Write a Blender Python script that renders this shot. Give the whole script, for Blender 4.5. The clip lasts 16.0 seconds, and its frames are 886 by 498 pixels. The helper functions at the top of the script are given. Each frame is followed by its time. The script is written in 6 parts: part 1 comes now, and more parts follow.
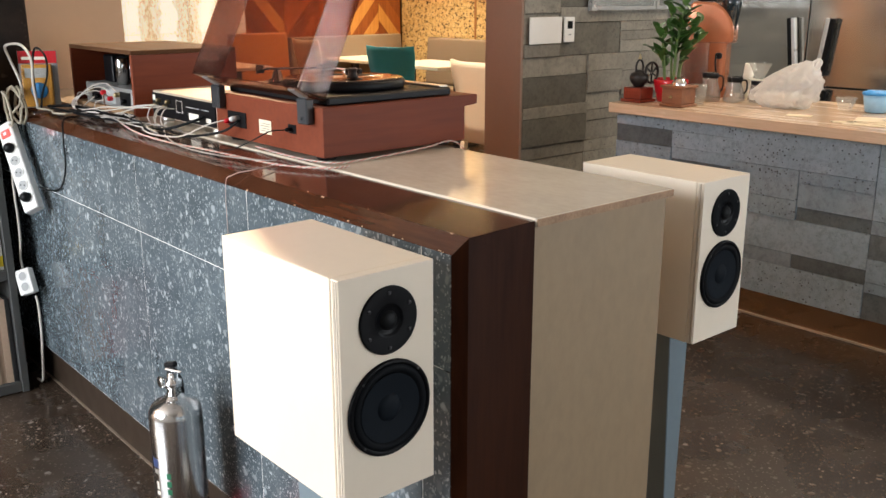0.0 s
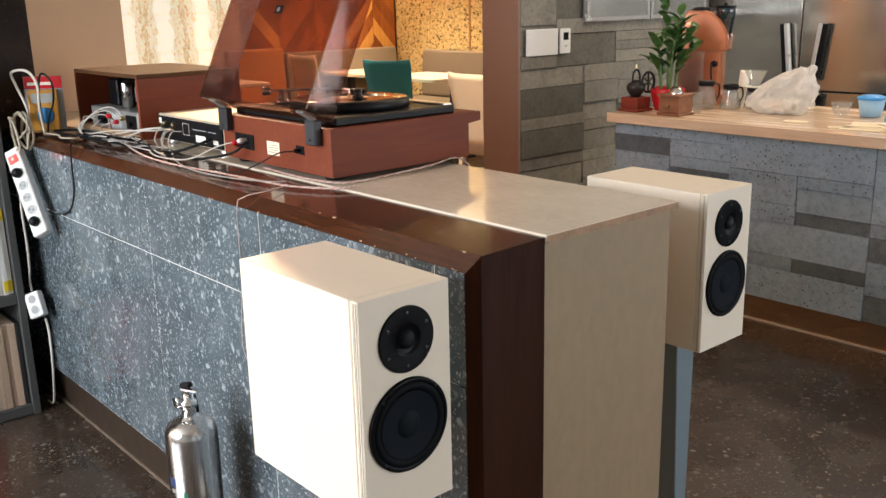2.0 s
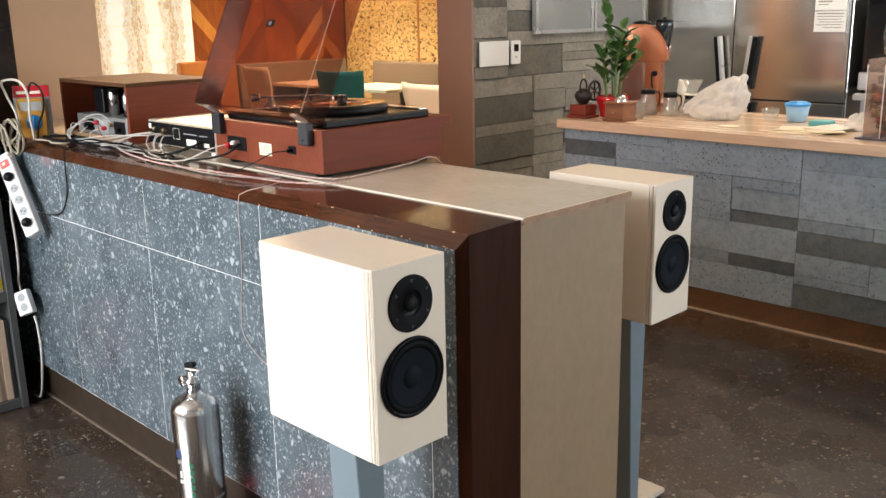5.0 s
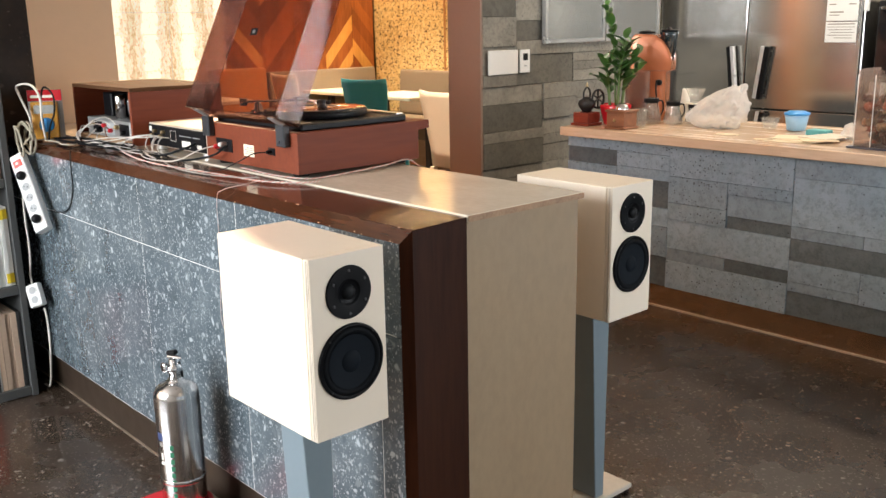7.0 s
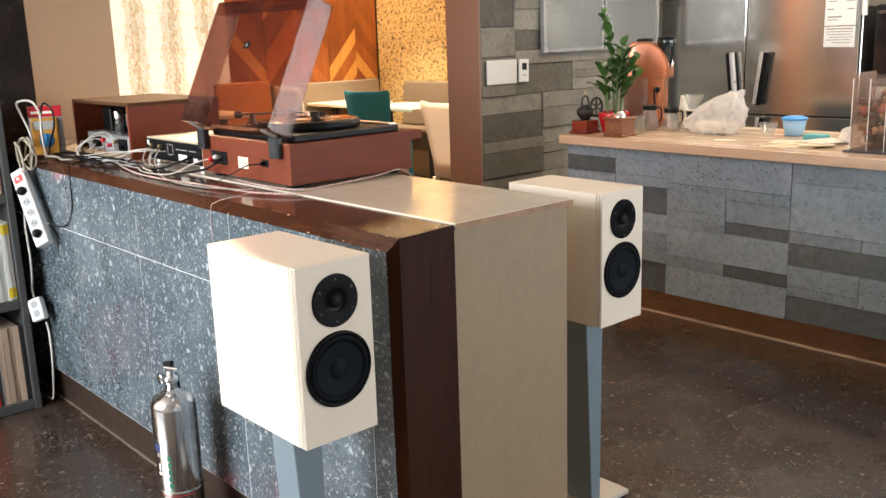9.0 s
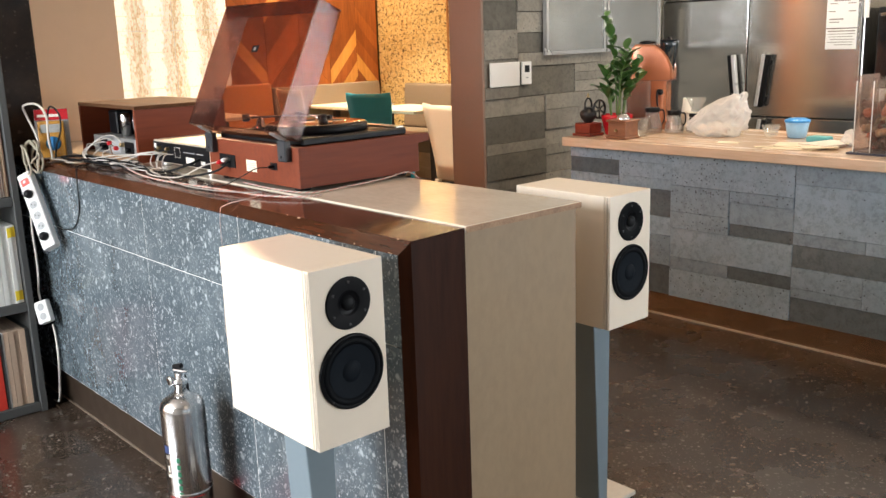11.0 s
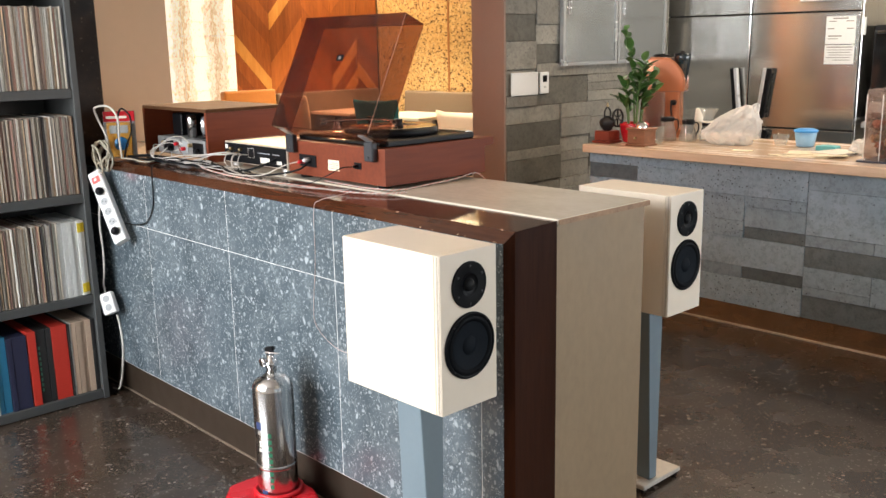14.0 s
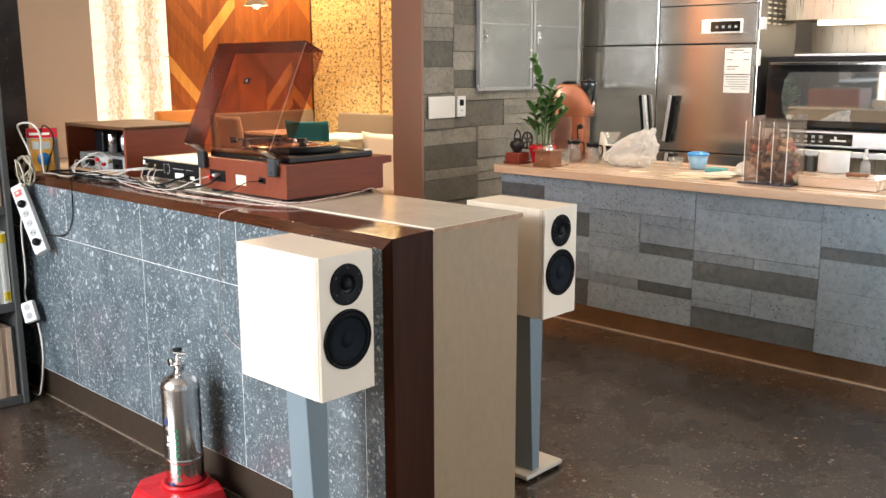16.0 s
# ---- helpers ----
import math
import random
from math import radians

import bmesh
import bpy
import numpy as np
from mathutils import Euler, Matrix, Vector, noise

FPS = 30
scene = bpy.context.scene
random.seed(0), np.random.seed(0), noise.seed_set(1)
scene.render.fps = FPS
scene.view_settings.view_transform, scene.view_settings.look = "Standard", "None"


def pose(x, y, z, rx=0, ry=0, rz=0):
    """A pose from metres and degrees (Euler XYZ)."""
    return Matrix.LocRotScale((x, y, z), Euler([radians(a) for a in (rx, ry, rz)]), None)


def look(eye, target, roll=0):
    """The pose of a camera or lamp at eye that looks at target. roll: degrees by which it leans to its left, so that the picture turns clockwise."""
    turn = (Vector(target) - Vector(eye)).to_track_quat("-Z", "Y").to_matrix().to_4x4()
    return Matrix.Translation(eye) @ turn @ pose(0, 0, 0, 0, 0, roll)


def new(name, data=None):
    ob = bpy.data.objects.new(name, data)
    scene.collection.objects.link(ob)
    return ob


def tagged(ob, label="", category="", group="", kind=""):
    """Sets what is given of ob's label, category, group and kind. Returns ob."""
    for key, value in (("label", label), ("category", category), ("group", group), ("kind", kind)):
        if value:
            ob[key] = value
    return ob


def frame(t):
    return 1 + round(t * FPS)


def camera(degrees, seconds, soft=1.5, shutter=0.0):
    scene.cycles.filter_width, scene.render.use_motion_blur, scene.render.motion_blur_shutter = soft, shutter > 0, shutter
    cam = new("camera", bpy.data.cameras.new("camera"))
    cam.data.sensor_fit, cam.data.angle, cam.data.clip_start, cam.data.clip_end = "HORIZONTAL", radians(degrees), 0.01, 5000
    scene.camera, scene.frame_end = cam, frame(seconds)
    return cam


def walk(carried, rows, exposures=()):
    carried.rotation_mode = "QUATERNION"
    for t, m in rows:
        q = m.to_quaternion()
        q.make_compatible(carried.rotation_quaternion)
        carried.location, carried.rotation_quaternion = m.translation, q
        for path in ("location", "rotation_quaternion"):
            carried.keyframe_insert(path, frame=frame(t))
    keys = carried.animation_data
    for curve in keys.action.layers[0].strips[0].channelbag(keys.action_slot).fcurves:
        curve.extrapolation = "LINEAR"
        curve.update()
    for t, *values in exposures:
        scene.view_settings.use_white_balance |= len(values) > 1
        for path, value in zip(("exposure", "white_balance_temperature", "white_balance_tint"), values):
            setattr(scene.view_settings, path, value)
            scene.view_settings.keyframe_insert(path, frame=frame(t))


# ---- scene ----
cam = camera(51.2, 16.0)
PATH = [
    (0, (0.079, 0.042, 1.381), (1.336, 1.502, 0.846), 0.0),
    (0.5, (0.089, 0.041, 1.383), (1.349, 1.501, 0.854), -0.1),
    (1, (0.093, 0.028, 1.385), (1.354, 1.486, 0.855), -0.5),
    (1.5, (0.085, 0.023, 1.397), (1.348, 1.483, 0.876), -0.8),
    (2, (0.04, 0.037, 1.406), (1.305, 1.497, 0.89), -1.3),
    (2.5, (-0.027, 0.045, 1.412), (1.243, 1.503, 0.898), -1.7),
    (3, (-0.097, 0.027, 1.409), (1.199, 1.464, 0.901), -1.9),
    (3.5, (-0.166, -0.015, 1.41), (1.168, 1.387, 0.905), -1.9),
    (4, (-0.218, -0.034, 1.414), (1.155, 1.33, 0.909), -1.5),
    (6.5, (-0.159, -0.26, 1.416), (1.155, 1.171, 0.941), -0.7),
    (7, (-0.143, -0.32, 1.411), (1.154, 1.127, 0.937), -1.0),
    (7.5, (-0.139, -0.351, 1.412), (1.145, 1.11, 0.946), -1.4),
    (8, (-0.125, -0.367, 1.409), (1.16, 1.096, 0.95), -1.7),
    (8.5, (-0.119, -0.379, 1.41), (1.165, 1.086, 0.957), -2.0),
    (9, (-0.12, -0.367, 1.408), (1.165, 1.098, 0.957), -1.9),
    (11.5, (-0.171, -0.35, 1.419), (1.119, 1.112, 0.974), -2.0),
    (12, (-0.26, -0.337, 1.426), (1.037, 1.12, 0.985), -2.0),
    (12.5, (-0.366, -0.334, 1.43), (0.937, 1.119, 0.992), -1.8),
    (13, (-0.461, -0.325, 1.427), (0.846, 1.125, 0.992), -1.7),
    (13.5, (-0.515, -0.324, 1.431), (0.807, 1.112, 0.995), -1.3),
    (14, (-0.539, -0.332, 1.434), (0.799, 1.091, 1.001), -1.1),
    (14.5, (-0.512, -0.343, 1.425), (0.861, 1.046, 0.993), -0.7),
    (15, (-0.551, -0.451, 1.439), (0.86, 0.9, 1.014), -0.5),
    (15.5, (-0.587, -0.556, 1.448), (0.83, 0.797, 1.046), -0.5),
    (16, (-0.603, -0.637, 1.443), (0.824, 0.71, 1.056), -0.2),
]
walk(cam, [(t, look(eye, target, roll)) for t, eye, target, roll in PATH],
     exposures=[(0, -0.34), (4.2, -0.25), (6.5, -0.1), (12, -0.06), (12.5, -0.12), (13, -0.2), (13.5, -0.2), (14.2, -0.09), (15, 0.0), (16, 0.0)])

# ---- world and light ----
world = bpy.data.worlds.new("sky_world")
scene.world = world
world.use_nodes = True
wn = world.node_tree
sky = wn.nodes.new("ShaderNodeTexSky")
sky.sky_type, sky.sun_disc = "NISHITA", False
sky.sun_elevation, sky.sun_rotation = radians(35), radians(-70)
wn.nodes["Background"].inputs[1].default_value = 0.12
wn.links.new(sky.outputs[0], wn.nodes["Background"].inputs[0])


def area(name, eye, target, sx, sy, watts, colour):
    d = bpy.data.lights.new(name, "AREA")
    d.shape, d.size, d.size_y, d.energy, d.color = "RECTANGLE", sx, sy, watts, colour
    ob = new(name, d)
    ob.matrix_world = look(eye, target)
    return ob


def spot(name, eye, target, watts, colour, angle=70, radius=0.04):
    d = bpy.data.lights.new(name, "SPOT")
    d.energy, d.color, d.spot_size, d.spot_blend, d.shadow_soft_size = watts, colour, radians(angle), 0.6, radius
    ob = new(name, d)
    ob.matrix_world = look(eye, target)
    return ob


area("window_daylight", (-2.48, 2.6, 1.7), (0.9, 2.3, 1.0), 2.6, 1.75, 320, (0.91, 0.95, 1.0))
area("shopfront_daylight", (0.2, -3.95, 1.6), (0.2, 0.0, 1.2), 3.4, 2.0, 12, (0.94, 0.97, 1.0))
area("side_window_daylight", (4.05, -3.95, 1.4), (3.5, 0.2, 0.0), 2.5, 2.0, 200, (0.93, 0.96, 1.0))
area("kitchen_window_daylight", (6.70, -1.75, 1.4), (4.0, -0.5, 0.5), 2.1, 1.7, 150, (0.84, 0.92, 1.0))
area("kitchen_tube_light", (5.0, 1.9, 2.74), (5.0, 1.9, 0.0), 0.15, 1.8, 60, (1.0, 0.86, 0.68))
area("cove_light", (6.25, 6.0, 2.74), (6.5, 6.0, 0.8), 3.6, 0.12, 52, (1.0, 0.78, 0.46))
area("cove_light_north", (5.6, 7.95, 2.74), (5.6, 8.2, 0.9), 1.6, 0.12, 40, (1.0, 0.74, 0.42))
# added spot: brightens the unseen wall that the refrigerator doors reflect
spot("dining_wall_washer", (2.6, 4.75, 2.70), (1.7, 4.6, 1.2), 480, (1.0, 0.70, 0.42), 120, 0.06)
spot("pendant_light", (4.80, 6.9, 1.99), (4.80, 6.9, 0.0), 95, (1.0, 0.78, 0.48), 150, 0.05)
# added spot, no known fixture: brightens the cream chair's back
spot("dining_downlight", (3.45, 4.75, 2.72), (4.45, 4.6, 0.6), 420, (1.0, 0.84, 0.62), 70, 0.06)
spot("aisle_downlight", (2.95, 2.1, 2.74), (2.95, 1.9, 0.0), 75, (1.0, 0.72, 0.45), 120, 0.05)
# added spot that whitens the table tops from above
spot("dining_downlight", (5.5, 7.2, 2.72), (5.5, 7.2, 0.0), 300, (1.0, 0.86, 0.66), 78, 0.06)



# ---- materials ----
def nodes_of(name):
    m = bpy.data.materials.new(name)
    m.use_nodes = True
    nt = m.node_tree
    return m, nt, nt.nodes["Principled BSDF"]


def ramp(nt, src, stops):
    r = nt.nodes.new("ShaderNodeValToRGB")
    while len(r.color_ramp.elements) < len(stops):
        r.color_ramp.elements.new(0.5)
    for e, (p, c) in zip(r.color_ramp.elements, stops):
        e.position = p
        e.color = (*c, 1) if len(c) == 3 else c
    nt.links.new(src, r.inputs[0])
    return r.outputs[0]


def coords(nt, scale=(1, 1, 1)):
    tc = nt.nodes.new("ShaderNodeNewGeometry")
    mp = nt.nodes.new("ShaderNodeMapping")
    mp.inputs["Scale"].default_value = scale
    nt.links.new(tc.outputs["Position"], mp.inputs["Vector"])
    return mp.outputs[0]


def noise_tex(nt, vec, scale, detail=4, rough=0.55):
    n = nt.nodes.new("ShaderNodeTexNoise")
    n.inputs["Scale"].default_value, n.inputs["Detail"].default_value, n.inputs["Roughness"].default_value = scale, detail, rough
    nt.links.new(vec, n.inputs["Vector"])
    return n.outputs["Fac"]


def mix(nt, fac, a, b, mode="MIX"):
    n = nt.nodes.new("ShaderNodeMix")
    n.data_type, n.blend_type = "RGBA", mode
    for sock, v in ((n.inputs[0], fac), (n.inputs[6], a), (n.inputs[7], b)):
        if isinstance(v, (int, float)):
            sock.default_value = v
        elif isinstance(v, tuple):
            sock.default_value = (*v, 1)
        else:
            nt.links.new(v, sock)
    return n.outputs[2]


def bump(nt, bsdf, height, strength=0.2, dist=0.002):
    b = nt.nodes.new("ShaderNodeBump")
    b.inputs["Strength"].default_value, b.inputs["Distance"].default_value = strength, dist
    nt.links.new(height, b.inputs["Height"])
    nt.links.new(b.outputs[0], bsdf.inputs["Normal"])


def plain(name, colour, rough=0.5, metal=0.0, vary=0.12, scale=12.0, stretch=(1, 1, 1), bumps=0.08, random_tone=0.0, coat=0.0, spec=0.5):
    """A painted, wooden, plastic or metal surface: base colour with grain at two scales."""
    m, nt, b = nodes_of(name)
    v = coords(nt, stretch)
    n1, n2 = noise_tex(nt, v, scale), noise_tex(nt, v, scale * 7, 3)
    dark = tuple(c * (1 - vary) for c in colour)
    light = tuple(min(1, c * (1 + vary)) for c in colour)
    c = mix(nt, n1, dark, light)
    c = mix(nt, 0.35, c, ramp(nt, n2, [(0.3, dark), (0.7, light)]))
    if random_tone:
        oi = nt.nodes.new("ShaderNodeObjectInfo")
        c = mix(nt, 1.0, c, ramp(nt, oi.outputs["Random"], [(0, (1 - random_tone,) * 3), (1, (1 + random_tone,) * 3)]), "MULTIPLY")
    nt.links.new(c, b.inputs["Base Color"])
    nt.links.new(ramp(nt, n1, [(0.2, (max(0.02, rough * 0.8),) * 3), (0.8, (min(1, rough * 1.2),) * 3)]), b.inputs["Roughness"])
    b.inputs["Metallic"].default_value = metal
    b.inputs["Coat Weight"].default_value = coat
    b.inputs["Coat Roughness"].default_value = 0.08
    b.inputs["Specular IOR Level"].default_value = spec
    if bumps:
        bump(nt, b, n2, bumps)
    return m


def flecked(name, base_a, base_b, fleck_a, fleck_b, rough, sizes, density, coat=0.0, streak=(1, 1, 1), patchy=0.0):
    """Terrazzo-like stone: a mottled ground with chips of several sizes."""
    m, nt, b = nodes_of(name)
    v = coords(nt, streak)
    warp = nt.nodes.new("ShaderNodeTexNoise")
    warp.inputs["Scale"].default_value = 30
    nt.links.new(v, warp.inputs["Vector"])
    wv = nt.nodes.new("ShaderNodeVectorMath")
    wv.operation = "MULTIPLY_ADD"
    nt.links.new(warp.outputs["Color"], wv.inputs[0])
    wv.inputs[1].default_value = (0.025, 0.025, 0.025)
    nt.links.new(v, wv.inputs[2])
    c = mix(nt, ramp(nt, noise_tex(nt, v, 9), [(0.3, (0, 0, 0)), (0.7, (1, 1, 1))]), base_a, base_b)
    for k, (size, dens) in enumerate(zip(sizes, density)):
        vo = nt.nodes.new("ShaderNodeTexVoronoi")
        vo.inputs["Scale"].default_value = size
        nt.links.new(wv.outputs[0], vo.inputs["Vector"])
        sep = nt.nodes.new("ShaderNodeSeparateColor")
        nt.links.new(vo.outputs["Color"], sep.inputs[0])
        pick = ramp(nt, sep.outputs[0], [(1 - dens, (0, 0, 0)), (min(1, 1.001 - dens), (1, 1, 1))])
        core = ramp(nt, vo.outputs["Distance"], [(0.28, (1, 1, 1)), (0.42, (0, 0, 0))])
        mask = mix(nt, 1.0, pick, core, "MULTIPLY")
        if patchy:
            patch = ramp(nt, noise_tex(nt, v, 5 + 4 * k, 3), [(0.40, (1 - patchy,) * 3), (0.62, (1, 1, 1))])
            mask = mix(nt, 1.0, mask, patch, "MULTIPLY")
        c = mix(nt, mask, c, mix(nt, ramp(nt, sep.outputs[1], [(0.2, (0, 0, 0)), (1.0, (1, 1, 1))]), fleck_a, fleck_b))
    nt.links.new(c, b.inputs["Base Color"])
    nt.links.new(ramp(nt, noise_tex(nt, v, 4, 5), [(0.3, (rough * 0.75,) * 3), (0.75, (rough * 1.3,) * 3)]), b.inputs["Roughness"])
    b.inputs["Coat Weight"].default_value = coat
    b.inputs["Coat Roughness"].default_value = 0.12
    bump(nt, b, noise_tex(nt, v, 60), 0.06)
    return m


def wood(name, dark, light, rough, axis, scale=1.0, coat=0.0, random_tone=0.0, spec=0.5):
    """Wood with grain along the given axis."""
    m, nt, b = nodes_of(name)
    st = [14 * scale] * 3
    st["xyz".index(axis)] = 1.2 * scale
    v = coords(nt, tuple(st))
    n1, n2 = noise_tex(nt, v, 1.0, 6, 0.6), noise_tex(nt, v, 8.0, 3)
    c = ramp(nt, n1, [(0.3, dark), (0.55, tuple((a + q) / 2 for a, q in zip(dark, light))), (0.75, light)])
    c = mix(nt, 0.25, c, ramp(nt, n2, [(0.35, dark), (0.65, light)]))
    if random_tone:
        oi = nt.nodes.new("ShaderNodeObjectInfo")
        c = mix(nt, 1.0, c, ramp(nt, oi.outputs["Random"], [(0, (1 - random_tone,) * 3), (1, (1 + random_tone,) * 3)]), "MULTIPLY")
    nt.links.new(c, b.inputs["Base Color"])
    nt.links.new(ramp(nt, n1, [(0.2, (rough * 0.8,) * 3), (0.8, (rough * 1.25,) * 3)]), b.inputs["Roughness"])
    b.inputs["Coat Weight"].default_value = coat
    b.inputs["Coat Roughness"].default_value = 0.1
    b.inputs["Specular IOR Level"].default_value = spec
    bump(nt, b, n2, 0.06)
    return m


def concrete(name, a, bcol, pores=0.35):
    """Cast concrete with air holes; each piece has its own tone."""
    m, nt, b = nodes_of(name)
    v = coords(nt)
    c = mix(nt, ramp(nt, noise_tex(nt, v, 7, 6, 0.65), [(0.3, (0, 0, 0)), (0.7, (1, 1, 1))]), a, bcol)
    oi = nt.nodes.new("ShaderNodeObjectInfo")
    c = mix(nt, 1.0, c, ramp(nt, oi.outputs["Random"], [(0, (0.80, 0.80, 0.80)), (0.5, (1, 1, 1)), (1, (1.14, 1.14, 1.14))]), "MULTIPLY")
    vo = nt.nodes.new("ShaderNodeTexVoronoi")
    vo.inputs["Scale"].default_value = 75
    nt.links.new(v, vo.inputs["Vector"])
    sep = nt.nodes.new("ShaderNodeSeparateColor")
    nt.links.new(vo.outputs["Color"], sep.inputs[0])
    pick = ramp(nt, sep.outputs[0], [(1 - pores, (0, 0, 0)), (1.01 - pores, (1, 1, 1))])
    size = nt.nodes.new("ShaderNodeMath")
    size.operation = "MULTIPLY_ADD"
    nt.links.new(sep.outputs[1], size.inputs[0])
    size.inputs[1].default_value, size.inputs[2].default_value = -0.25, 0.0
    add = nt.nodes.new("ShaderNodeMath")
    add.operation = "ADD"
    nt.links.new(vo.outputs["Distance"], add.inputs[0])
    nt.links.new(size.outputs[0], add.inputs[1])
    core = ramp(nt, add.outputs[0], [(-0.0, (1, 1, 1)), (0.07, (0, 0, 0))])
    mask = mix(nt, 1.0, pick, core, "MULTIPLY")
    grit = ramp(nt, noise_tex(nt, v, 38, 6, 0.75), [(0.36, (0.62, 0.62, 0.62)), (0.52, (1, 1, 1)), (0.72, (1.12, 1.12, 1.12))])
    c = mix(nt, 0.7, c, mix(nt, 1.0, c, grit, "MULTIPLY"))
    c = mix(nt, mask, c, (0.05, 0.05, 0.05))
    nt.links.new(c, b.inputs["Base Color"])
    b.inputs["Roughness"].default_value = 0.8
    inv = nt.nodes.new("ShaderNodeInvert")
    nt.links.new(mask, inv.inputs["Color"])
    bump(nt, b, mix(nt, 0.7, noise_tex(nt, v, 40, 5), inv.outputs[0]), 0.6, 0.004)
    return m


def glow(name, colour, strength):
    m, nt, b = nodes_of(name)
    b.inputs["Base Color"].default_value = (*colour, 1)
    b.inputs["Emission Color"].default_value = (*colour, 1)
    b.inputs["Emission Strength"].default_value = strength
    return m


def glassy(name, colour, rough=0.02, ior=1.45):
    m, nt, b = nodes_of(name)
    b.inputs["Base Color"].default_value = (*colour, 1)
    b.inputs["Roughness"].default_value = rough
    b.inputs["Transmission Weight"].default_value = 1.0
    b.inputs["IOR"].default_value = ior
    return m


def thin(name, tint, rough, veil=0.0, veil_colour=(1, 1, 1), shine=1.0):
    """A thin clear sheet: tinted see-through with gloss at grazing angles, and a milky share for haze and painted soft
    reflections.
    """
    m, nt, b = nodes_of(name)
    nt.nodes.remove(b)
    tr, gl, fr_ = nt.nodes.new("ShaderNodeBsdfTransparent"), nt.nodes.new("ShaderNodeBsdfGlossy"), nt.nodes.new("ShaderNodeLayerWeight")
    tr.inputs["Color"].default_value = (*tint, 1)
    gl.inputs["Roughness"].default_value = rough
    fr_.inputs["Blend"].default_value = 0.5
    gloss = ramp(nt, fr_.outputs["Facing"], [(p, (g * shine,) * 3) for p, g in ((0.0, 0.025), (0.55, 0.05), (0.8, 0.16), (1.0, 0.7))])
    mx = nt.nodes.new("ShaderNodeMixShader")
    nt.links.new(gloss, mx.inputs[0])
    nt.links.new(tr.outputs[0], mx.inputs[1])
    nt.links.new(gl.outputs[0], mx.inputs[2])
    last = mx
    if veil:
        df = nt.nodes.new("ShaderNodeBsdfTranslucent")
        df2 = nt.nodes.new("ShaderNodeBsdfDiffuse")
        for d in (df, df2):
            d.inputs["Color"].default_value = (*veil_colour, 1)
        both, last = nt.nodes.new("ShaderNodeMixShader"), nt.nodes.new("ShaderNodeMixShader")
        nt.links.new(df.outputs[0], both.inputs[1])
        nt.links.new(df2.outputs[0], both.inputs[2])
        last.inputs[0].default_value = veil
        nt.links.new(mx.outputs[0], last.inputs[1])
        nt.links.new(both.outputs[0], last.inputs[2])
    nt.links.new(last.outputs[0], nt.nodes["Material Output"].inputs["Surface"])
    return m


M = {}
M["floor"] = flecked("floor_stone", (0.038, 0.0250, 0.0165), (0.057, 0.0385, 0.0265), (0.078, 0.060, 0.046), (0.30, 0.27, 0.235), 0.27, (130, 74, 44), (0.26, 0.22, 0.13), coat=0.35, patchy=0.65)
M["tile"] = flecked("granite_tile", (0.059, 0.078, 0.091), (0.124, 0.153, 0.171), (0.083, 0.105, 0.118), (0.385, 0.435, 0.462), 0.2, (260, 150, 92, 58, 40), (0.40, 0.46, 0.42, 0.30, 0.16), coat=0.35, streak=(1, 1, 0.85))
M["grout"] = plain("pale_grout", (0.72, 0.72, 0.70), 0.8)
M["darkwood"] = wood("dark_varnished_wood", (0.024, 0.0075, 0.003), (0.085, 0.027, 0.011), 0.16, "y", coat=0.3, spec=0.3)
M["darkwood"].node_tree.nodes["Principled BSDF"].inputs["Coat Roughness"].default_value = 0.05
# same varnish with the upright's shade put into a darker base colour
M["darkwood_v_shaded"] = wood("dark_varnished_wood_upright_shaded", (0.018, 0.0052, 0.0020), (0.042, 0.0125, 0.0048), 0.35, "z", coat=0.0, spec=0.09)
M["barewood"] = plain("bare_chipped_wood", (0.42, 0.27, 0.17), 0.7, vary=0.3, scale=80)
M["kick"] = plain("dark_kick_board", (0.034, 0.022, 0.014), 0.45)
# the end panel's shade is put into this darker cream
M["creamply_shaded"] = plain("cream_faced_board_shaded", (0.285, 0.202, 0.119), 0.55, vary=0.16, scale=5.0, stretch=(1.3, 1.3, 0.8), bumps=0.03)
# the top's bright sheen is put into this paler cream
M["creamtop_lit"] = plain("cream_board_top_lit", (0.66, 0.58, 0.47), 0.2, vary=0.14, scale=6, stretch=(1.6, 0.8, 1), bumps=0.03, coat=0.45)
M["plyedge"] = wood("plywood_edge", (0.22, 0.12, 0.06), (0.45, 0.28, 0.16), 0.6, "y", 2)
M["speaker"] = plain("cream_speaker_paint", (0.79, 0.70, 0.57), 0.36, vary=0.03, scale=6, stretch=(1, 1, 0.5), bumps=0.03)
M["beige"] = plain("beige_plaster", (0.62, 0.42, 0.27), 0.75, vary=0.04, scale=3)
M["brownpaint"] = plain("brown_painted_jamb", (0.23, 0.15, 0.11), 0.6, vary=0.05)
M["concrete"] = concrete("bar_concrete", (0.27, 0.355, 0.418), (0.362, 0.452, 0.523), 0.55)
M["concrete_dark"] = concrete("dark_bar_concrete", (0.118, 0.146, 0.158), (0.165, 0.196, 0.208), 0.25)
M["block"] = concrete("wall_concrete", (0.185, 0.172, 0.145), (0.265, 0.245, 0.205), 0.3)
M["block_dark"] = concrete("dark_wall_concrete", (0.095, 0.089, 0.074), (0.145, 0.135, 0.112), 0.2)
M["white"] = plain("white_wall_paint", (0.75, 0.72, 0.68), 0.7, vary=0.03, scale=3)
M["ceil"] = plain("ceiling_paint", (0.55, 0.50, 0.45), 0.8, vary=0.04, scale=2)
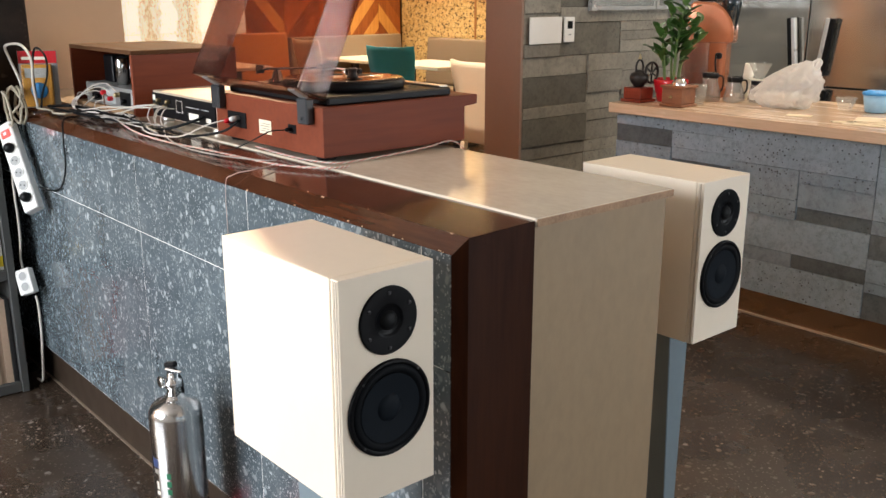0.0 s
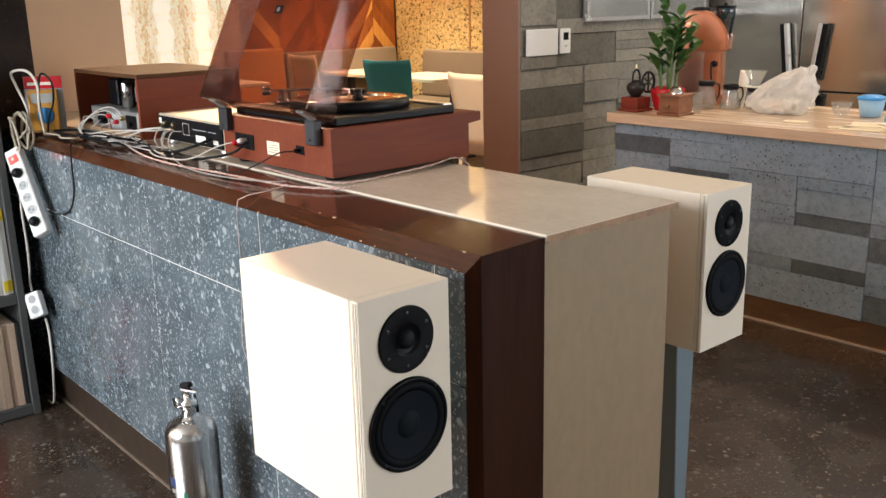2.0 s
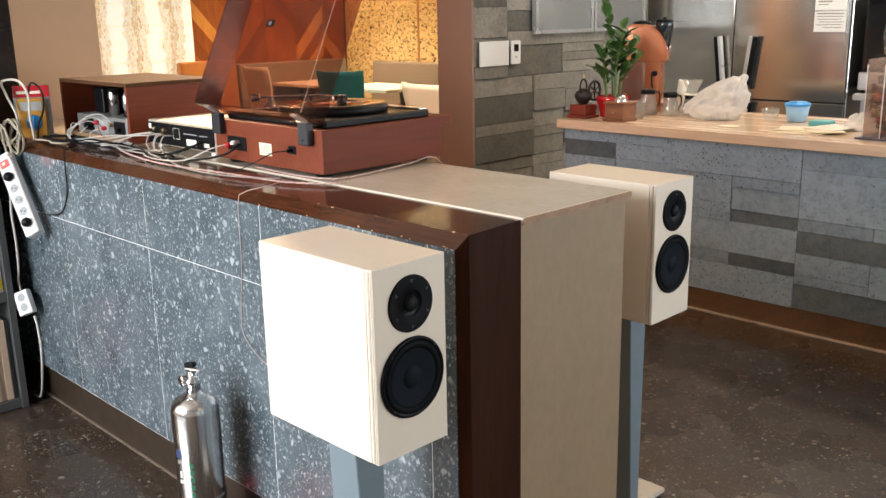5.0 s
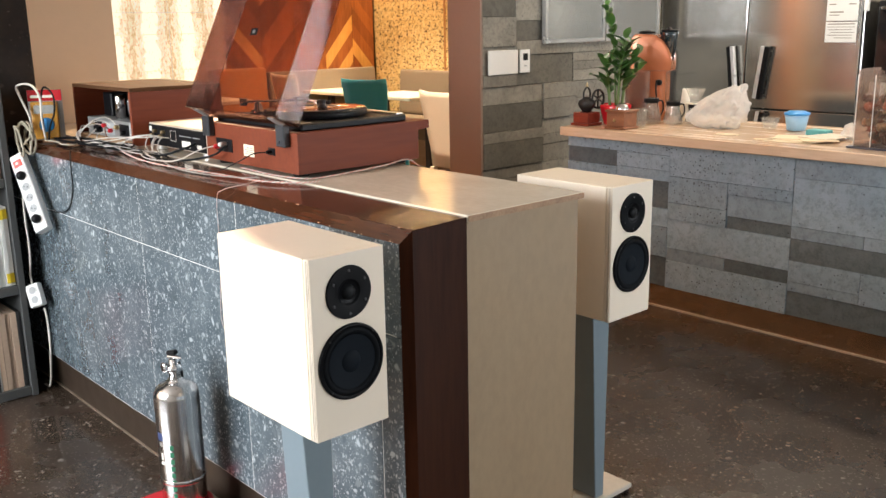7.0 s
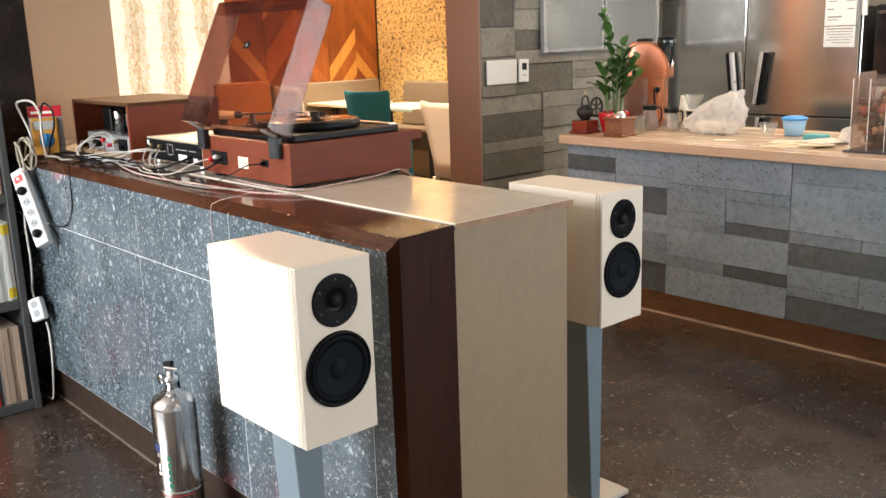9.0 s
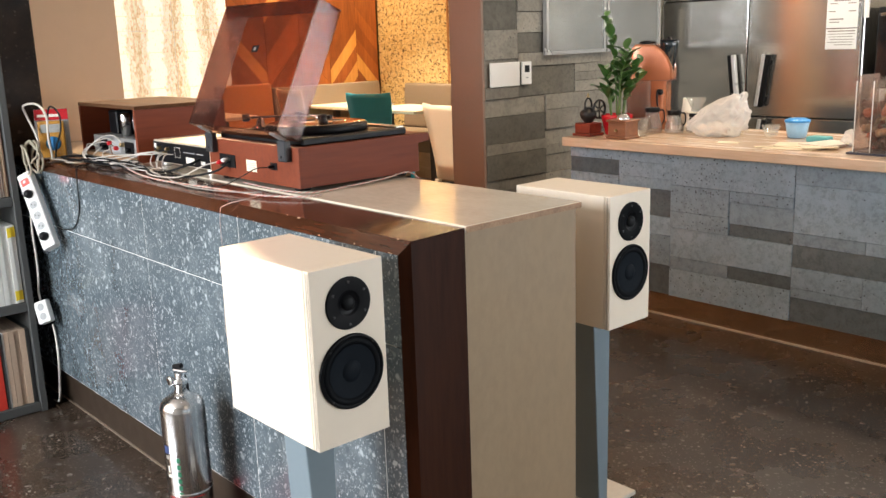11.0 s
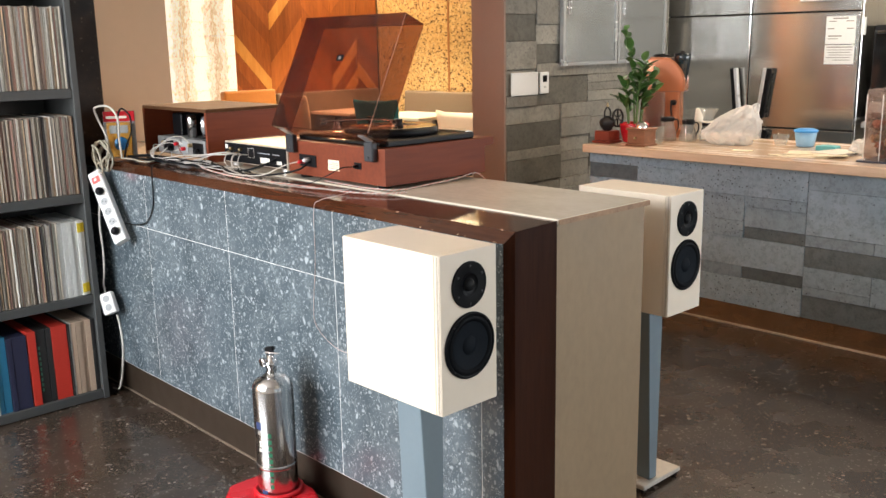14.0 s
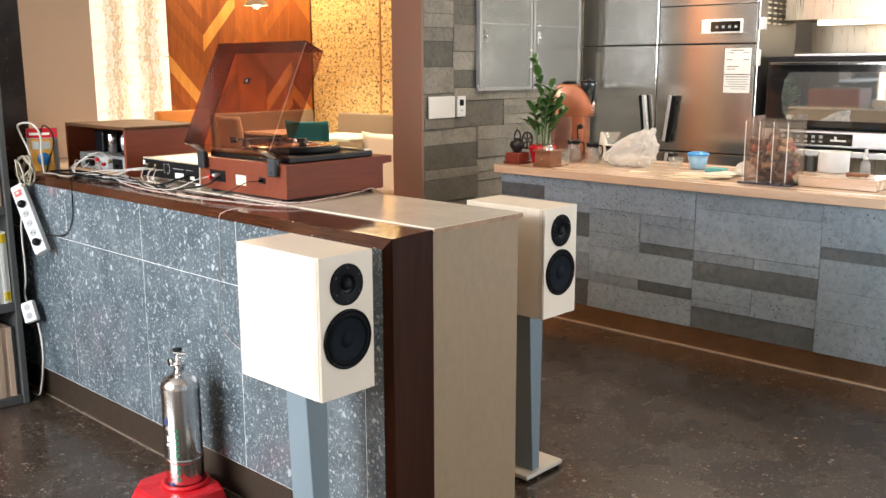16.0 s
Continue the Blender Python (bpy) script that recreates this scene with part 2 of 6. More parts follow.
M["bartop"] = wood("pale_bar_wood", (0.60, 0.43, 0.29), (0.78, 0.61, 0.46), 0.26, "y", 1.0, coat=0.4)
M["steel"] = plain("brushed_steel", (0.49, 0.485, 0.46), 0.13, 0.88, 0.05, 4, (1, 1, 30), 0.012)
for tg_m in (M["steel"],):
    tg = tg_m.node_tree.nodes.new("ShaderNodeTangent")
    tg.direction_type, tg.axis = "RADIAL", "Z"
    tg_m.node_tree.links.new(tg.outputs[0], tg_m.node_tree.nodes["Principled BSDF"].inputs["Tangent"])
    tg_m.node_tree.nodes["Principled BSDF"].inputs["Anisotropic"].default_value = 0.6
M["steel_soft"] = plain("satin_steel", (0.62, 0.62, 0.61), 0.34, 1.0, 0.05, 4, (30, 1, 1), 0.02)
M["black"] = plain("black_plastic", (0.004, 0.004, 0.005), 0.45, vary=0.2, spec=0.2)
M["rubber"] = plain("black_rubber", (0.005, 0.006, 0.007), 0.55, vary=0.15, spec=0.16)
M["chevron"] = wood("orange_stained_wood", (0.20, 0.05, 0.012), (0.50, 0.17, 0.04), 0.4, "z", 0.7, coat=0.2, random_tone=0.45)
M["mahogany"] = wood("reddish_veneer", (0.125, 0.025, 0.009), (0.195, 0.043, 0.016), 0.55, "x", 0.7, spec=0.25)
M["blueSteel"] = plain("blue_grey_painted_steel", (0.17, 0.22, 0.25), 0.42, vary=0.06)
M["red"] = plain("red_plastic", (0.55, 0.012, 0.02), 0.3, vary=0.08)
M["shelfgrey"] = plain("grey_painted_shelf", (0.060, 0.062, 0.060), 0.6, vary=0.1)
M["darkstone"] = flecked("dark_stone_pillar", (0.010, 0.006, 0.004), (0.030, 0.017, 0.010), (0.03, 0.02, 0.014), (0.07, 0.05, 0.035), 0.45, (90, 40), (0.10, 0.05), patchy=0.5)
M["darkstone"].node_tree.nodes["Principled BSDF"].inputs["Specular IOR Level"].default_value = 0.12
M["benchcloth"] = plain("taupe_upholstery", (0.22, 0.165, 0.115), 0.8, vary=0.08, scale=60)
M["tabletop"] = plain("cream_table_top", (0.78, 0.70, 0.60), 0.35, vary=0.03)


# ---- helpers ----
def box(x0, x1, y0, y1, z0, z1, bev=0.0, seg=1):
    bm = bmesh.new()
    bmesh.ops.create_cube(bm, size=1)
    bmesh.ops.transform(bm, matrix=Matrix.LocRotScale(((x0 + x1) / 2, (y0 + y1) / 2, (z0 + z1) / 2), None, (x1 - x0, y1 - y0, z1 - z0)), verts=bm.verts)
    if bev:
        bmesh.ops.bevel(bm, geom=bm.edges[:], offset=bev, segments=seg, affect="EDGES", profile=0.6)
    return bm


def merge(*bms):
    out = bms[0]
    for b in bms[1:]:
        me = bpy.data.meshes.new("tmp")
        b.to_mesh(me)
        b.free()
        out.from_mesh(me)
        bpy.data.meshes.remove(me)
    return out


def moved(bm, m):
    bmesh.ops.transform(bm, matrix=m, verts=bm.verts)
    return bm


def lathe(profile, seg=32, axis="z"):
    """Turned shape from (radius, height) pairs."""
    bm = bmesh.new()
    rings = []
    for r, h in profile:
        if r < 1e-5:
            rings.append([bm.verts.new((0, 0, h))])
        else:
            rings.append([bm.verts.new((r * math.cos(2 * math.pi * k / seg), r * math.sin(2 * math.pi * k / seg), h)) for k in range(seg)])
    for a, b in zip(rings, rings[1:]):
        for k in range(seg):
            j = (k + 1) % seg
            if len(a) == 1 and len(b) == 1:
                continue
            if len(a) == 1:
                bm.faces.new((a[0], b[j], b[k]))
            elif len(b) == 1:
                bm.faces.new((a[k], a[j], b[0]))
            else:
                bm.faces.new((a[k], a[j], b[j], b[k]))
    bmesh.ops.recalc_face_normals(bm, faces=bm.faces)
    for f in bm.faces:
        f.smooth = True
    if axis == "-y":
        moved(bm, Matrix.Rotation(radians(90), 4, "X"))
    if axis == "-x":
        moved(bm, Matrix.Rotation(radians(-90), 4, "Y"))
    return bm


def spline(pts, n=8):
    """Points of a smooth line through pts."""
    p = [Vector(q) for q in pts]
    p = [2 * p[0] - p[1]] + p + [2 * p[-1] - p[-2]]
    out = []
    for i in range(1, len(p) - 2):
        for k in range(n):
            t = k / n
            a, b, c, d = p[i - 1], p[i], p[i + 1], p[i + 2]
            out.append(0.5 * ((2 * b) + (c - a) * t + (2 * a - 5 * b + 4 * c - d) * t * t + (3 * b - a - 3 * c + d) * t ** 3))
    out.append(p[-2])
    return out


def tube(pts, r, seg=6, n=8, smooth=True):
    """A round cable or rod along pts."""
    line = spline(pts, n) if smooth else [Vector(q) for q in pts]
    bm = bmesh.new()
    rings = []
    up = Vector((0.31, 0.22, 0.92)).normalized()
    for i, q in enumerate(line):
        d = (line[min(i + 1, len(line) - 1)] - line[max(i - 1, 0)]).normalized()
        u = (up - d * up.dot(d)).normalized()
        w = d.cross(u)
        rr = r[i * len(r) // len(line)] if isinstance(r, (list, tuple)) else r
        rings.append([bm.verts.new(q + rr * (math.cos(2 * math.pi * k / seg) * u + math.sin(2 * math.pi * k / seg) * w)) for k in range(seg)])
        up = u
    for a, b in zip(rings, rings[1:]):
        for k in range(seg):
            bm.faces.new((a[k], a[(k + 1) % seg], b[(k + 1) % seg], b[k]))
    bm.faces.new(rings[0][::-1])
    bm.faces.new(rings[-1])
    for f in bm.faces:
        f.smooth = True
    bmesh.ops.recalc_face_normals(bm, faces=bm.faces)
    return bm


def prism(poly, y0, y1, axis="y", bev=0.0):
    """A flat outline drawn out between two positions along an axis."""
    bm = bmesh.new()
    put = {"y": lambda a, b, h: (a, h, b), "x": lambda a, b, h: (h, a, b), "z": lambda a, b, h: (a, b, h)}[axis]
    lo = [bm.verts.new(put(a, b, y0)) for a, b in poly]
    hi = [bm.verts.new(put(a, b, y1)) for a, b in poly]
    bm.faces.new(lo)
    bm.faces.new(hi[::-1])
    for k in range(len(poly)):
        j = (k + 1) % len(poly)
        bm.faces.new((lo[k], hi[k], hi[j], lo[j]))
    bmesh.ops.recalc_face_normals(bm, faces=bm.faces)
    if bev:
        bmesh.ops.bevel(bm, geom=bm.edges[:], offset=bev, segments=2, affect="EDGES", profile=0.6)
    return bm


def mesh_of(name, bm, material):
    me = bpy.data.meshes.new(name)
    bm.to_mesh(me)
    bm.free()
    for m in material if isinstance(material, (list, tuple)) else (material,):
        me.materials.append(m)
    return me


def part(name, bm, material, parent, label=""):
    ob = new(name, mesh_of(name, bm, material))
    ob.parent = parent
    if label:
        ob["label"] = label
    return ob


def thing(name, label, category, at=(0, 0, 0), group="", kind=""):
    ob = new(name)
    ob.empty_display_size = 0.05
    ob.matrix_world = at if isinstance(at, Matrix) else Matrix.Translation(at)
    return tagged(ob, label, category, group, kind)


def structure(name, bm, material, label, category):
    return tagged(new(name, mesh_of(name, bm, material)), label, category, kind="structure")


def single(name, bm, material, label, category, group=""):
    return tagged(new(name, mesh_of(name, bm, material)), label, category, group)

M["frame"] = plain("dark_window_frame", (0.05, 0.05, 0.05), 0.5)
M["kickbar"] = plain("brown_lacquered_kick_plate", (0.34, 0.205, 0.12), 0.16, 0.75, vary=0.1, coat=0.6)
M["palestrip"] = plain("pale_floor_strip", (0.5, 0.42, 0.32), 0.5)
M["dimstrip"] = plain("dull_floor_strip", (0.20, 0.15, 0.11), 0.6)
M["plydark"] = plain("dark_ply_layer", (0.52, 0.45, 0.37), 0.7, vary=0.45, scale=40)
M["plylight"] = plain("light_ply_layer", (0.78, 0.71, 0.61), 0.7)
M["screw"] = plain("blackened_screw", (0.05, 0.05, 0.052), 0.35, 0.9)
M["cone"] = plain("dark_paper_cone", (0.008, 0.011, 0.015), 0.6, vary=0.2, scale=60, spec=0.06)
M["driver"] = plain("black_driver_plate", (0.004, 0.0042, 0.005), 0.32, vary=0.2, spec=0.07)
M["surround"] = plain("dull_black_surround", (0.0045, 0.0055, 0.007), 0.65, vary=0.15, spec=0.08)
M["standplate"] = plain("pale_steel_plate", (0.50, 0.47, 0.42), 0.5)
M["standdark"] = plain("dark_top_plate", (0.06, 0.06, 0.06), 0.5)
M["vinyl"] = plain("vinyl", (0.012, 0.011, 0.011), 0.16, vary=0.1, coat=0.5)
M["amberlabel"] = plain("amber_label", (0.45, 0.17, 0.05), 0.5)
M["chrome"] = plain("polished_chrome", (0.75, 0.75, 0.76), 0.1, 1.0, 0.03)
# the lid's milky veil paints in its soft reflections
M["smoke"] = thin("smoked_acrylic", (0.67, 0.50, 0.43), 0.05, 0.045, (0.30, 0.22, 0.19), 0.7)
# pale colour standing in for the glint along the lid's edge
M["glint"] = plain("painted_edge_glint", (0.34, 0.23, 0.18), 0.15, coat=0.5)
M["hinge"] = plain("dark_grey_hinge", (0.022, 0.024, 0.028), 0.45)
M["plastic_white"] = plain("white_plastic", (0.72, 0.72, 0.70), 0.35, vary=0.04)
M["paper"] = plain("pale_paper", (0.70, 0.66, 0.58), 0.75, vary=0.05)
M["ink"] = plain("grey_print", (0.25, 0.23, 0.2), 0.8)
M["ink_light"] = plain("light_print", (0.35, 0.36, 0.36), 0.7)
M["champagne"] = plain("champagne_metal", (0.60, 0.52, 0.42), 0.35, 0.4, 0.04)
M["brass"] = plain("tarnished_brass", (0.42, 0.33, 0.18), 0.35, 1.0)
M["walnut"] = wood("walnut_top", (0.055, 0.024, 0.010), (0.115, 0.052, 0.023), 0.7, "y", 0.8, spec=0.15)
M["rawwood"] = wood("raw_wood", (0.34, 0.20, 0.10), (0.50, 0.32, 0.18), 0.6, "y", 0.8)
M["chassis"] = plain("dull_grey_chassis", (0.33, 0.33, 0.32), 0.45, 0.6)
M["valveglass"] = plain("silvered_valve_glass", (0.45, 0.46, 0.48), 0.12, 0.7)
M["yellow"] = plain("yellow_print", (0.75, 0.55, 0.02), 0.6)
M["greenprint"] = plain("green_print", (0.06, 0.22, 0.14), 0.6)
M["inox"] = plain("stainless_steel", (0.66, 0.65, 0.64), 0.2, 1.0, 0.04, 6, (1, 1, 0.2), 0.01)
M["greenlabel"] = plain("green_label", (0.02, 0.16, 0.08), 0.5)
M["bluelabel"] = plain("blue_label", (0.03, 0.05, 0.14), 0.5)
M["wire_red"] = plain("pink_red_wire", (0.52, 0.24, 0.20), 0.5)
M["wire_pink"] = plain("pale_pink_wire", (0.48, 0.38, 0.35), 0.5)
M["wire_white"] = plain("white_wire", (0.52, 0.48, 0.43), 0.5)
M["wire_grey"] = plain("grey_wire", (0.30, 0.28, 0.26), 0.5)
M["wire_brown"] = plain("brown_wire", (0.20, 0.09, 0.05), 0.5)
M["wire_pale"] = plain("pale_olive_wire", (0.38, 0.34, 0.26), 0.5)
M["redlight"] = glow("red_switch_light", (1.0, 0.04, 0.03), 2.5)
M["cardgrey"] = plain("grey_card", (0.35, 0.36, 0.37), 0.6)
M["meteryellow"] = plain("orange_yellow_plastic", (0.50, 0.23, 0.02), 0.42)
M["meterblue"] = plain("blue_plastic", (0.015, 0.16, 0.38), 0.4)
M["clear"] = thin("clear_glass", (0.90, 0.91, 0.91), 0.03, 0.10, (0.95, 0.95, 0.93), 1.6)
# veil here stands in for reflections on the clear panes
M["acrylic"] = thin("clear_acrylic", (0.95, 0.93, 0.91), 0.04, 0.05, (0.85, 0.78, 0.72), 0.8)
M["blister"] = thin("clear_blister", (0.93, 0.93, 0.92), 0.03, 0.0, (1, 1, 1), 0.6)
M["clearpink"] = thin("pinkish_acrylic", (0.86, 0.76, 0.72), 0.08, 0.22, (0.7, 0.6, 0.55))
M["redglaze"] = plain("red_glaze", (0.45, 0.012, 0.02), 0.15, coat=0.5)
M["leaf"] = plain("dark_green_leaf", (0.045, 0.115, 0.025), 0.35, vary=0.35, scale=30, random_tone=0.35)
M["stem"] = plain("green_stem", (0.10, 0.17, 0.05), 0.5)
M["redwood"] = wood("red_brown_wood", (0.14, 0.02, 0.012), (0.26, 0.05, 0.028), 0.35, "y", 2)
M["brownwood"] = wood("mid_brown_wood", (0.18, 0.07, 0.035), (0.32, 0.14, 0.07), 0.45, "y", 2)
M["iron"] = plain("black_cast_iron", (0.02, 0.018, 0.018), 0.45, 0.3)
M["copper"] = plain("copper_paint", (0.50, 0.185, 0.09), 0.24, 0.4, 0.05, coat=0.4)
M["smokedark"] = plain("dark_smoked_plastic", (0.012, 0.022, 0.028), 0.1, coat=0.5)
M["bagfilm"] = thin("plastic_film", (0.96, 0.96, 0.95), 0.12, 0.40, (0.95, 0.95, 0.95))
M["tubblue"] = plain("pale_blue_tub", (0.30, 0.52, 0.72), 0.3)
M["lidblue"] = plain("bright_blue_lid", (0.05, 0.30, 0.70), 0.35)
M["papercream"] = plain("cream_paper", (0.74, 0.65, 0.48), 0.75)
M["tealcloth"] = plain("teal_cloth", (0.12, 0.42, 0.45), 0.85)
M["traydark"] = plain("dark_blue_tray", (0.03, 0.04, 0.07), 0.3)
M["sweet_red"] = plain("red_wrapper", (0.36, 0.10, 0.055), 0.28)
M["sweet_gold"] = plain("tan_wrapper", (0.42, 0.25, 0.14), 0.3, 0.2)
M["sweet_brown"] = plain("brown_wrapper", (0.12, 0.05, 0.035), 0.35)
M["silverplastic"] = plain("silver_plastic", (0.62, 0.62, 0.62), 0.3, 0.3)
M["gloss_black"] = plain("gloss_black_glass", (0.010, 0.010, 0.011), 0.08, coat=0.5)
M["notice"] = plain("white_notice_paper", (0.74, 0.74, 0.72), 0.7, vary=0.03)
M["ventlight"] = plain("pale_vent", (0.62, 0.55, 0.42), 0.5)
M["ovenglass"] = plain("mirror_like_oven_glass", (0.46, 0.49, 0.50), 0.03, 0.85, 0.06, bumps=0)
M["steelwarm"] = plain("warm_brushed_steel", (0.48, 0.40, 0.30), 0.3, 1.0, 0.05, 4, (1, 30, 1), 0.02)
M["tube"] = glow("lit_tube", (1.0, 0.90, 0.72), 3.0)
M["cabinetframe"] = plain("pale_metal_frame", (0.62, 0.63, 0.63), 0.25, 0.7)
M["cabinetdoor"] = plain("satin_cabinet_steel", (0.50, 0.52, 0.52), 0.2, 0.8, 0.05, 3, (1, 1, 25), 0.02)
M["corkdark"] = plain("dark_cork_backing", (0.12, 0.06, 0.02), 0.9)
M["battenwood"] = wood("orange_batten_wood", (0.30, 0.12, 0.03), (0.50, 0.24, 0.08), 0.5, "z")
M["benchbase"] = wood("pale_bench_base", (0.45, 0.30, 0.18), (0.6, 0.43, 0.28), 0.5, "y")
M["benchdark"] = plain("dark_bench_seam", (0.04, 0.028, 0.02), 0.7)
M["orangecloth"] = plain("tan_orange_leather", (0.50, 0.20, 0.05), 0.5)
M["tableleg"] = plain("black_table_leg", (0.03, 0.025, 0.025), 0.4)
M["creamleather"] = plain("cream_leather", (0.78, 0.70, 0.56), 0.45, vary=0.05, scale=60)
M["tealleather"] = plain("teal_leather", (0.03, 0.36, 0.52), 0.4, vary=0.08, scale=60)
M["lampshade"] = plain("white_lamp_glass", (0.85, 0.82, 0.76), 0.3)
M["bulb"] = glow("warm_bulb", (1.0, 0.80, 0.50), 30.0)
for key, d, l in (("chevron_a", (0.17, 0.042, 0.010), (0.36, 0.105, 0.026)), ("chevron_b", (0.30, 0.085, 0.020), (0.54, 0.175, 0.042)), ("chevron_c", (0.56, 0.25, 0.06), (0.78, 0.42, 0.13)), ("chevron_d", (0.23, 0.060, 0.014), (0.46, 0.140, 0.034))):
    M[key] = wood("diagonal_board_" + key[-1], d, l, 0.38, "z", 0.8, coat=0.2)


def cork_material():
    """Pressed bark: ochre flakes with dark irregular holes."""
    m, nt, b = nodes_of("rough_cork")
    v = coords(nt)
    c = ramp(nt, noise_tex(nt, v, 22, 6, 0.7), [(0.25, (0.30, 0.17, 0.05)), (0.42, (0.62, 0.42, 0.17)), (0.6, (0.76, 0.57, 0.28)), (0.8, (0.82, 0.66, 0.38))])
    holes = ramp(nt, noise_tex(nt, coords(nt, (1, 0.8, 1.15)), 37, 5, 0.68), [(0.405, (1, 1, 1)), (0.45, (0, 0, 0))])
    c = mix(nt, holes, c, (0.05, 0.022, 0.006))
    nt.links.new(c, b.inputs["Base Color"])
    b.inputs["Roughness"].default_value = 0.9
    inv = nt.nodes.new("ShaderNodeInvert")
    nt.links.new(holes, inv.inputs["Color"])
    bump(nt, b, inv.outputs[0], 0.7, 0.008)
    return m


M["cork"] = cork_material()


def screen_material():
    """Back-lit translucent panel: pale columns between torn brown edges, in stacked sheets."""
    m, nt, b = nodes_of("backlit_print")

    def calc(op, p, q=None, r=None):
        n = nt.nodes.new("ShaderNodeMath")
        n.operation = op
        for sock, v in zip(n.inputs, (p, q, r)):
            if isinstance(v, (int, float)):
                sock.default_value = v
            elif v is not None:
                nt.links.new(v, sock)
        return n.outputs[0]

    sep = nt.nodes.new("ShaderNodeSeparateXYZ")
    nt.links.new(coords(nt), sep.inputs[0])
    slow = noise_tex(nt, coords(nt, (1, 1, 1.6)), 1.6, 2)
    torn = noise_tex(nt, coords(nt, (16, 1, 7)), 2.0, 6, 0.7)
    drift = noise_tex(nt, coords(nt, (1, 1, 3.5)), 2.2, 3)
    x = calc("MULTIPLY_ADD", sep.outputs["X"], 2.7, calc("MULTIPLY", slow, 0.25))
    edge = calc("ABSOLUTE", calc("SUBTRACT", calc("FRACT", x), 0.5))
    edge = calc("ADD", calc("MULTIPLY_ADD", torn, 0.62, edge), calc("MULTIPLY", drift, 0.22))
    strip = ramp(nt, edge, [(0.60, (0, 0, 0)), (0.70, (0.6, 0.6, 0.6)), (0.80, (0.25, 0.25, 0.25)), (0.86, (0.9, 0.9, 0.9)), (0.95, (0.5, 0.5, 0.5))])
    seam = calc("MULTIPLY", calc("GREATER_THAN", calc("FRACT", calc("MULTIPLY", sep.outputs["Z"], 2.94)), 0.965), 0.35)
    flake = ramp(nt, noise_tex(nt, coords(nt, (16, 1, 9)), 3.4, 5, 0.65), [(0.53, (0, 0, 0)), (0.66, (0.55, 0.55, 0.55))])
    mask = calc("MINIMUM", calc("ADD", calc("MAXIMUM", strip, seam), flake), 0.95)
    c = mix(nt, mask, mix(nt, torn, (1.0, 0.90, 0.68), (1.0, 0.97, 0.86)), (0.52, 0.35, 0.15))
    nt.links.new(mix(nt, 1.0, c, (0.35, 0.33, 0.30), "MULTIPLY"), b.inputs["Base Color"])
    nt.links.new(c, b.inputs["Emission Color"])
    b.inputs["Emission Strength"].default_value = 1.12
    b.inputs["Roughness"].default_value = 0.6
    return m


M["screenglow"] = screen_material()

# ---- structure ----
structure("floor", box(-2.7, 6.9, -4.2, 8.5, -0.1, 0.0), M["floor"], "dark brown polished stone floor with pale flecks", "floor")
structure("ceiling", box(-2.7, 6.9, -4.2, 8.5, 2.8, 2.9), M["ceil"], "plain beige painted ceiling", "ceiling")


def wall_with_hole(name, axis, at, thick, a0, a1, holes, z1, mat_, label):
    """A wall across an axis with rectangular openings (a0, a1, z0, z1)."""
    bms = []
    edge = a0
    for h0, h1, hz0, hz1 in sorted(holes):
        spans = [(edge, h0, 0.0, z1), (h0, h1, 0.0, hz0), (h0, h1, hz1, z1)]
        edge = h1
        bms += [s for s in spans if s[1] - s[0] > 0.001 and s[3] - s[2] > 0.001]
    bms.append((edge, a1, 0.0, z1))
    out = [box(at, at + thick, p, q, lo, hi) if axis == "x" else box(p, q, at, at + thick, lo, hi) for p, q, lo, hi in bms]
    return structure(name, merge(*out), mat_, label, "wall")


def window(name, axis, at, a0, a1, z0, z1, bays):
    """Window frame bars in a wall opening."""
    w = thing(name, "tall daylight window with dark metal frame", "window", kind="structure")
    f = 0.05

    def bar(n, p, q, lo, hi):
        b = box(at - 0.03, at + 0.03, p, q, lo, hi, 0.003) if axis == "x" else box(p, q, at - 0.03, at + 0.03, lo, hi, 0.003)
        part(n, b, M["frame"], w)
    bar("window_frame", a0, a1, z0, z0 + f)
    bar("window_frame", a0, a1, z1 - f, z1)
    for k in range(bays + 1):
        p = a0 + (a1 - a0 - f) * k / bays
        bar("mullion", p, p + f, z0 + f + 0.001, z1 - f - 0.001)
    return w


wall_with_hole("wall_west", "x", -2.7, 0.2, -4.0, 4.1, [(1.2, 4.0, 0.75, 2.6)], 2.8, M["white"], "white painted wall with a large window")
wall_with_hole("wall_south", "y", -4.2, 0.2, -2.7, 6.9, [(-1.6, 2.0, 0.5, 2.6), (3.2, 5.9, 0.3, 2.5)], 2.8, M["white"], "white painted wall with shopfront windows")
wall_with_hole("wall_east", "x", 6.75, 0.15, -4.0, 8.3, [(-2.9, -0.6, 0.5, 2.3)], 2.8, M["white"], "plain wall behind kitchen and dining room")
window("window_1", "x", -2.6, 1.2, 4.0, 0.75, 2.6, 3)
window("window_2", "y", -4.1, -1.6, 2.0, 0.5, 2.6, 4)
window("window_3", "y", -4.1, 3.2, 5.9, 0.3, 2.5, 3)
window("window_4", "x", 6.82, -2.9, -0.6, 0.5, 2.3, 2)
structure("wall_beige", box(-2.7, 1.67, 3.95, 4.1, 0, 2.8), M["beige"], "beige plastered wall beside the dining room", "wall")
structure("wall_north", box(1.5, 6.9, 8.3, 8.5, 0, 2.8), M["white"], "plain back wall of the dining room", "wall")
structure("wall_dining_west", box(1.5, 1.67, 4.1, 8.3, 0, 2.8), M["chevron_b"], "orange stained wooden side wall of dining room", "wall")
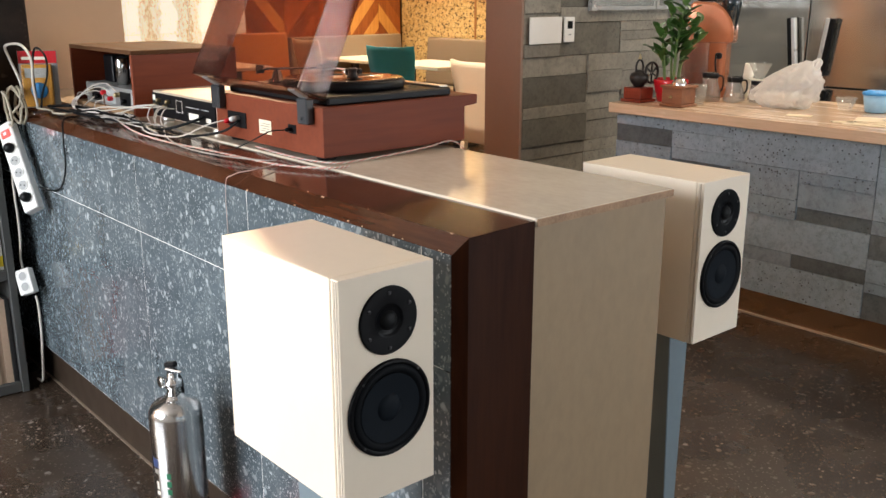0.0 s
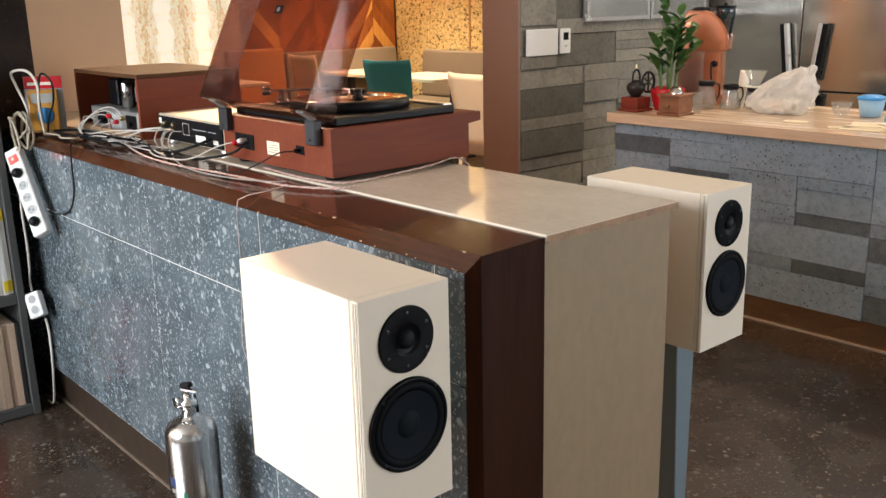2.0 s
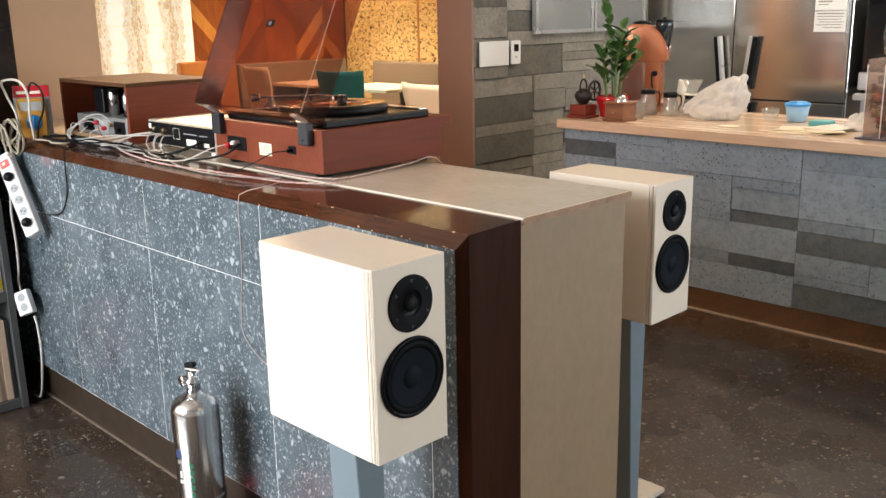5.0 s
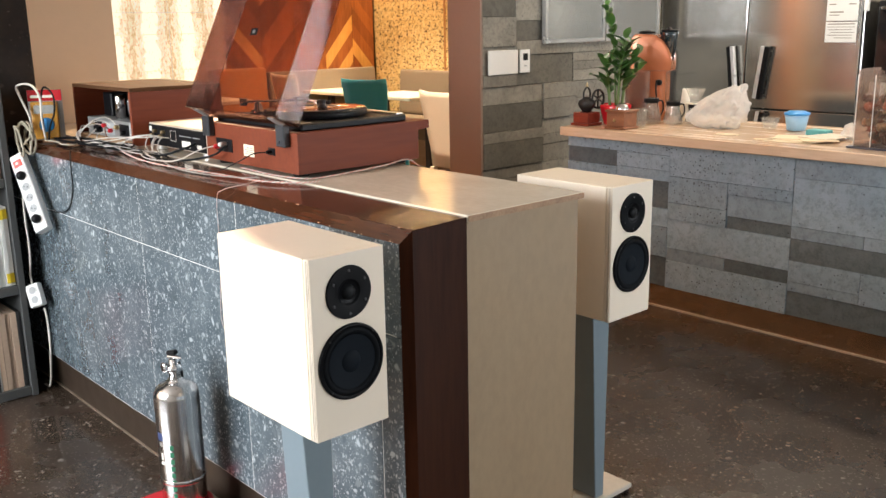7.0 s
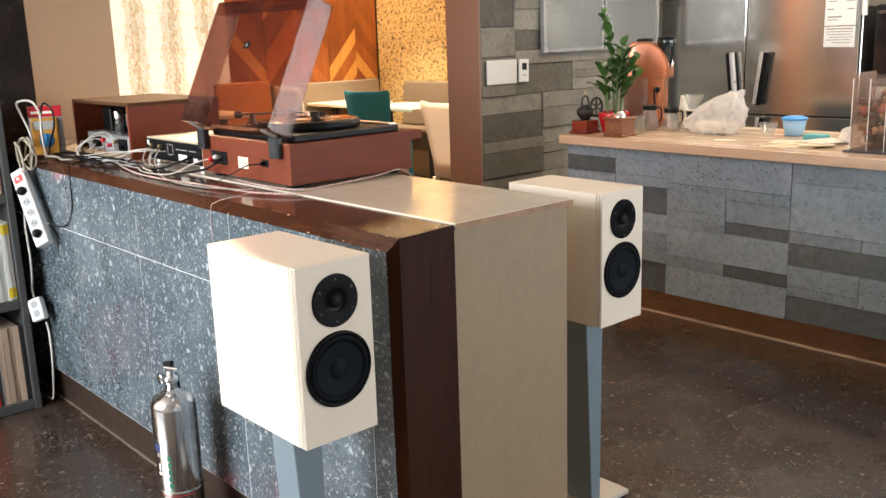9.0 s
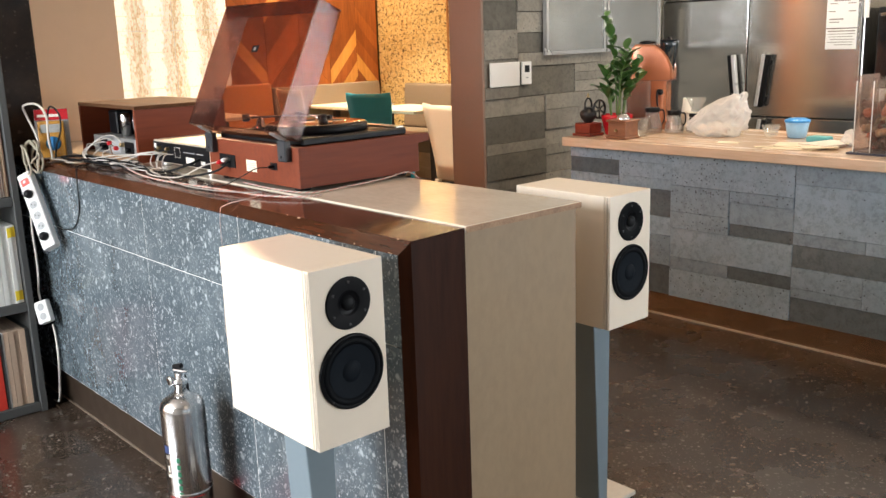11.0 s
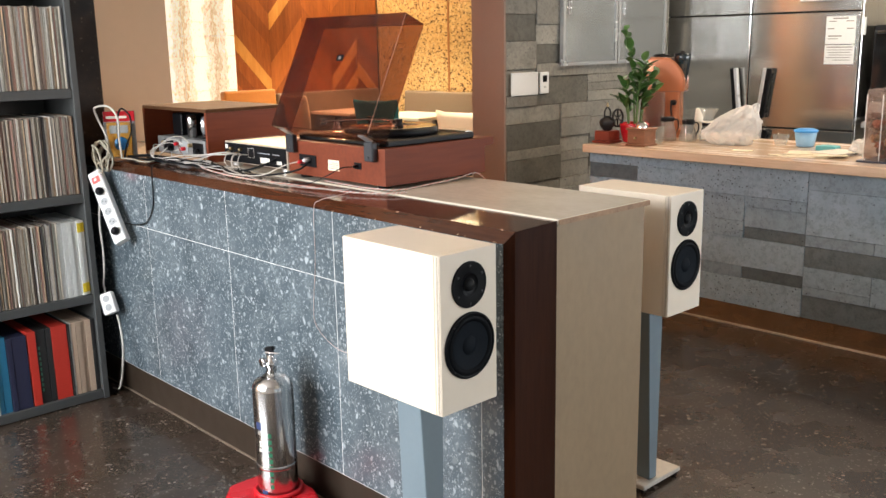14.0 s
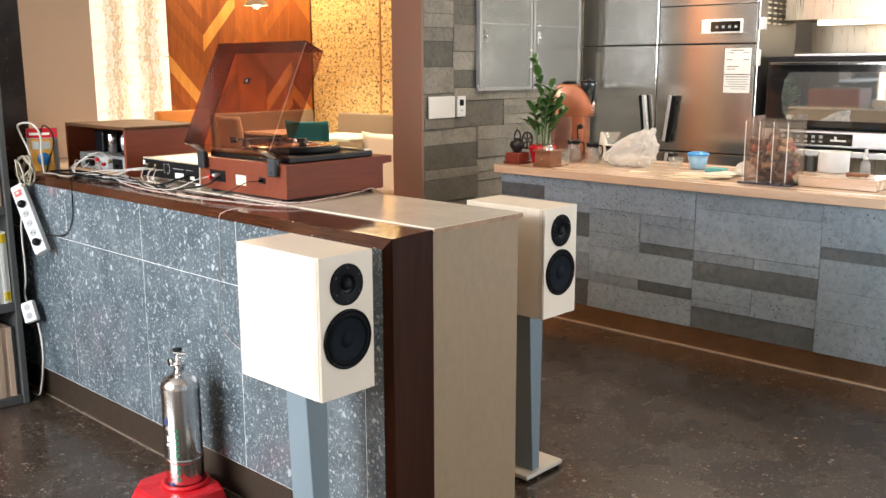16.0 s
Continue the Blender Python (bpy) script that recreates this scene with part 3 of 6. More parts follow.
structure("pillar", box(0.6, 1.195, 3.66, 3.95, 0, 2.8, 0.004), M["darkstone"], "dark brown stone pillar behind the record shelf", "pillar")
wall_k = structure("wall_kitchen", box(3.586, 5.28, 3.497, 3.745, 0, 2.8), M["block_dark"], "partition wall clad in grey concrete blocks", "wall")
structure("wall_jamb", box(3.566, 3.585, 3.474, 3.745, 0, 2.8, 0.003), M["brownpaint"], "brown painted end panel of partition wall", "trim")
structure("wall_recess", box(5.28, 6.75, 3.62, 3.745, 0, 2.8), M["white"], "wall behind the refrigerator", "wall")

# ---- display counter ----
counter = thing("display_counter", "long counter clad in dark granite tiles with varnished wood edging", "counter", (1.3, 2.5, 0))
CI = Matrix.Translation((-1.3, -2.5, 0))


def cpart(name, bm, m, label=""):
    return part(name, moved(bm, CI), m, counter, label)


def skewed(profile, starts, ends, axis):
    """A bar of given cross-section whose two ends are cut to a mitre."""
    bm = bmesh.new()
    rings = []
    for side in (starts, ends):
        rings.append([bm.verts.new((a, s, b) if axis == "y" else (a, b, s)) for (a, b), s in zip(profile, side)])
    n = len(profile)
    bm.faces.new(rings[0])
    bm.faces.new(rings[1][::-1])
    for k in range(n):
        bm.faces.new((rings[0][k], rings[1][k], rings[1][(k + 1) % n], rings[0][(k + 1) % n]))
    bmesh.ops.recalc_face_normals(bm, faces=bm.faces)
    return bm


cpart("carcass", box(1.0432, 1.591, 1.159, 3.94, 0.135, 0.9625), M["grout"])
cpart("kick_board", box(1.061, 1.590, 1.18, 3.94, 0.0, 0.134), M["kick"], "dark recessed kick board")
cpart("floor_strip", box(1.052, 1.0605, 1.18, 3.94, 0.0, 0.003, 0.0006), M["dimstrip"], "thin pale strip along the floor")
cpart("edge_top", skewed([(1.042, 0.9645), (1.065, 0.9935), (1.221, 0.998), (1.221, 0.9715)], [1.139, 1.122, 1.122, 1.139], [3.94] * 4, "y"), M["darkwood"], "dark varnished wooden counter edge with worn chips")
cpart("edge_post", skewed([(1.042, 1.1395), (1.065, 1.1225), (1.221, 1.1225), (1.221, 1.1395)], [0.0] * 4, [0.9637, 0.9927, 0.9972, 0.9707], "z"), M["darkwood_v_shaded"], "dark varnished wooden end board")
crand_ = random.Random(31)
for k in range(16):
    y = 1.16 + 0.9 * crand_.random() ** 1.5
    u = crand_.choice((0.02, 0.05, 0.10, 0.95, 0.99))
    chip = moved(box(-0.0011, 0.0011, -0.0035, 0.0035, 0.0001, 0.0005, 0.0002), Matrix.LocRotScale((1.042 + 0.023 * u, y, 0.9645 + 0.029 * u), Euler((0, radians(-51.6), crand_.uniform(-0.5, 0.5))), (crand_.uniform(0.6, 1.5), crand_.uniform(0.4, 1.6), 1)))
    cpart("worn_chip", chip, M["barewood"], "pale chip in the varnish")
cpart("top_board", box(1.2215, 1.616, 1.119, 3.94, 0.986, 1.002, 0.0015), M["creamtop_lit"], "worn cream counter top board")
cpart("top_board_edge", box(1.2225, 1.615, 1.1165, 1.1187, 0.987, 1.0005), M["plyedge"], "bare brown board edge")
cpart("end_panel", box(1.2215, 1.606, 1.128, 1.158, 0.0, 0.9855, 0.001), M["creamply_shaded"], "cream veneered end panel")
cpart("back_panel", box(1.592, 1.606, 1.1585, 3.94, 0.0, 0.9855, 0.001), M["creamply_shaded"])
for (p, q) in ((1.1405, 1.2175), (1.2195, 1.8185), (1.8205, 2.4195), (2.4215, 3.0205), (3.0225, 3.6215), (3.6235, 3.935)):
    cpart("tile", box(1.0420, 1.0520, p + 0.0007, q - 0.0007, 0.137, 0.7547, 0.0004), M["tile"])
    cpart("tile", box(1.0420, 1.0520, p + 0.0007, q - 0.0007, 0.7567, 0.9638, 0.0004), M["tile"])

# ---- kitchen bar ----
bar = thing("bar_counter", "kitchen bar clad in grey concrete slabs under pale wood top", "counter", (4.0, 1.0, 0))
BI = Matrix.Translation((-4.0, -1.0, 0))
part("carcass", moved(box(3.665, 4.32, -1.6, 2.875, 0.114, 0.829), BI), M["concrete_dark"], bar)
part("kick_plate", moved(box(3.658, 4.30, -1.6, 2.86, 0.0, 0.113, 0.002), BI), M["kickbar"], bar, "brown glossy kick plate")
part("floor_strip", moved(box(3.646, 3.6575, -1.6, 2.86, 0.0, 0.008, 0.001), BI), M["palestrip"], bar, "thin pale strip along the floor")
part("worktop", moved(box(3.567, 4.40, -1.62, 2.885, 0.83, 0.876, 0.003), BI), M["bartop"], bar, "pale wooden bar top")
SLABS = {  # column edge: rows of (z0, z1, half, dark); half 0 full width, 1 far half, 2 near half
    2.885: [(0.77, 0.826, 0, 0), (0.69, 0.77, 1, 1), (0.52, 0.69, 1, 0), (0.40, 0.52, 1, 0), (0.114, 0.40, 1, 0), (0.695, 0.77, 2, 0), (0.642, 0.695, 2, 0), (0.507, 0.642, 2, 1), (0.416, 0.507, 2, 0), (0.265, 0.416, 2, 0), (0.114, 0.265, 2, 1)],
    2.248: [(0.674, 0.826, 0, 0), (0.545, 0.674, 1, 0), (0.462, 0.545, 1, 0), (0.622, 0.674, 2, 0), (0.52, 0.622, 2, 0), (0.462, 0.52, 2, 1), (0.316, 0.462, 0, 0), (0.255, 0.316, 1, 0), (0.255, 0.316, 2, 1), (0.114, 0.255, 0, 0)],
    1.609: [(0.735, 0.826, 0, 0), (0.52, 0.735, 0, 0), (0.465, 0.52, 1, 0), (0.465, 0.52, 2, 0), (0.365, 0.465, 0, 1), (0.27, 0.365, 1, 0), (0.226, 0.27, 1, 0), (0.226, 0.365, 2, 0), (0.114, 0.226, 0, 1)],
    0.970: [(0.622, 0.826, 0, 0), (0.565, 0.622, 0, 1), (0.42, 0.565, 0, 0), (0.28, 0.42, 0, 0), (0.114, 0.28, 1, 0), (0.114, 0.28, 2, 0)],
    0.335: [(0.66, 0.826, 0, 0), (0.52, 0.66, 1, 0), (0.58, 0.66, 2, 1), (0.40, 0.58, 2, 0), (0.35, 0.52, 1, 0), (0.114, 0.35, 1, 1), (0.114, 0.40, 2, 0)],
}
srand = random.Random(4)
for y1, rows in SLABS.items():
    y0 = y1 - 0.637
    for z0, z1, half, dark in rows:
        p, q = (y0, y1) if half == 0 else ((y0 + 0.318, y1) if half == 1 else (y0, y0 + 0.316))
        front = 3.637 + srand.uniform(0, 0.007) + 0.006 * dark
        part("slab", moved(box(front, 3.664, p, q, z0 + 0.0008, z1 - 0.0006, 0.001), BI), M["concrete_dark" if dark else "concrete"], bar)

# ---- loudspeakers on stands ----
def speaker(at, label):
    s = thing("loudspeaker", label, "loudspeaker", at, "pair of loudspeakers")
    w, d, h = 0.178, 0.338, 0.367
    part("cabinet", box(-w / 2, w / 2, 0.0187, d, 0, h, 0.0012, 1), M["speaker"], s)
    part("front_baffle", box(-w / 2 + 0.0015, w / 2, 0, 0.0185, 0, h, 0.0012, 1), M["speaker"], s, "cream front panel")
    for k in range(3):
        part("ply_layer", box(-w / 2 - 0.0003, -w / 2 + 0.004, 0.003 + 0.004 * k, 0.005 + 0.004 * k, 0.003, h - 0.003), M["plydark" if k % 2 else "plylight"], s, "exposed plywood layer")
    tw = part("tweeter", moved(lathe([(0, -0.006), (0.0533, -0.006), (0.0533, 0.0030), (0.0529, 0.0036), (0.0520, 0.0040), (0.0515, 0.00402), (0.0265, 0.00402), (0.0260, 0.0039), (0.0225, 0.0015), (0.0220, 0.0012), (0, 0.0012)], 48, "-y"), Matrix.Translation((0, 0, 0.289))), M["driver"], s, "black tweeter plate")
    part("dome", moved(lathe([(0.016, 0.000), (0.0145, 0.004), (0.010, 0.0075), (0.005, 0.009), (0, 0.0095)], 24, "-y"), Matrix.Translation((0, 0, 0.289))), M["rubber"], tw)
    for k in range(6):
        a = math.pi / 6 + k * math.pi / 3
        part("screw", moved(lathe([(0.0032, 0.0), (0.0030, 0.0055), (0.0022, 0.006), (0, 0.0052)], 10, "-y"), Matrix.Translation((0.043 * math.cos(a), 0, 0.289 + 0.043 * math.sin(a)))), M["screw"], tw)
    wf = part("woofer_frame", moved(lathe([(0, -0.02), (0.0775, -0.02), (0.0775, 0.004), (0.0760, 0.0055), (0.0705, 0.006), (0.069, 0.002), (0.050, 0.0006), (0, 0.0005)], 56, "-y"), Matrix.Translation((0, 0, 0.148))), M["driver"], s, "black woofer rim")
    part("surround", moved(lathe([(0.0705, 0.002), (0.068, 0.0058), (0.063, 0.0072), (0.058, 0.0055), (0.0545, 0.000)], 56, "-y"), Matrix.Translation((0, 0, 0.148))), M["surround"], wf, "black rubber surround")
    part("cone", moved(lathe([(0.0555, 0.0045), (0.045, 0.0030), (0.030, 0.0014), (0.020, 0.0006)], 48, "-y"), Matrix.Translation((0, 0, 0.148))), M["cone"], wf, "dark paper cone")
    part("dust_cap", moved(lathe([(0.0225, 0.0008), (0.019, 0.0040), (0.010, 0.0065), (0, 0.0072)], 32, "-y"), Matrix.Translation((0, 0, 0.148))), M["cone"], wf)
    for k in range(4):
        a = math.pi / 4 + k * math.pi / 2
        part("screw", moved(lathe([(0.0026, 0.004), (0.0024, 0.0068), (0, 0.0066)], 10, "-y"), Matrix.Translation((0.0732 * math.cos(a), 0, 0.148 + 0.0732 * math.sin(a)))), M["screw"], wf)
    return s


def frustum(bot, top, z0, z1, bev=0.002):
    bm = bmesh.new()
    lo = [bm.verts.new((x, y, z0)) for x, y in bot]
    hi = [bm.verts.new((x, y, z1)) for x, y in top]
    bm.faces.new(lo[::-1])
    bm.faces.new(hi)
    n = len(bot)
    for k in range(n):
        bm.faces.new((lo[k], lo[(k + 1) % n], hi[(k + 1) % n], hi[k]))
    bmesh.ops.recalc_face_normals(bm, faces=bm.faces)
    if bev:
        bmesh.ops.bevel(bm, geom=bm.edges[:], offset=bev, segments=1, affect="EDGES")
    return bm


def stand(at, label, top_z):
    s = thing("speaker_stand", label, "speaker stand", at, "pair of speaker stands")
    part("base_plate", box(-0.055, 0.155, -0.015, 0.27, 0.012, 0.028, 0.003), M["standplate"], s, "pale steel base plate")
    for x, y in ((-0.04, 0.0), (0.14, 0.0), (-0.04, 0.25), (0.14, 0.25)):
        part("foot", moved(lathe([(0, 0), (0.009, 0), (0.011, 0.006), (0.011, 0.0118), (0, 0.0118)], 12), Matrix.Translation((x, y, 0))), M["black"], s)
    part("column", frustum([(-0.005, 0.0), (0.033, 0.0), (0.05, 0.1), (-0.005, 0.1)], [(-0.034, 0.0), (0.040, 0.0), (0.040, 0.085), (-0.034, 0.085)], 0.0285, top_z - 0.0065), M["blueSteel"], s, "tapered blue-grey steel column")
    part("top_plate", box(-0.06, 0.06, -0.05, 0.14, top_z - 0.006, top_z - 0.0005, 0.001), M["standdark"], s, "thin dark top plate")
    return s


speaker((0.862, 1.077, 0.623), "cream plywood bookshelf loudspeaker lit by daylight on steel stand")
speaker((1.848, 1.142, 0.623), "cream plywood bookshelf loudspeaker beside the cream counter end")
stand((0.852, 1.2, 0.0), "blue-grey tapered steel stand in front of granite counter", 0.623)
stand((1.856, 1.245, 0.0), "blue-grey tapered steel stand beside the counter end", 0.623)

# ---- turntable ----
TT = (1.240, 1.807, 1.002)
tt = thing("turntable", "vintage record player in reddish wood with open smoked lid", "turntable", TT)
part("plinth", prism([(0, 0.012), (0.432, 0.012), (0.432, 0.098), (0.475, 0.102), (0.475, 0.126), (0, 0.126)], 0, 0.512, "y", 0.0018), M["mahogany"], tt, "reddish wood veneer plinth with overhanging rim")
for x, y in ((0.04, 0.05), (0.39, 0.05), (0.04, 0.46), (0.39, 0.46)):
    part("foot", moved(lathe([(0, 0), (0.022, 0), (0.025, 0.004), (0.025, 0.0116), (0, 0.0116)], 20), Matrix.Translation((x, y, 0))), M["black"], tt)
deck = part("deck_plate", box(0.03, 0.405, 0.022, 0.49, 0.1265, 0.147, 0.004), M["black"], tt, "black metal deck plate")
part("control_strip", box(0.372, 0.40, 0.03, 0.24, 0.1475, 0.152, 0.001), M["steel_soft"], deck, "narrow metal control strip")
PC = (0.205, 0.208)
platter = part("platter", moved(lathe([(0, 0), (0.150, 0), (0.1545, 0.004), (0.1545, 0.017), (0.151, 0.021), (0, 0.021)], 56), Matrix.Translation((*PC, 0.1478))), M["black"], tt, "thick black platter")
rec = part("record", moved(lathe([(0.05, 0.0), (0.149, 0.0), (0.150, 0.0012), (0.149, 0.0022), (0.05, 0.0022), (0.05, 0.0)], 56), Matrix.Translation((*PC, 0.1693))), M["vinyl"], platter, "glossy vinyl record")
part("record_label", moved(lathe([(0, 0), (0.0495, 0), (0.0495, 0.0020), (0, 0.0020)], 32), Matrix.Translation((*PC, 0.1693))), M["amberlabel"], platter, "amber paper record label")
part("spindle", moved(lathe([(0, 0), (0.0035, 0), (0.0035, 0.016), (0.002, 0.019), (0, 0.0195)], 10), Matrix.Translation((*PC, 0.1714))), M["chrome"], platter)
clamp = part("record_weight", moved(lathe([(0, 0), (0.020, 0), (0.020, 0.006), (0.014, 0.009), (0.014, 0.022), (0.017, 0.026), (0.016, 0.032), (0, 0.033)], 24), Matrix.LocRotScale((0.205, 0.17, 0.1716), None, (0.75, 0.75, 0.75))), M["screw"], platter, "small dark metal record weight")
tb = part("tonearm_base", moved(lathe([(0, 0), (0.030, 0), (0.030, 0.012), (0.020, 0.015), (0.016, 0.030), (0.012, 0.040), (0, 0.042)], 24), Matrix.Translation((0.13, 0.41, 0.1475)) @ Matrix.Diagonal((0.8, 0.8, 0.8, 1))), M["chrome"], tt, "chromed tonearm base")
arm = part("tonearm", tube([(0.095, 0.425, 0.184), (0.13, 0.41, 0.184), (0.21, 0.385, 0.183), (0.27, 0.35, 0.181), (0.29, 0.31, 0.178)], 0.0035, 10), M["chrome"], tt, "bent chrome tonearm")
part("headshell", moved(box(-0.022, 0.022, -0.009, 0.009, -0.008, 0.004, 0.002), Matrix.LocRotScale((0.296, 0.293, 0.178), Euler((0, 0, radians(-62))), None)), M["black"], arm)
part("counterweight", moved(lathe([(0, -0.016), (0.016, -0.016), (0.017, -0.013), (0.017, 0.013), (0.016, 0.016), (0, 0.016)], 24), Matrix.LocRotScale((0.09, 0.428, 0.184), Euler((0, radians(90), radians(-25))), (0.7, 0.7, 0.7))), M["chrome"], arm)
part("arm_rest", merge(box(0.268, 0.276, 0.40, 0.408, 0.1475, 0.185, 0.001), box(0.262, 0.282, 0.39, 0.418, 0.185, 0.19, 0.001)), M["black"], tt)
# smoked lid, tilted on its rear hinges
LM = Matrix.Translation((-0.062, 0, 0.176)) @ Matrix.Rotation(radians(-64.8), 4, "Y")
LW0, LW1, LL, LD, LT = 0.006, 0.516, 0.388, 0.081, 0.003


def lid_panel(name, *b):
    bm = moved(box(*b, 0.0008), LM)
    return bm


lid = part("lid", lid_panel("", 0, LL, LW0, LW1, -LT, 0), M["smoke"], tt, "smoked brown acrylic lid standing open")
part("lid_side", lid_panel("", 0, LL, LW0, LW0 + LT, -LD, -LT - 0.0001), M["smoke"], lid)
part("lid_side", lid_panel("", 0, LL, LW1 - LT, LW1, -LD, -LT - 0.0001), M["smoke"], lid)
part("lid_rear", lid_panel("", 0, LT, LW0 + LT + 0.0001, LW1 - LT - 0.0001, -LD, -LT - 0.0001), M["smoke"], lid)
part("lid_front", lid_panel("", LL - LT, LL, LW0 + LT + 0.0001, LW1 - LT - 0.0001, -LD, -LT - 0.0001), M["smoke"], lid)
# thin strip added as a painted highlight on the lid
part("lid_edge", lid_panel("", 0.004, LL - 0.004, LW0 - 0.0012, LW0 - 0.0002, -0.0026, -0.0006), M["glint"], lid, "pale strip painted as glint on the lid edge")
part("badge", moved(box(0.232, 0.252, 0.238, 0.272, 0.0004, 0.0012), LM), M["black"], lid, "small dark badge")
part("badge_mark", moved(box(0.237, 0.247, 0.250, 0.262, 0.0013, 0.0016), LM), M["steel_soft"], lid)
for y in (0.055, 0.475):
    hg = part("hinge", box(-0.022, -0.0005, y - 0.021, y + 0.021, 0.086, 0.146, 0.003), M["hinge"], tt, "dark grey lid hinge")
    part("hinge_arm", moved(box(-0.040, 0.0, y - 0.015, y + 0.015, -0.003, 0.003, 0.001), Matrix.LocRotScale((-0.012, 0, 0.1475), Euler((0, radians(32), 0)), None)), M["chassis"], hg, "pale metal bracket")
    part("hinge_screw", moved(lathe([(0, 0), (0.004, 0), (0.0035, 0.002), (0, 0.0022)], 10, "-x"), Matrix.Translation((-0.0222, y, 0.10))), M["screw"], hg)
# rear connections
jack = part("jack_plate", box(-0.003, -0.0003, 0.352, 0.446, 0.042, 0.082, 0.001), M["black"], tt, "black connector plate")
part("red_plug", moved(lathe([(0, 0), (0.007, 0), (0.007, 0.02), (0.004, 0.026), (0, 0.026)], 12, "-x"), Matrix.Translation((-0.003, 0.418, 0.058))), M["red"], jack, "red phono plug")
part("white_plug", moved(lathe([(0, 0), (0.007, 0), (0.007, 0.02), (0.004, 0.026), (0, 0.026)], 12, "-x"), Matrix.Translation((-0.003, 0.388, 0.066))), M["plastic_white"], jack, "white phono plug")
st = part("sticker", box(-0.0012, -0.0003, 0.229, 0.287, 0.040, 0.074), M["papercream"], tt, "cream rating sticker")
for k in range(4):
    part("print_line", box(-0.0018, -0.0013, 0.235, 0.281 - 0.01 * (k % 2), 0.046 + 0.006 * k, 0.048 + 0.006 * k), M["ink"], st)
part("earth_socket", box(-0.002, -0.0003, 0.115, 0.150, 0.055, 0.076, 0.0005), M["black"], tt)
part("cable_plug", moved(lathe([(0, 0), (0.005, 0), (0.005, 0.014), (0.003, 0.018), (0, 0.018)], 10, "-x"), Matrix.Translation((-0.002, 0.133, 0.065))), M["black"], tt)

# ---- separate source unit behind the turntable ----
dac = thing("source_component", "slim hi-fi component with silver top and black back panel", "hifi component", (1.262, 2.368, 1.002))
part("case", box(0.004, 0.24, 0, 0.412, 0.014, 0.092, 0.002), M["champagne"], dac, "pale champagne metal case")
bp = part("back_panel", box(0, 0.0036, 0.004, 0.408, 0.018, 0.086), M["black"], dac, "black connector panel")
for k, y in enumerate((0.375, 0.352, 0.312, 0.290)):
    part("phono_socket", moved(lathe([(0, 0), (0.0065, 0), (0.0065, 0.012), (0.005, 0.014), (0, 0.014)], 12, "-x"), Matrix.Translation((0, y, 0.050 + 0.016 * (k % 2)))), M["brass"], bp)
part("printed_panel", merge(box(-0.0007, -0.0002, 0.205, 0.245, 0.040, 0.0412), box(-0.0007, -0.0002, 0.205, 0.245, 0.0738, 0.075), box(-0.0007, -0.0002, 0.205, 0.2062, 0.0413, 0.0737), box(-0.0007, -0.0002, 0.2438, 0.245, 0.0413, 0.0737)), M["paper"], bp)
part("white_label", box(-0.0007, -0.0002, 0.105, 0.165, 0.026, 0.046), M["paper"], bp, "white paper label")
part("white_label", box(-0.0007, -0.0002, 0.385, 0.402, 0.064, 0.080), M["paper"], bp)
part("print_line", box(-0.0007, -0.0002, 0.10, 0.18, 0.060, 0.0625), M["ink_light"], bp)
part("print_line", box(-0.0007, -0.0002, 0.04, 0.085, 0.060, 0.0625), M["ink_light"], bp)
part("warning_label", box(-0.0007, -0.0002, 0.03, 0.06, 0.028, 0.040), M["paper"], bp)
for x, y in ((0.03, 0.04), (0.03, 0.37), (0.21, 0.04), (0.21, 0.37)):
    part("foot", moved(lathe([(0, 0), (0.017, 0), (0.019, 0.003), (0.019, 0.0135), (0, 0.0135)], 18), Matrix.Translation((x, y, 0))), M["steel_soft"], dac)

# ---- valve amplifier in its open-backed case ----
AW, AD, AH = 0.53, 0.36, 0.205
case = thing("amplifier_case", "open-backed reddish wooden amplifier case on the counter", "amplifier case", (1.245, 2.872, 1.002))
part("side_panel", box(0, AD, 0, 0.014, 0, AH - 0.0135, 0.001), M["mahogany"], case, "reddish veneered side")
part("side_panel", box(0, AD, AW - 0.014, AW, 0, AH - 0.0135, 0.001), M["mahogany"], case)
part("top_panel", box(0, AD, 0, AW, AH - 0.013, AH, 0.0015), M["walnut"], case, "lighter brown top board")
part("bottom_panel", box(0, AD, 0.0145, AW - 0.0145, 0.001, 0.014), M["rawwood"], case, "bare wooden bottom board")
part("front_panel", box(AD - 0.012, AD - 0.0005, 0.0145, AW - 0.0145, 0.0145, AH - 0.0136), M["mahogany"], case)
va = thing("valve_amplifier", "grey metal valve amplifier with transformers inside wooden case", "amplifier", (1.254, 2.90, 1.0165))
part("chassis", box(0.0, 0.29, 0.012, 0.40, 0.001, 0.068, 0.002), M["chassis"], va, "dull grey metal chassis")
for k, (x, y, w) in enumerate(((0.09, 0.30, 0.075), (0.10, 0.21, 0.06))):
    part("transformer", box(x - 0.035, x + 0.035, y - w / 2 + 0.03, y + w / 2 + 0.03, 0.0685, 0.158, 0.004), M["black"], va, "black transformer block")
part("capacitor", moved(lathe([(0, 0), (0.019, 0), (0.019, 0.082), (0.016, 0.087), (0, 0.087)], 24), Matrix.Translation((0.045, 0.185, 0.0685))), M["chrome"], va, "silver capacitor can")
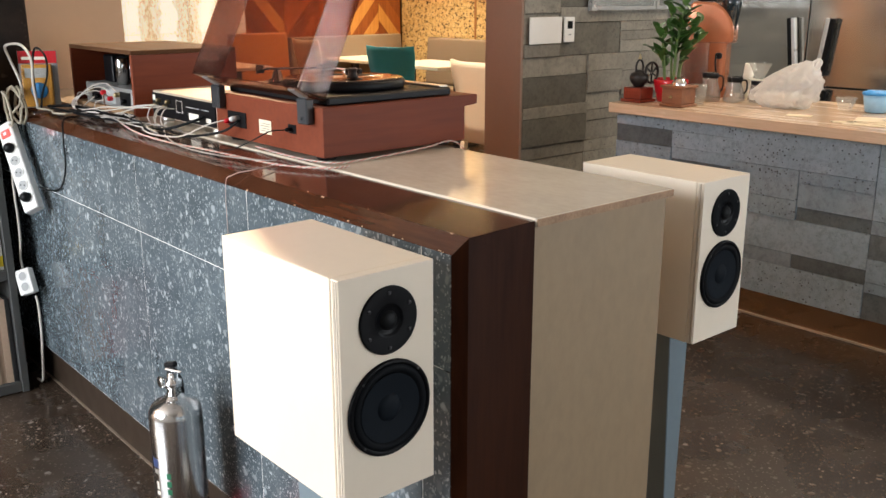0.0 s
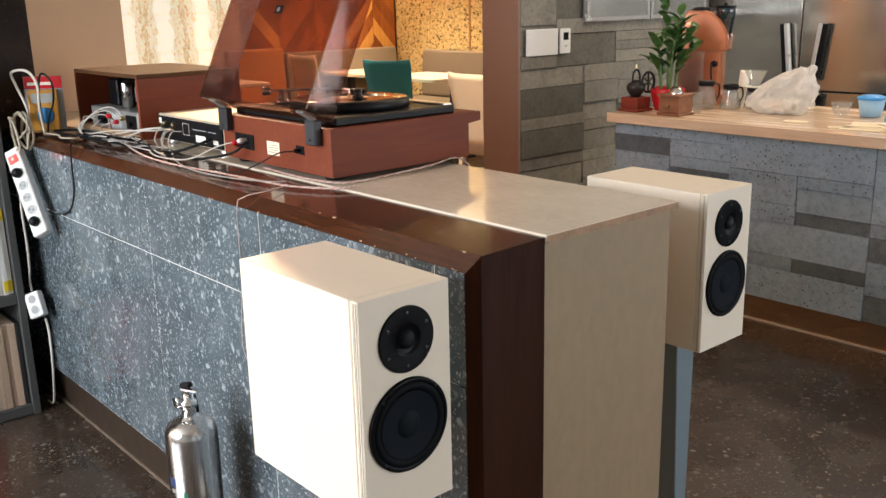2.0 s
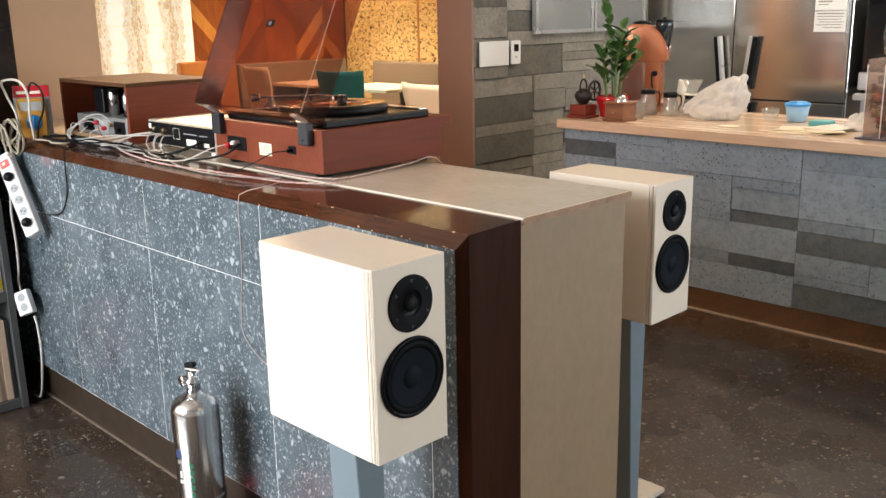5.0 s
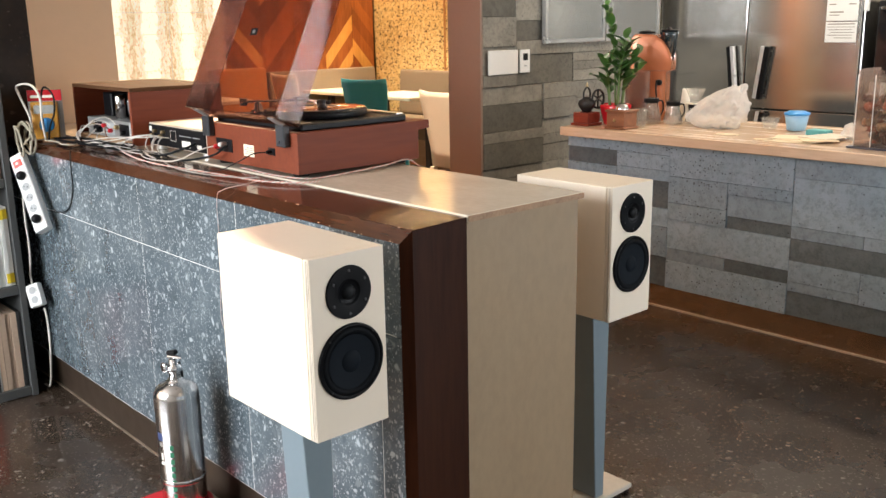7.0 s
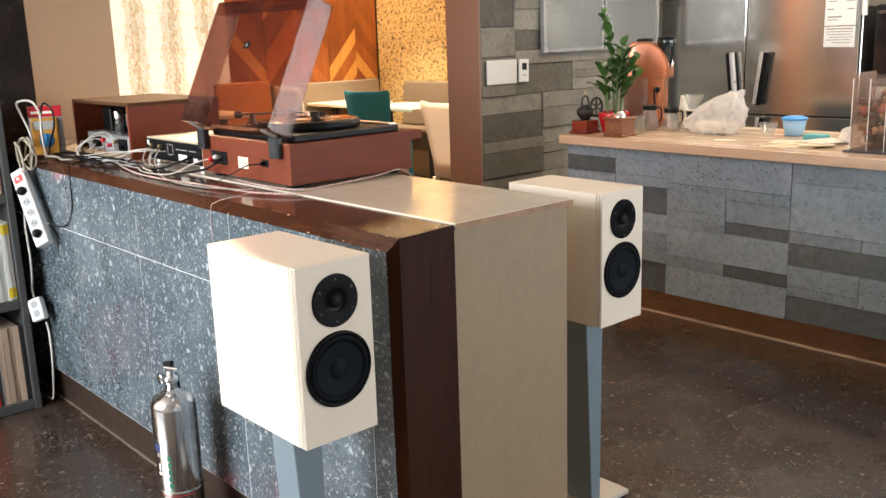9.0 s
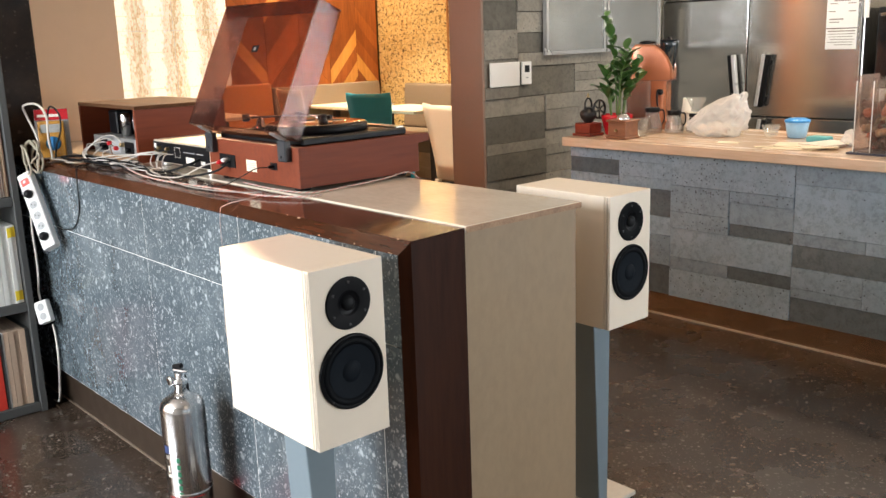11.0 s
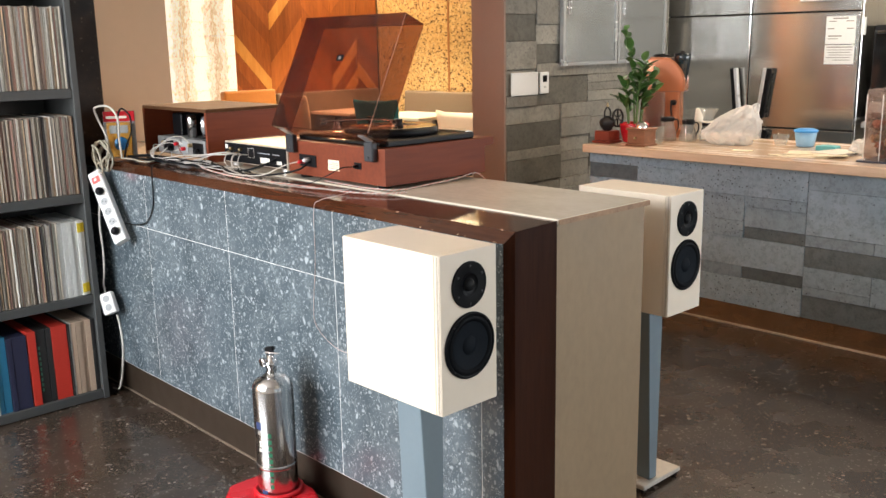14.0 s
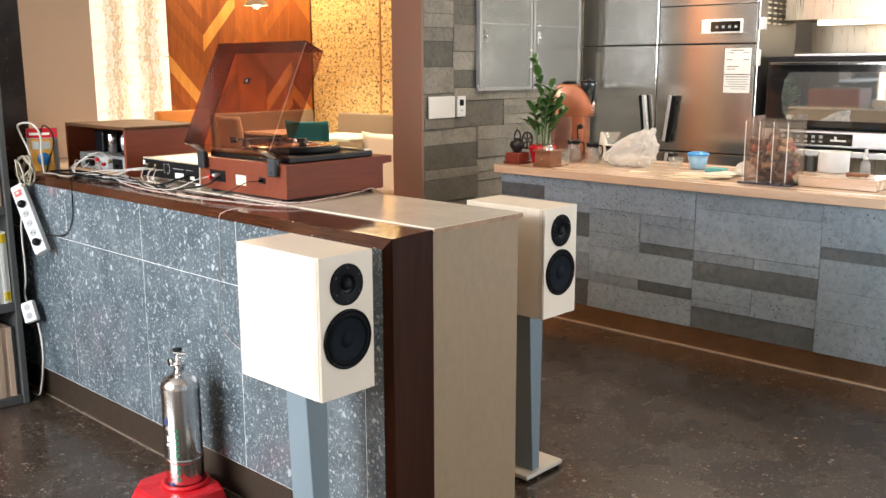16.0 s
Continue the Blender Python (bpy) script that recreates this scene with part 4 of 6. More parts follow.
for x, y in ((0.05, 0.09), (0.07, 0.045), (0.12, 0.10)):
    tb_ = part("valve_base", moved(lathe([(0, 0), (0.016, 0), (0.016, 0.014), (0.014, 0.016), (0, 0.016)], 18), Matrix.Translation((x, y, 0.0685))), M["black"], va)
    part("valve", moved(lathe([(0.0, 0.0), (0.012, 0.002), (0.017, 0.018), (0.017, 0.055), (0.010, 0.068), (0.0, 0.072)], 20), Matrix.Translation((x, y, 0.0847))), M["valveglass"], va, "silvered glass valve")
for k in range(6):
    part("terminal", moved(lathe([(0, 0), (0.008, 0), (0.008, 0.015), (0.006, 0.018), (0, 0.018)], 12, "-x"), Matrix.Translation((0.0, 0.06 + 0.055 * k, 0.028 + 0.016 * (k % 2)))), M["red" if k in (2, 3) else "brass" if k % 2 else "black"], va, "screw terminal")
for k in range(3):
    part("socket_panel", box(-0.002, 0.0, 0.025 + 0.12 * k, 0.105 + 0.12 * k, 0.012, 0.056), M["ink_light" if k == 1 else "black"], va)

# ---- record shelf ----
shelf = thing("record_shelf", "tall grey painted shelf packed with vinyl records", "shelf", (0.3, 3.5, 0))
SI = Matrix.Translation((-0.3, -3.5, 0))
LEVELS = (0.040, 0.455, 0.873, 1.290)
part("side_panel", moved(box(0.932, 0.957, 3.335, 3.655, 0, 2.2, 0.002), SI), M["shelfgrey"], shelf)
part("side_panel", moved(box(-0.35, -0.325, 3.335, 3.655, 0, 2.2, 0.002), SI), M["shelfgrey"], shelf)
part("back_panel", moved(box(-0.324, 0.931, 3.645, 3.655, 0.0, 2.199), SI), M["shelfgrey"], shelf)
for z in LEVELS + (1.708, 2.20):
    part("shelf_board", moved(box(-0.324, 0.931, 3.34, 3.644, z - 0.036, z, 0.0015), SI), M["shelfgrey"], shelf)
for lo, hi in zip(LEVELS, LEVELS[1:] + (1.708,)):
    part("divider", moved(box(0.445, 0.465, 3.342, 3.644, lo + 0.0005, hi - 0.0365, 0.001), SI), M["shelfgrey"], shelf)
rr = random.Random(11)
TONES = [((0.46, 0.41, 0.34), "cream"), ((0.36, 0.31, 0.25), "tan"), ((0.55, 0.52, 0.47), "off-white"), ((0.20, 0.15, 0.12), "brown"), ((0.09, 0.085, 0.085), "dark grey"), ((0.32, 0.19, 0.15), "faded red"), ((0.27, 0.26, 0.22), "grey-brown"), ((0.42, 0.30, 0.20), "ochre")]
SLEEVE = [(plain("sleeve_" + n.replace(" ", "_").replace("-", "_"), c, 0.7, vary=0.35, scale=25, stretch=(1, 1, 0.6), random_tone=0.35), n) for c, n in TONES]
BOXSET = {"navy": plain("sleeve_navy", (0.018, 0.02, 0.05), 0.55), "red": plain("sleeve_red", (0.52, 0.035, 0.02), 0.5), "black": plain("sleeve_black", (0.02, 0.02, 0.02), 0.5), "white": plain("sleeve_white", (0.66, 0.66, 0.62), 0.6, random_tone=0.1), "blue": plain("sleeve_blue", (0.02, 0.16, 0.28), 0.5), "pale brown": plain("sleeve_pale_brown", (0.45, 0.33, 0.24), 0.65, random_tone=0.2)}
sleeve_mesh = {}


def sleeve(x, w, z, h, tone, material, lean):
    key = (round(w, 4), round(h, 3), tone)
    if key not in sleeve_mesh:
        sleeve_mesh[key] = mesh_of("record_sleeve", box(0, w * 0.93, 0, 0.285, 0, h, 0.0006), material)
    ob = new("record_sleeve", sleeve_mesh[key])
    ob.matrix_world = Matrix.LocRotScale((x, 3.350 + rr.uniform(0, 0.012), z + 0.0005), Euler((0, lean, 0)), None)
    return tagged(ob, "%s cardboard record sleeve standing upright on grey shelf" % tone, "record", "records on the shelf")


for li, z in enumerate(LEVELS):
    x = 0.929
    if li == 0:
        plan = [("black", 0.014), ("pale brown", 0.024), ("pale brown", 0.018), ("pale brown", 0.022), ("pale brown", 0.018), ("white", 0.008), ("black", 0.007), ("red", 0.066), ("black", 0.022), ("black", 0.040), ("red", 0.034), ("navy", 0.06), ("navy", 0.02), ("blue", 0.03), ("blue", 0.02), ("white", 0.01)]
    elif li == 1:
        plan = [("white", 0.016)] * 2 + [("white", 0.02)] * 4
    else:
        plan = []
    for tone, w in plan:
        if x - w < 0.467:
            break
        x -= w
        s = sleeve(x, w, z, 0.308 if tone != "navy" else 0.30, tone, BOXSET[tone], 0)
        if li == 1 and x > 0.895:
            for lo, hi in ((0.012, 0.05), (0.262, 0.300)):
                part("yellow_band", box(0.0005, w * 0.92, -0.0008, 0.0003, lo, hi), M["yellow"], s, "yellow printed band")
        if li == 0 and tone == "black" and w == 0.040:
            for k in range(9):
                part("spine_print", box(0.006, 0.0125, -0.0008, 0.0003, 0.05 + 0.022 * k, 0.064 + 0.022 * k), M["greenprint"], s)
    while x > 0.475:
        w = rr.choice((0.004, 0.0045, 0.005, 0.005, 0.006, 0.0075))
        x -= w
        if x < 0.467:
            break
        m_, tone = rr.choice(SLEEVE)
        sleeve(x, w, z, rr.choice((0.306, 0.310, 0.313)), tone, m_, 0)

# ---- fire extinguisher ----
EX = (0.915, 1.992, 0.0)
ebase = thing("extinguisher_stand", "red plastic fire extinguisher stand with white lettering on floor", "extinguisher stand", EX)
bo = [(-0.155, -0.075), (-0.10, -0.135), (0.075, -0.135), (0.10, -0.075), (0.10, 0.10), (0.06, 0.145), (-0.10, 0.145), (-0.155, 0.085)]
bo = [(p * 1.12 if p < 0 else p, q * 1.12) for p, q in bo]
bi = [(p * 0.82, q * 0.82) for p, q in bo]
part("tray", frustum(bo, bi, 0.0, 0.072, 0.006), M["red"], ebase, "glossy red moulded tray")
part("collar", moved(lathe([(0.066, 0), (0.080, 0), (0.078, 0.010), (0.074, 0.014), (0.066, 0.012), (0.066, 0)], 36), Matrix.Translation((0, 0, 0.0722))), M["red"], ebase)
ext = thing("fire_extinguisher", "polished stainless steel fire extinguisher with green label in red stand", "fire extinguisher", (EX[0], EX[1], 0.0725))
part("cylinder", lathe([(0, 0), (0.056, 0.0), (0.061, 0.006), (0.0627, 0.014), (0.0627, 0.340), (0.0605, 0.354), (0.054, 0.366), (0.043, 0.375), (0.030, 0.381), (0.021, 0.384), (0.019, 0.390), (0, 0.390)], 48), M["inox"], ext, "brushed stainless cylinder")
part("neck", moved(lathe([(0, 0), (0.016, 0), (0.016, 0.018), (0.021, 0.02), (0.021, 0.034), (0.013, 0.038), (0.013, 0.055), (0, 0.055)], 20), Matrix.Translation((0, 0, 0.3905))), M["chrome"], ext)
part("lever", moved(box(-0.008, 0.008, -0.016, 0.018, 0.0, 0.014, 0.004), Matrix.LocRotScale((0, 0, 0.457), Euler((radians(-12), 0, radians(25))), None)), M["black"], ext, "black squeeze lever")
part("carry_handle", moved(box(-0.011, 0.011, -0.035, 0.015, 0.0, 0.007, 0.003), Matrix.LocRotScale((0, 0, 0.450), Euler((0, 0, radians(25))), None)), M["chrome"], ext)
part("gauge", moved(lathe([(0, 0), (0.014, 0), (0.014, 0.010), (0.012, 0.012), (0, 0.012)], 18, "-x"), Matrix.Translation((-0.018, 0.008, 0.425))), M["chrome"], ext)
part("safety_pin", tube([(-0.01, -0.02, 0.455), (-0.02, -0.035, 0.462), (-0.024, -0.05, 0.455), (-0.016, -0.055, 0.445), (-0.008, -0.045, 0.447)], 0.0015, 6), M["chrome"], ext)
part("hose", tube([(0.01, 0.014, 0.425), (0.03, 0.035, 0.415), (0.045, 0.055, 0.37), (0.045, 0.056, 0.25), (0.045, 0.056, 0.10), (0.045, 0.056, 0.05)], 0.006, 8), M["black"], ext)


def band(z0, z1, a0, a1, r=0.0630):
    """A label on the cylinder between two angles."""
    bm = bmesh.new()
    n = 12
    lo = [bm.verts.new((r * math.cos(a0 + (a1 - a0) * k / n), r * math.sin(a0 + (a1 - a0) * k / n), z0)) for k in range(n + 1)]
    hi = [bm.verts.new((v.co.x, v.co.y, z1)) for v in lo]
    for k in range(n):
        bm.faces.new((lo[k], lo[k + 1], hi[k + 1], hi[k]))
    return bm


for k in range(9):
    part("green_print", band(0.03 + 0.021 * k, 0.044 + 0.021 * k, radians(216), radians(226)), M["greenlabel"], ext, "green printed mark")
part("blue_print", band(0.222, 0.245, radians(176), radians(196)), M["bluelabel"], ext)
part("dark_print", band(0.205, 0.217, radians(182), radians(194)), M["ink"], ext)
part("white_print", band(0.165, 0.185, radians(186), radians(193)), M["paper"], ext)
part("white_print", band(0.150, 0.160, radians(184), radians(196)), M["paper"], ext)
part("dark_print", band(0.006, 0.022, radians(185), radians(205)), M["bluelabel"], ext)
part("steel_band", lathe([(0.0629, 0.0), (0.0638, 0.001), (0.0638, 0.013), (0.0629, 0.014), (0.0629, 0.0)], 48), M["inox"], ext).location = (0, 0, 0.088)
# the three letters on the tray's sloping front
FM = Matrix.LocRotScale((-0.145, 0.062, 0.030), Euler((radians(72), 0, radians(-90))), None)
txt = bpy.data.curves.new("lettering", "FONT")
txt.body, txt.size, txt.extrude, txt.align_x = "소화기", 0.05, 0.0006, "LEFT"
txt.materials.append(M["plastic_white"])
to = new("lettering", txt)
to.parent = ebase
to.matrix_local = FM

# ---- cables and power strip ----
def cable(name, label, pts, r, m, category="cable", group="cables on the counter"):
    return single(name, tube(pts, r, 6, 7), m, label, category, group)


Z = 1.004
def twisted(pts, r, turns, amp, phase):
    """One strand of a twisted pair along a smooth line."""
    line = spline(pts, 10)
    out = []
    for i, q in enumerate(line):
        d = (line[min(i + 1, len(line) - 1)] - line[max(i - 1, 0)]).normalized()
        s = d.cross(Vector((0, 0, 1))).normalized()
        a = phase + turns * 2 * math.pi * i / len(line)
        out.append(q + amp * (math.cos(a) * s + math.sin(a) * Vector((0, 0, 1))))
    return tube(out, r, 5, smooth=False)


main = [(1.20, 2.95, Z + 0.004), (1.15, 2.75, Z), (1.11, 2.55, Z), (1.10, 2.35, Z), (1.12, 2.15, Z), (1.135, 1.98, Z), (1.15, 1.85, Z), (1.20, 1.74, Z + 0.002), (1.245, 1.715, Z + 0.004)]
cw = thing("speaker_wire", "red and white twisted speaker wire along the counter edge", "cable", group="cables on the counter")
part("red_strand", twisted(main, 0.0017, 34, 0.0018, 0), M["wire_red"], cw, "pinkish red strand")
part("white_strand", twisted(main, 0.0017, 34, 0.0018, math.pi), M["wire_white"], cw, "white strand")
back = [(1.23, 2.10, Z + 0.003), (1.22, 1.95, Z + 0.003), (1.225, 1.84, Z + 0.003), (1.26, 1.77, Z + 0.003), (1.38, 1.775, Z + 0.004), (1.52, 1.785, Z + 0.008), (1.625, 1.80, Z + 0.012), (1.69, 1.80, 0.97)]
cw2 = thing("speaker_wire", "red and white twisted wire round the turntable side", "cable", group="cables on the counter")
part("red_strand", twisted(back, 0.0015, 26, 0.0016, 0), M["wire_red"], cw2, "pinkish red strand")
part("white_strand", twisted(back, 0.0015, 26, 0.0016, math.pi), M["wire_white"], cw2, "white strand")
cable("thin_wire", "thin pinkish wire hanging down the granite front", [(1.14, 1.86, Z), (1.08, 1.84, Z), (1.045, 1.88, 0.99), (1.036, 1.90, 0.96), (1.0395, 1.91, 0.80), (1.0395, 1.93, 0.66), (1.038, 1.92, 0.60), (1.02, 1.82, 0.565), (1.0, 1.70, 0.57), (0.93, 1.50, 0.66), (0.89, 1.416, 0.70)], 0.0010, M["wire_pink"])
cable("black_cable", "black cable from turntable across the counter", [(1.232, 2.185, Z + 0.06), (1.20, 2.22, Z + 0.03), (1.16, 2.36, Z + 0.006), (1.15, 2.55, Z + 0.004), (1.18, 2.75, Z + 0.006), (1.16, 2.95, Z + 0.006), (1.14, 3.15, Z + 0.006)], 0.0035, M["rubber"])
cable("black_cable", "black mains lead behind the slim component", [(1.255, 2.42, Z + 0.045), (1.22, 2.44, Z + 0.03), (1.17, 2.52, Z + 0.006), (1.16, 2.70, Z + 0.004), (1.14, 2.92, Z + 0.004), (1.12, 3.10, Z + 0.005), (1.11, 3.25, Z + 0.005)], 0.0042, M["rubber"])
cable("black_cable", "thin black cable from turntable socket", [(1.218, 1.940, Z + 0.063), (1.19, 1.96, Z + 0.060), (1.16, 2.00, Z + 0.035), (1.14, 2.08, Z + 0.006), (1.13, 2.2, Z + 0.003)], 0.0016, M["rubber"])
cable("black_cable", "black cable hanging over the granite front", [(1.10, 2.98, Z + 0.003), (1.05, 2.95, Z + 0.002), (1.035, 2.93, 0.96), (1.037, 2.945, 0.86), (1.036, 3.0, 0.79), (1.03, 3.08, 0.765), (1.015, 3.16, 0.765)], 0.0026, M["rubber"])
for k, (y0, y1, lift) in enumerate(((2.74, 3.16, 0.018), (2.72, 3.05, 0.012), (2.68, 3.20, 0.03))):
    cable("white_cable", "white audio cable arching from the slim component", [(1.250, y0, Z + 0.05), (1.215, y0 + 0.04, Z + 0.045), (1.18, (y0 + y1) / 2, Z + lift), (1.17, y1 - 0.05, Z + 0.006), (1.20, y1 + 0.03, Z + 0.01 + 0.02 * k), (1.235, y1 + 0.02, Z + 0.04)], 0.0022, M["wire_white"])
for k, (dy, up) in enumerate(((0.0, 0.09), (0.05, 0.075), (0.10, 0.06))):
    cable("white_cable", "white cable looping up to the valve amplifier", [(1.262, 3.02 + dy, Z + 0.045), (1.235, 3.06 + dy, Z + up), (1.20, 3.12 + dy * 0.6, Z + up * 0.85), (1.165, 3.16 + dy * 0.3, Z + 0.03), (1.15, 3.12, Z + 0.006), (1.16, 3.00 - dy, Z + 0.006), (1.18, 2.9 - dy, Z + 0.004)], 0.0020, M["wire_white"])
cable("white_cable", "white audio lead from turntable plugs", [(1.213, 2.225, Z + 0.058), (1.18, 2.26, Z + 0.045), (1.14, 2.34, Z + 0.01), (1.12, 2.46, Z + 0.004), (1.14, 2.58, Z + 0.003), (1.17, 2.62, Z + 0.003)], 0.0020, M["wire_white"])
cable("white_cable", "white audio lead from slim component panel", [(1.25, 2.66, Z + 0.05), (1.225, 2.66, Z + 0.04), (1.20, 2.63, Z + 0.01), (1.17, 2.57, Z + 0.003), (1.15, 2.50, Z + 0.003)], 0.0020, M["wire_white"])
cable("grey_cable", "grey thin cable lying on the counter", [(1.19, 2.55, Z + 0.002), (1.13, 2.40, Z + 0.002), (1.09, 2.22, Z + 0.002), (1.10, 2.05, Z + 0.002), (1.14, 1.93, Z + 0.002), (1.17, 1.90, Z + 0.002)], 0.0018, M["wire_grey"])
cable("black_cable", "black bundled cable near amplifier case", [(1.12, 3.30, Z + 0.005), (1.16, 3.20, Z + 0.012), (1.19, 3.05, Z + 0.008), (1.17, 2.90, Z + 0.012), (1.20, 2.78, Z + 0.006)], 0.005, M["rubber"])
cable("brown_cable", "brown thin cable by the amplifier", [(1.255, 3.10, Z + 0.04), (1.23, 3.08, Z + 0.055), (1.20, 3.0, Z + 0.03), (1.18, 2.9, Z + 0.006), (1.15, 2.8, Z + 0.003)], 0.002, M["wire_brown"])
# loose leads tangled behind the components
lr = random.Random(21)
for k in range(9):
    y0, y1 = lr.uniform(2.45, 2.75), lr.uniform(2.9, 3.22)
    line = []
    for i in range(8):
        w = i / 7
        line.append((1.165 + 0.035 * math.sin(5 * w + k) + lr.uniform(-0.018, 0.018), y0 + (y1 - y0) * w + lr.uniform(-0.02, 0.02), Z + 0.004 + 0.022 * lr.random() * math.sin(math.pi * w)))
    kind_, col_, lab_ = (("white_cable", "wire_white", "white thin lead tangled among the counter cables"), ("black_cable", "rubber", "black thin lead tangled among the counter cables"), ("grey_cable", "wire_grey", "grey thin lead tangled among the counter cables"))[k % 3]
    cable(kind_, lab_, line, lr.choice((0.0016, 0.0021, 0.0028)), M[col_])
for k, y in enumerate((2.60, 2.645, 2.69)):
    cable("white_cable", "white audio lead drooping from the slim component", [(1.249, y, Z + 0.05), (1.222, y + 0.004, Z + 0.05), (1.20, y - 0.012, Z + 0.025), (1.19, y - 0.04, Z + 0.004), (1.16, y - 0.02 + 0.05 * k, Z + 0.003), (1.15, y + 0.12, Z + 0.004)], 0.0019, M["wire_white"])
# coil of pale mains cable above the power strip
coil = []
for k in range(46):
    a = k * 0.72
    coil.append((1.012 + 0.03 * math.sin(a * 0.31), 3.315 + 0.02 * math.sin(k * 0.23) + (0.050 + 0.022 * math.sin(k * 1.7)) * math.cos(a), 1.022 + 0.012 * math.cos(k * 0.37) + (0.046 + 0.020 * math.cos(k * 1.1)) * math.sin(a)))
cable("cable_coil", "tangled pale mains cable coiled at the counter corner", coil, 0.0042, M["wire_pale"])
cable("white_cable", "white mains cable looped above the power strip", [(1.04, 3.30, Z + 0.01), (1.045, 3.32, 1.09), (1.03, 3.36, 1.17), (1.02, 3.35, 1.21), (1.05, 3.29, 1.215), (1.065, 3.25, 1.17), (1.06, 3.24, 1.09), (1.07, 3.25, Z + 0.008)], 0.0045, M["wire_white"])
cable("black_cable", "black cable looped over the boxed meter", [(1.08, 3.29, Z + 0.05), (1.08, 3.29, 1.14), (1.085, 3.26, 1.205), (1.10, 3.215, 1.18), (1.095, 3.20, 1.12), (1.085, 3.235, 1.06), (1.08, 3.25, Z + 0.005)], 0.0035, M["rubber"])
cable("pale_cable", "pale cable end lying by the meter", [(1.07, 3.26, Z + 0.006), (1.09, 3.18, Z + 0.004), (1.07, 3.10, Z + 0.005), (1.10, 3.06, Z + 0.004), (1.14, 3.10, Z + 0.004)], 0.003, M["wire_pale"])

SPM = Matrix.Translation((0.985, 3.325, 0.955)) @ Matrix.Rotation(radians(-37), 4, "X") @ Matrix.Rotation(radians(40), 4, "Z")
strip = thing("power_strip", "white power strip with red lit switch hanging on granite", "power strip", SPM)
part("housing", box(-0.018, 0.020, -0.028, 0.028, -0.325, 0.0, 0.008, 3), M["plastic_white"], strip, "white plastic housing")
part("switch", box(-0.0225, -0.0185, -0.016, 0.016, -0.055, -0.028, 0.001), M["redlight"], strip, "red illuminated rocker switch")
part("switch_mark", box(-0.0235, -0.0228, -0.005, 0.006, -0.046, -0.036), M["plastic_white"], strip)
for k in range(5):
    z = -0.095 - 0.046 * k
    sk = part("socket", moved(lathe([(0.015, -0.004), (0.0185, -0.004), (0.0205, 0.001), (0.0185, 0.002), (0.016, -0.003), (0.015, -0.0035)], 24, "-x"), Matrix.Translation((-0.0185, 0, z))), M["plastic_white"], strip, "round recessed socket")
    if k in (0, 4):
        part("plug", moved(lathe([(0, 0), (0.0165, 0), (0.0165, 0.012), (0.010, 0.022), (0, 0.023)], 20, "-x"), Matrix.Translation((-0.019, 0, z))), M["black"], sk, "black inserted plug")
    else:
        part("recess", moved(lathe([(0, 0), (0.0158, 0)], 20, "-x"), Matrix.Translation((-0.0188, 0, z))), M["ink_light"], sk)
        for s in (-0.006, 0.006):
            part("contact", moved(lathe([(0, 0), (0.0024, 0), (0.0024, 0.0008), (0, 0.0008)], 8, "-x"), Matrix.Translation((-0.0189, s, z + s * 0.6))), M["black"], sk)
cable("white_cable", "white mains lead from strip to adaptor", [(0.992, 3.32, 0.86), (0.985, 3.33, 0.75), (0.985, 3.325, 0.62), (0.985, 3.335, 0.54), (0.985, 3.355, 0.49), (0.985, 3.345, 0.452)], 0.0042, M["wire_white"])
ad = thing("socket_adaptor", "white twin socket adaptor hanging on its lead", "adaptor", Matrix.Translation((0.985, 3.335, 0.455)) @ Matrix.Rotation(radians(-28), 4, "X") @ Matrix.Rotation(radians(40), 4, "Z"))
part("housing", box(-0.016, 0.016, -0.026, 0.030, -0.095, -0.004, 0.007, 2), M["plastic_white"], ad)
for z in (-0.03, -0.068):
    sk = part("socket", moved(lathe([(0.014, -0.003), (0.0175, -0.003), (0.019, 0.0012), (0.0175, 0.002), (0.0145, -0.002)], 20, "-x"), Matrix.Translation((-0.0165, 0.001, z))), M["plastic_white"], ad)
    part("recess", moved(lathe([(0, 0), (0.0145, 0)], 16, "-x"), Matrix.Translation((-0.0167, 0.001, z))), M["ink_light"], sk)
cable("white_cable", "white mains lead from adaptor down to floor", [(1.0, 3.285, 0.362), (1.0, 3.27, 0.33), (0.99, 3.235, 0.28), (0.985, 3.225, 0.22), (0.99, 3.26, 0.13), (1.0, 3.31, 0.06), (1.005, 3.35, 0.02), (1.01, 3.42, 0.005)], 0.0042, M["wire_white"])

# boxed multimeter
MM = Matrix.LocRotScale((1.105, 3.33, 1.0025), Euler((radians(-4), 0, radians(-28))), None)
mm = thing("multimeter", "yellow multimeter with blue dial in red carded pack", "multimeter", MM)
part("card", box(-0.062, 0.062, 0.018, 0.022, 0, 0.19), M["cardgrey"], mm, "grey card backing")
part("card_header", box(-0.061, 0.061, 0.0150, 0.0176, 0.148, 0.1895), M["redglaze"], mm, "red card header")
part("header_print", box(-0.05, 0.03, 0.0142, 0.0148, 0.160, 0.170), M["paper"], mm)
mb = part("body", box(-0.05, 0.046, -0.016, 0.0145, 0.004, 0.145, 0.006, 2), M["meteryellow"], mm, "orange-yellow meter body")
part("dial", moved(lathe([(0, 0), (0.027, 0), (0.027, 0.004), (0.024, 0.007), (0, 0.007)], 28, "-y"), Matrix.Translation((0.004, -0.0162, 0.058))), M["meterblue"], mb, "blue rotary dial")
part("dial_knob", box(0.0005, 0.0075, -0.029, -0.0234, 0.034, 0.082, 0.001), M["meterblue"], mb)
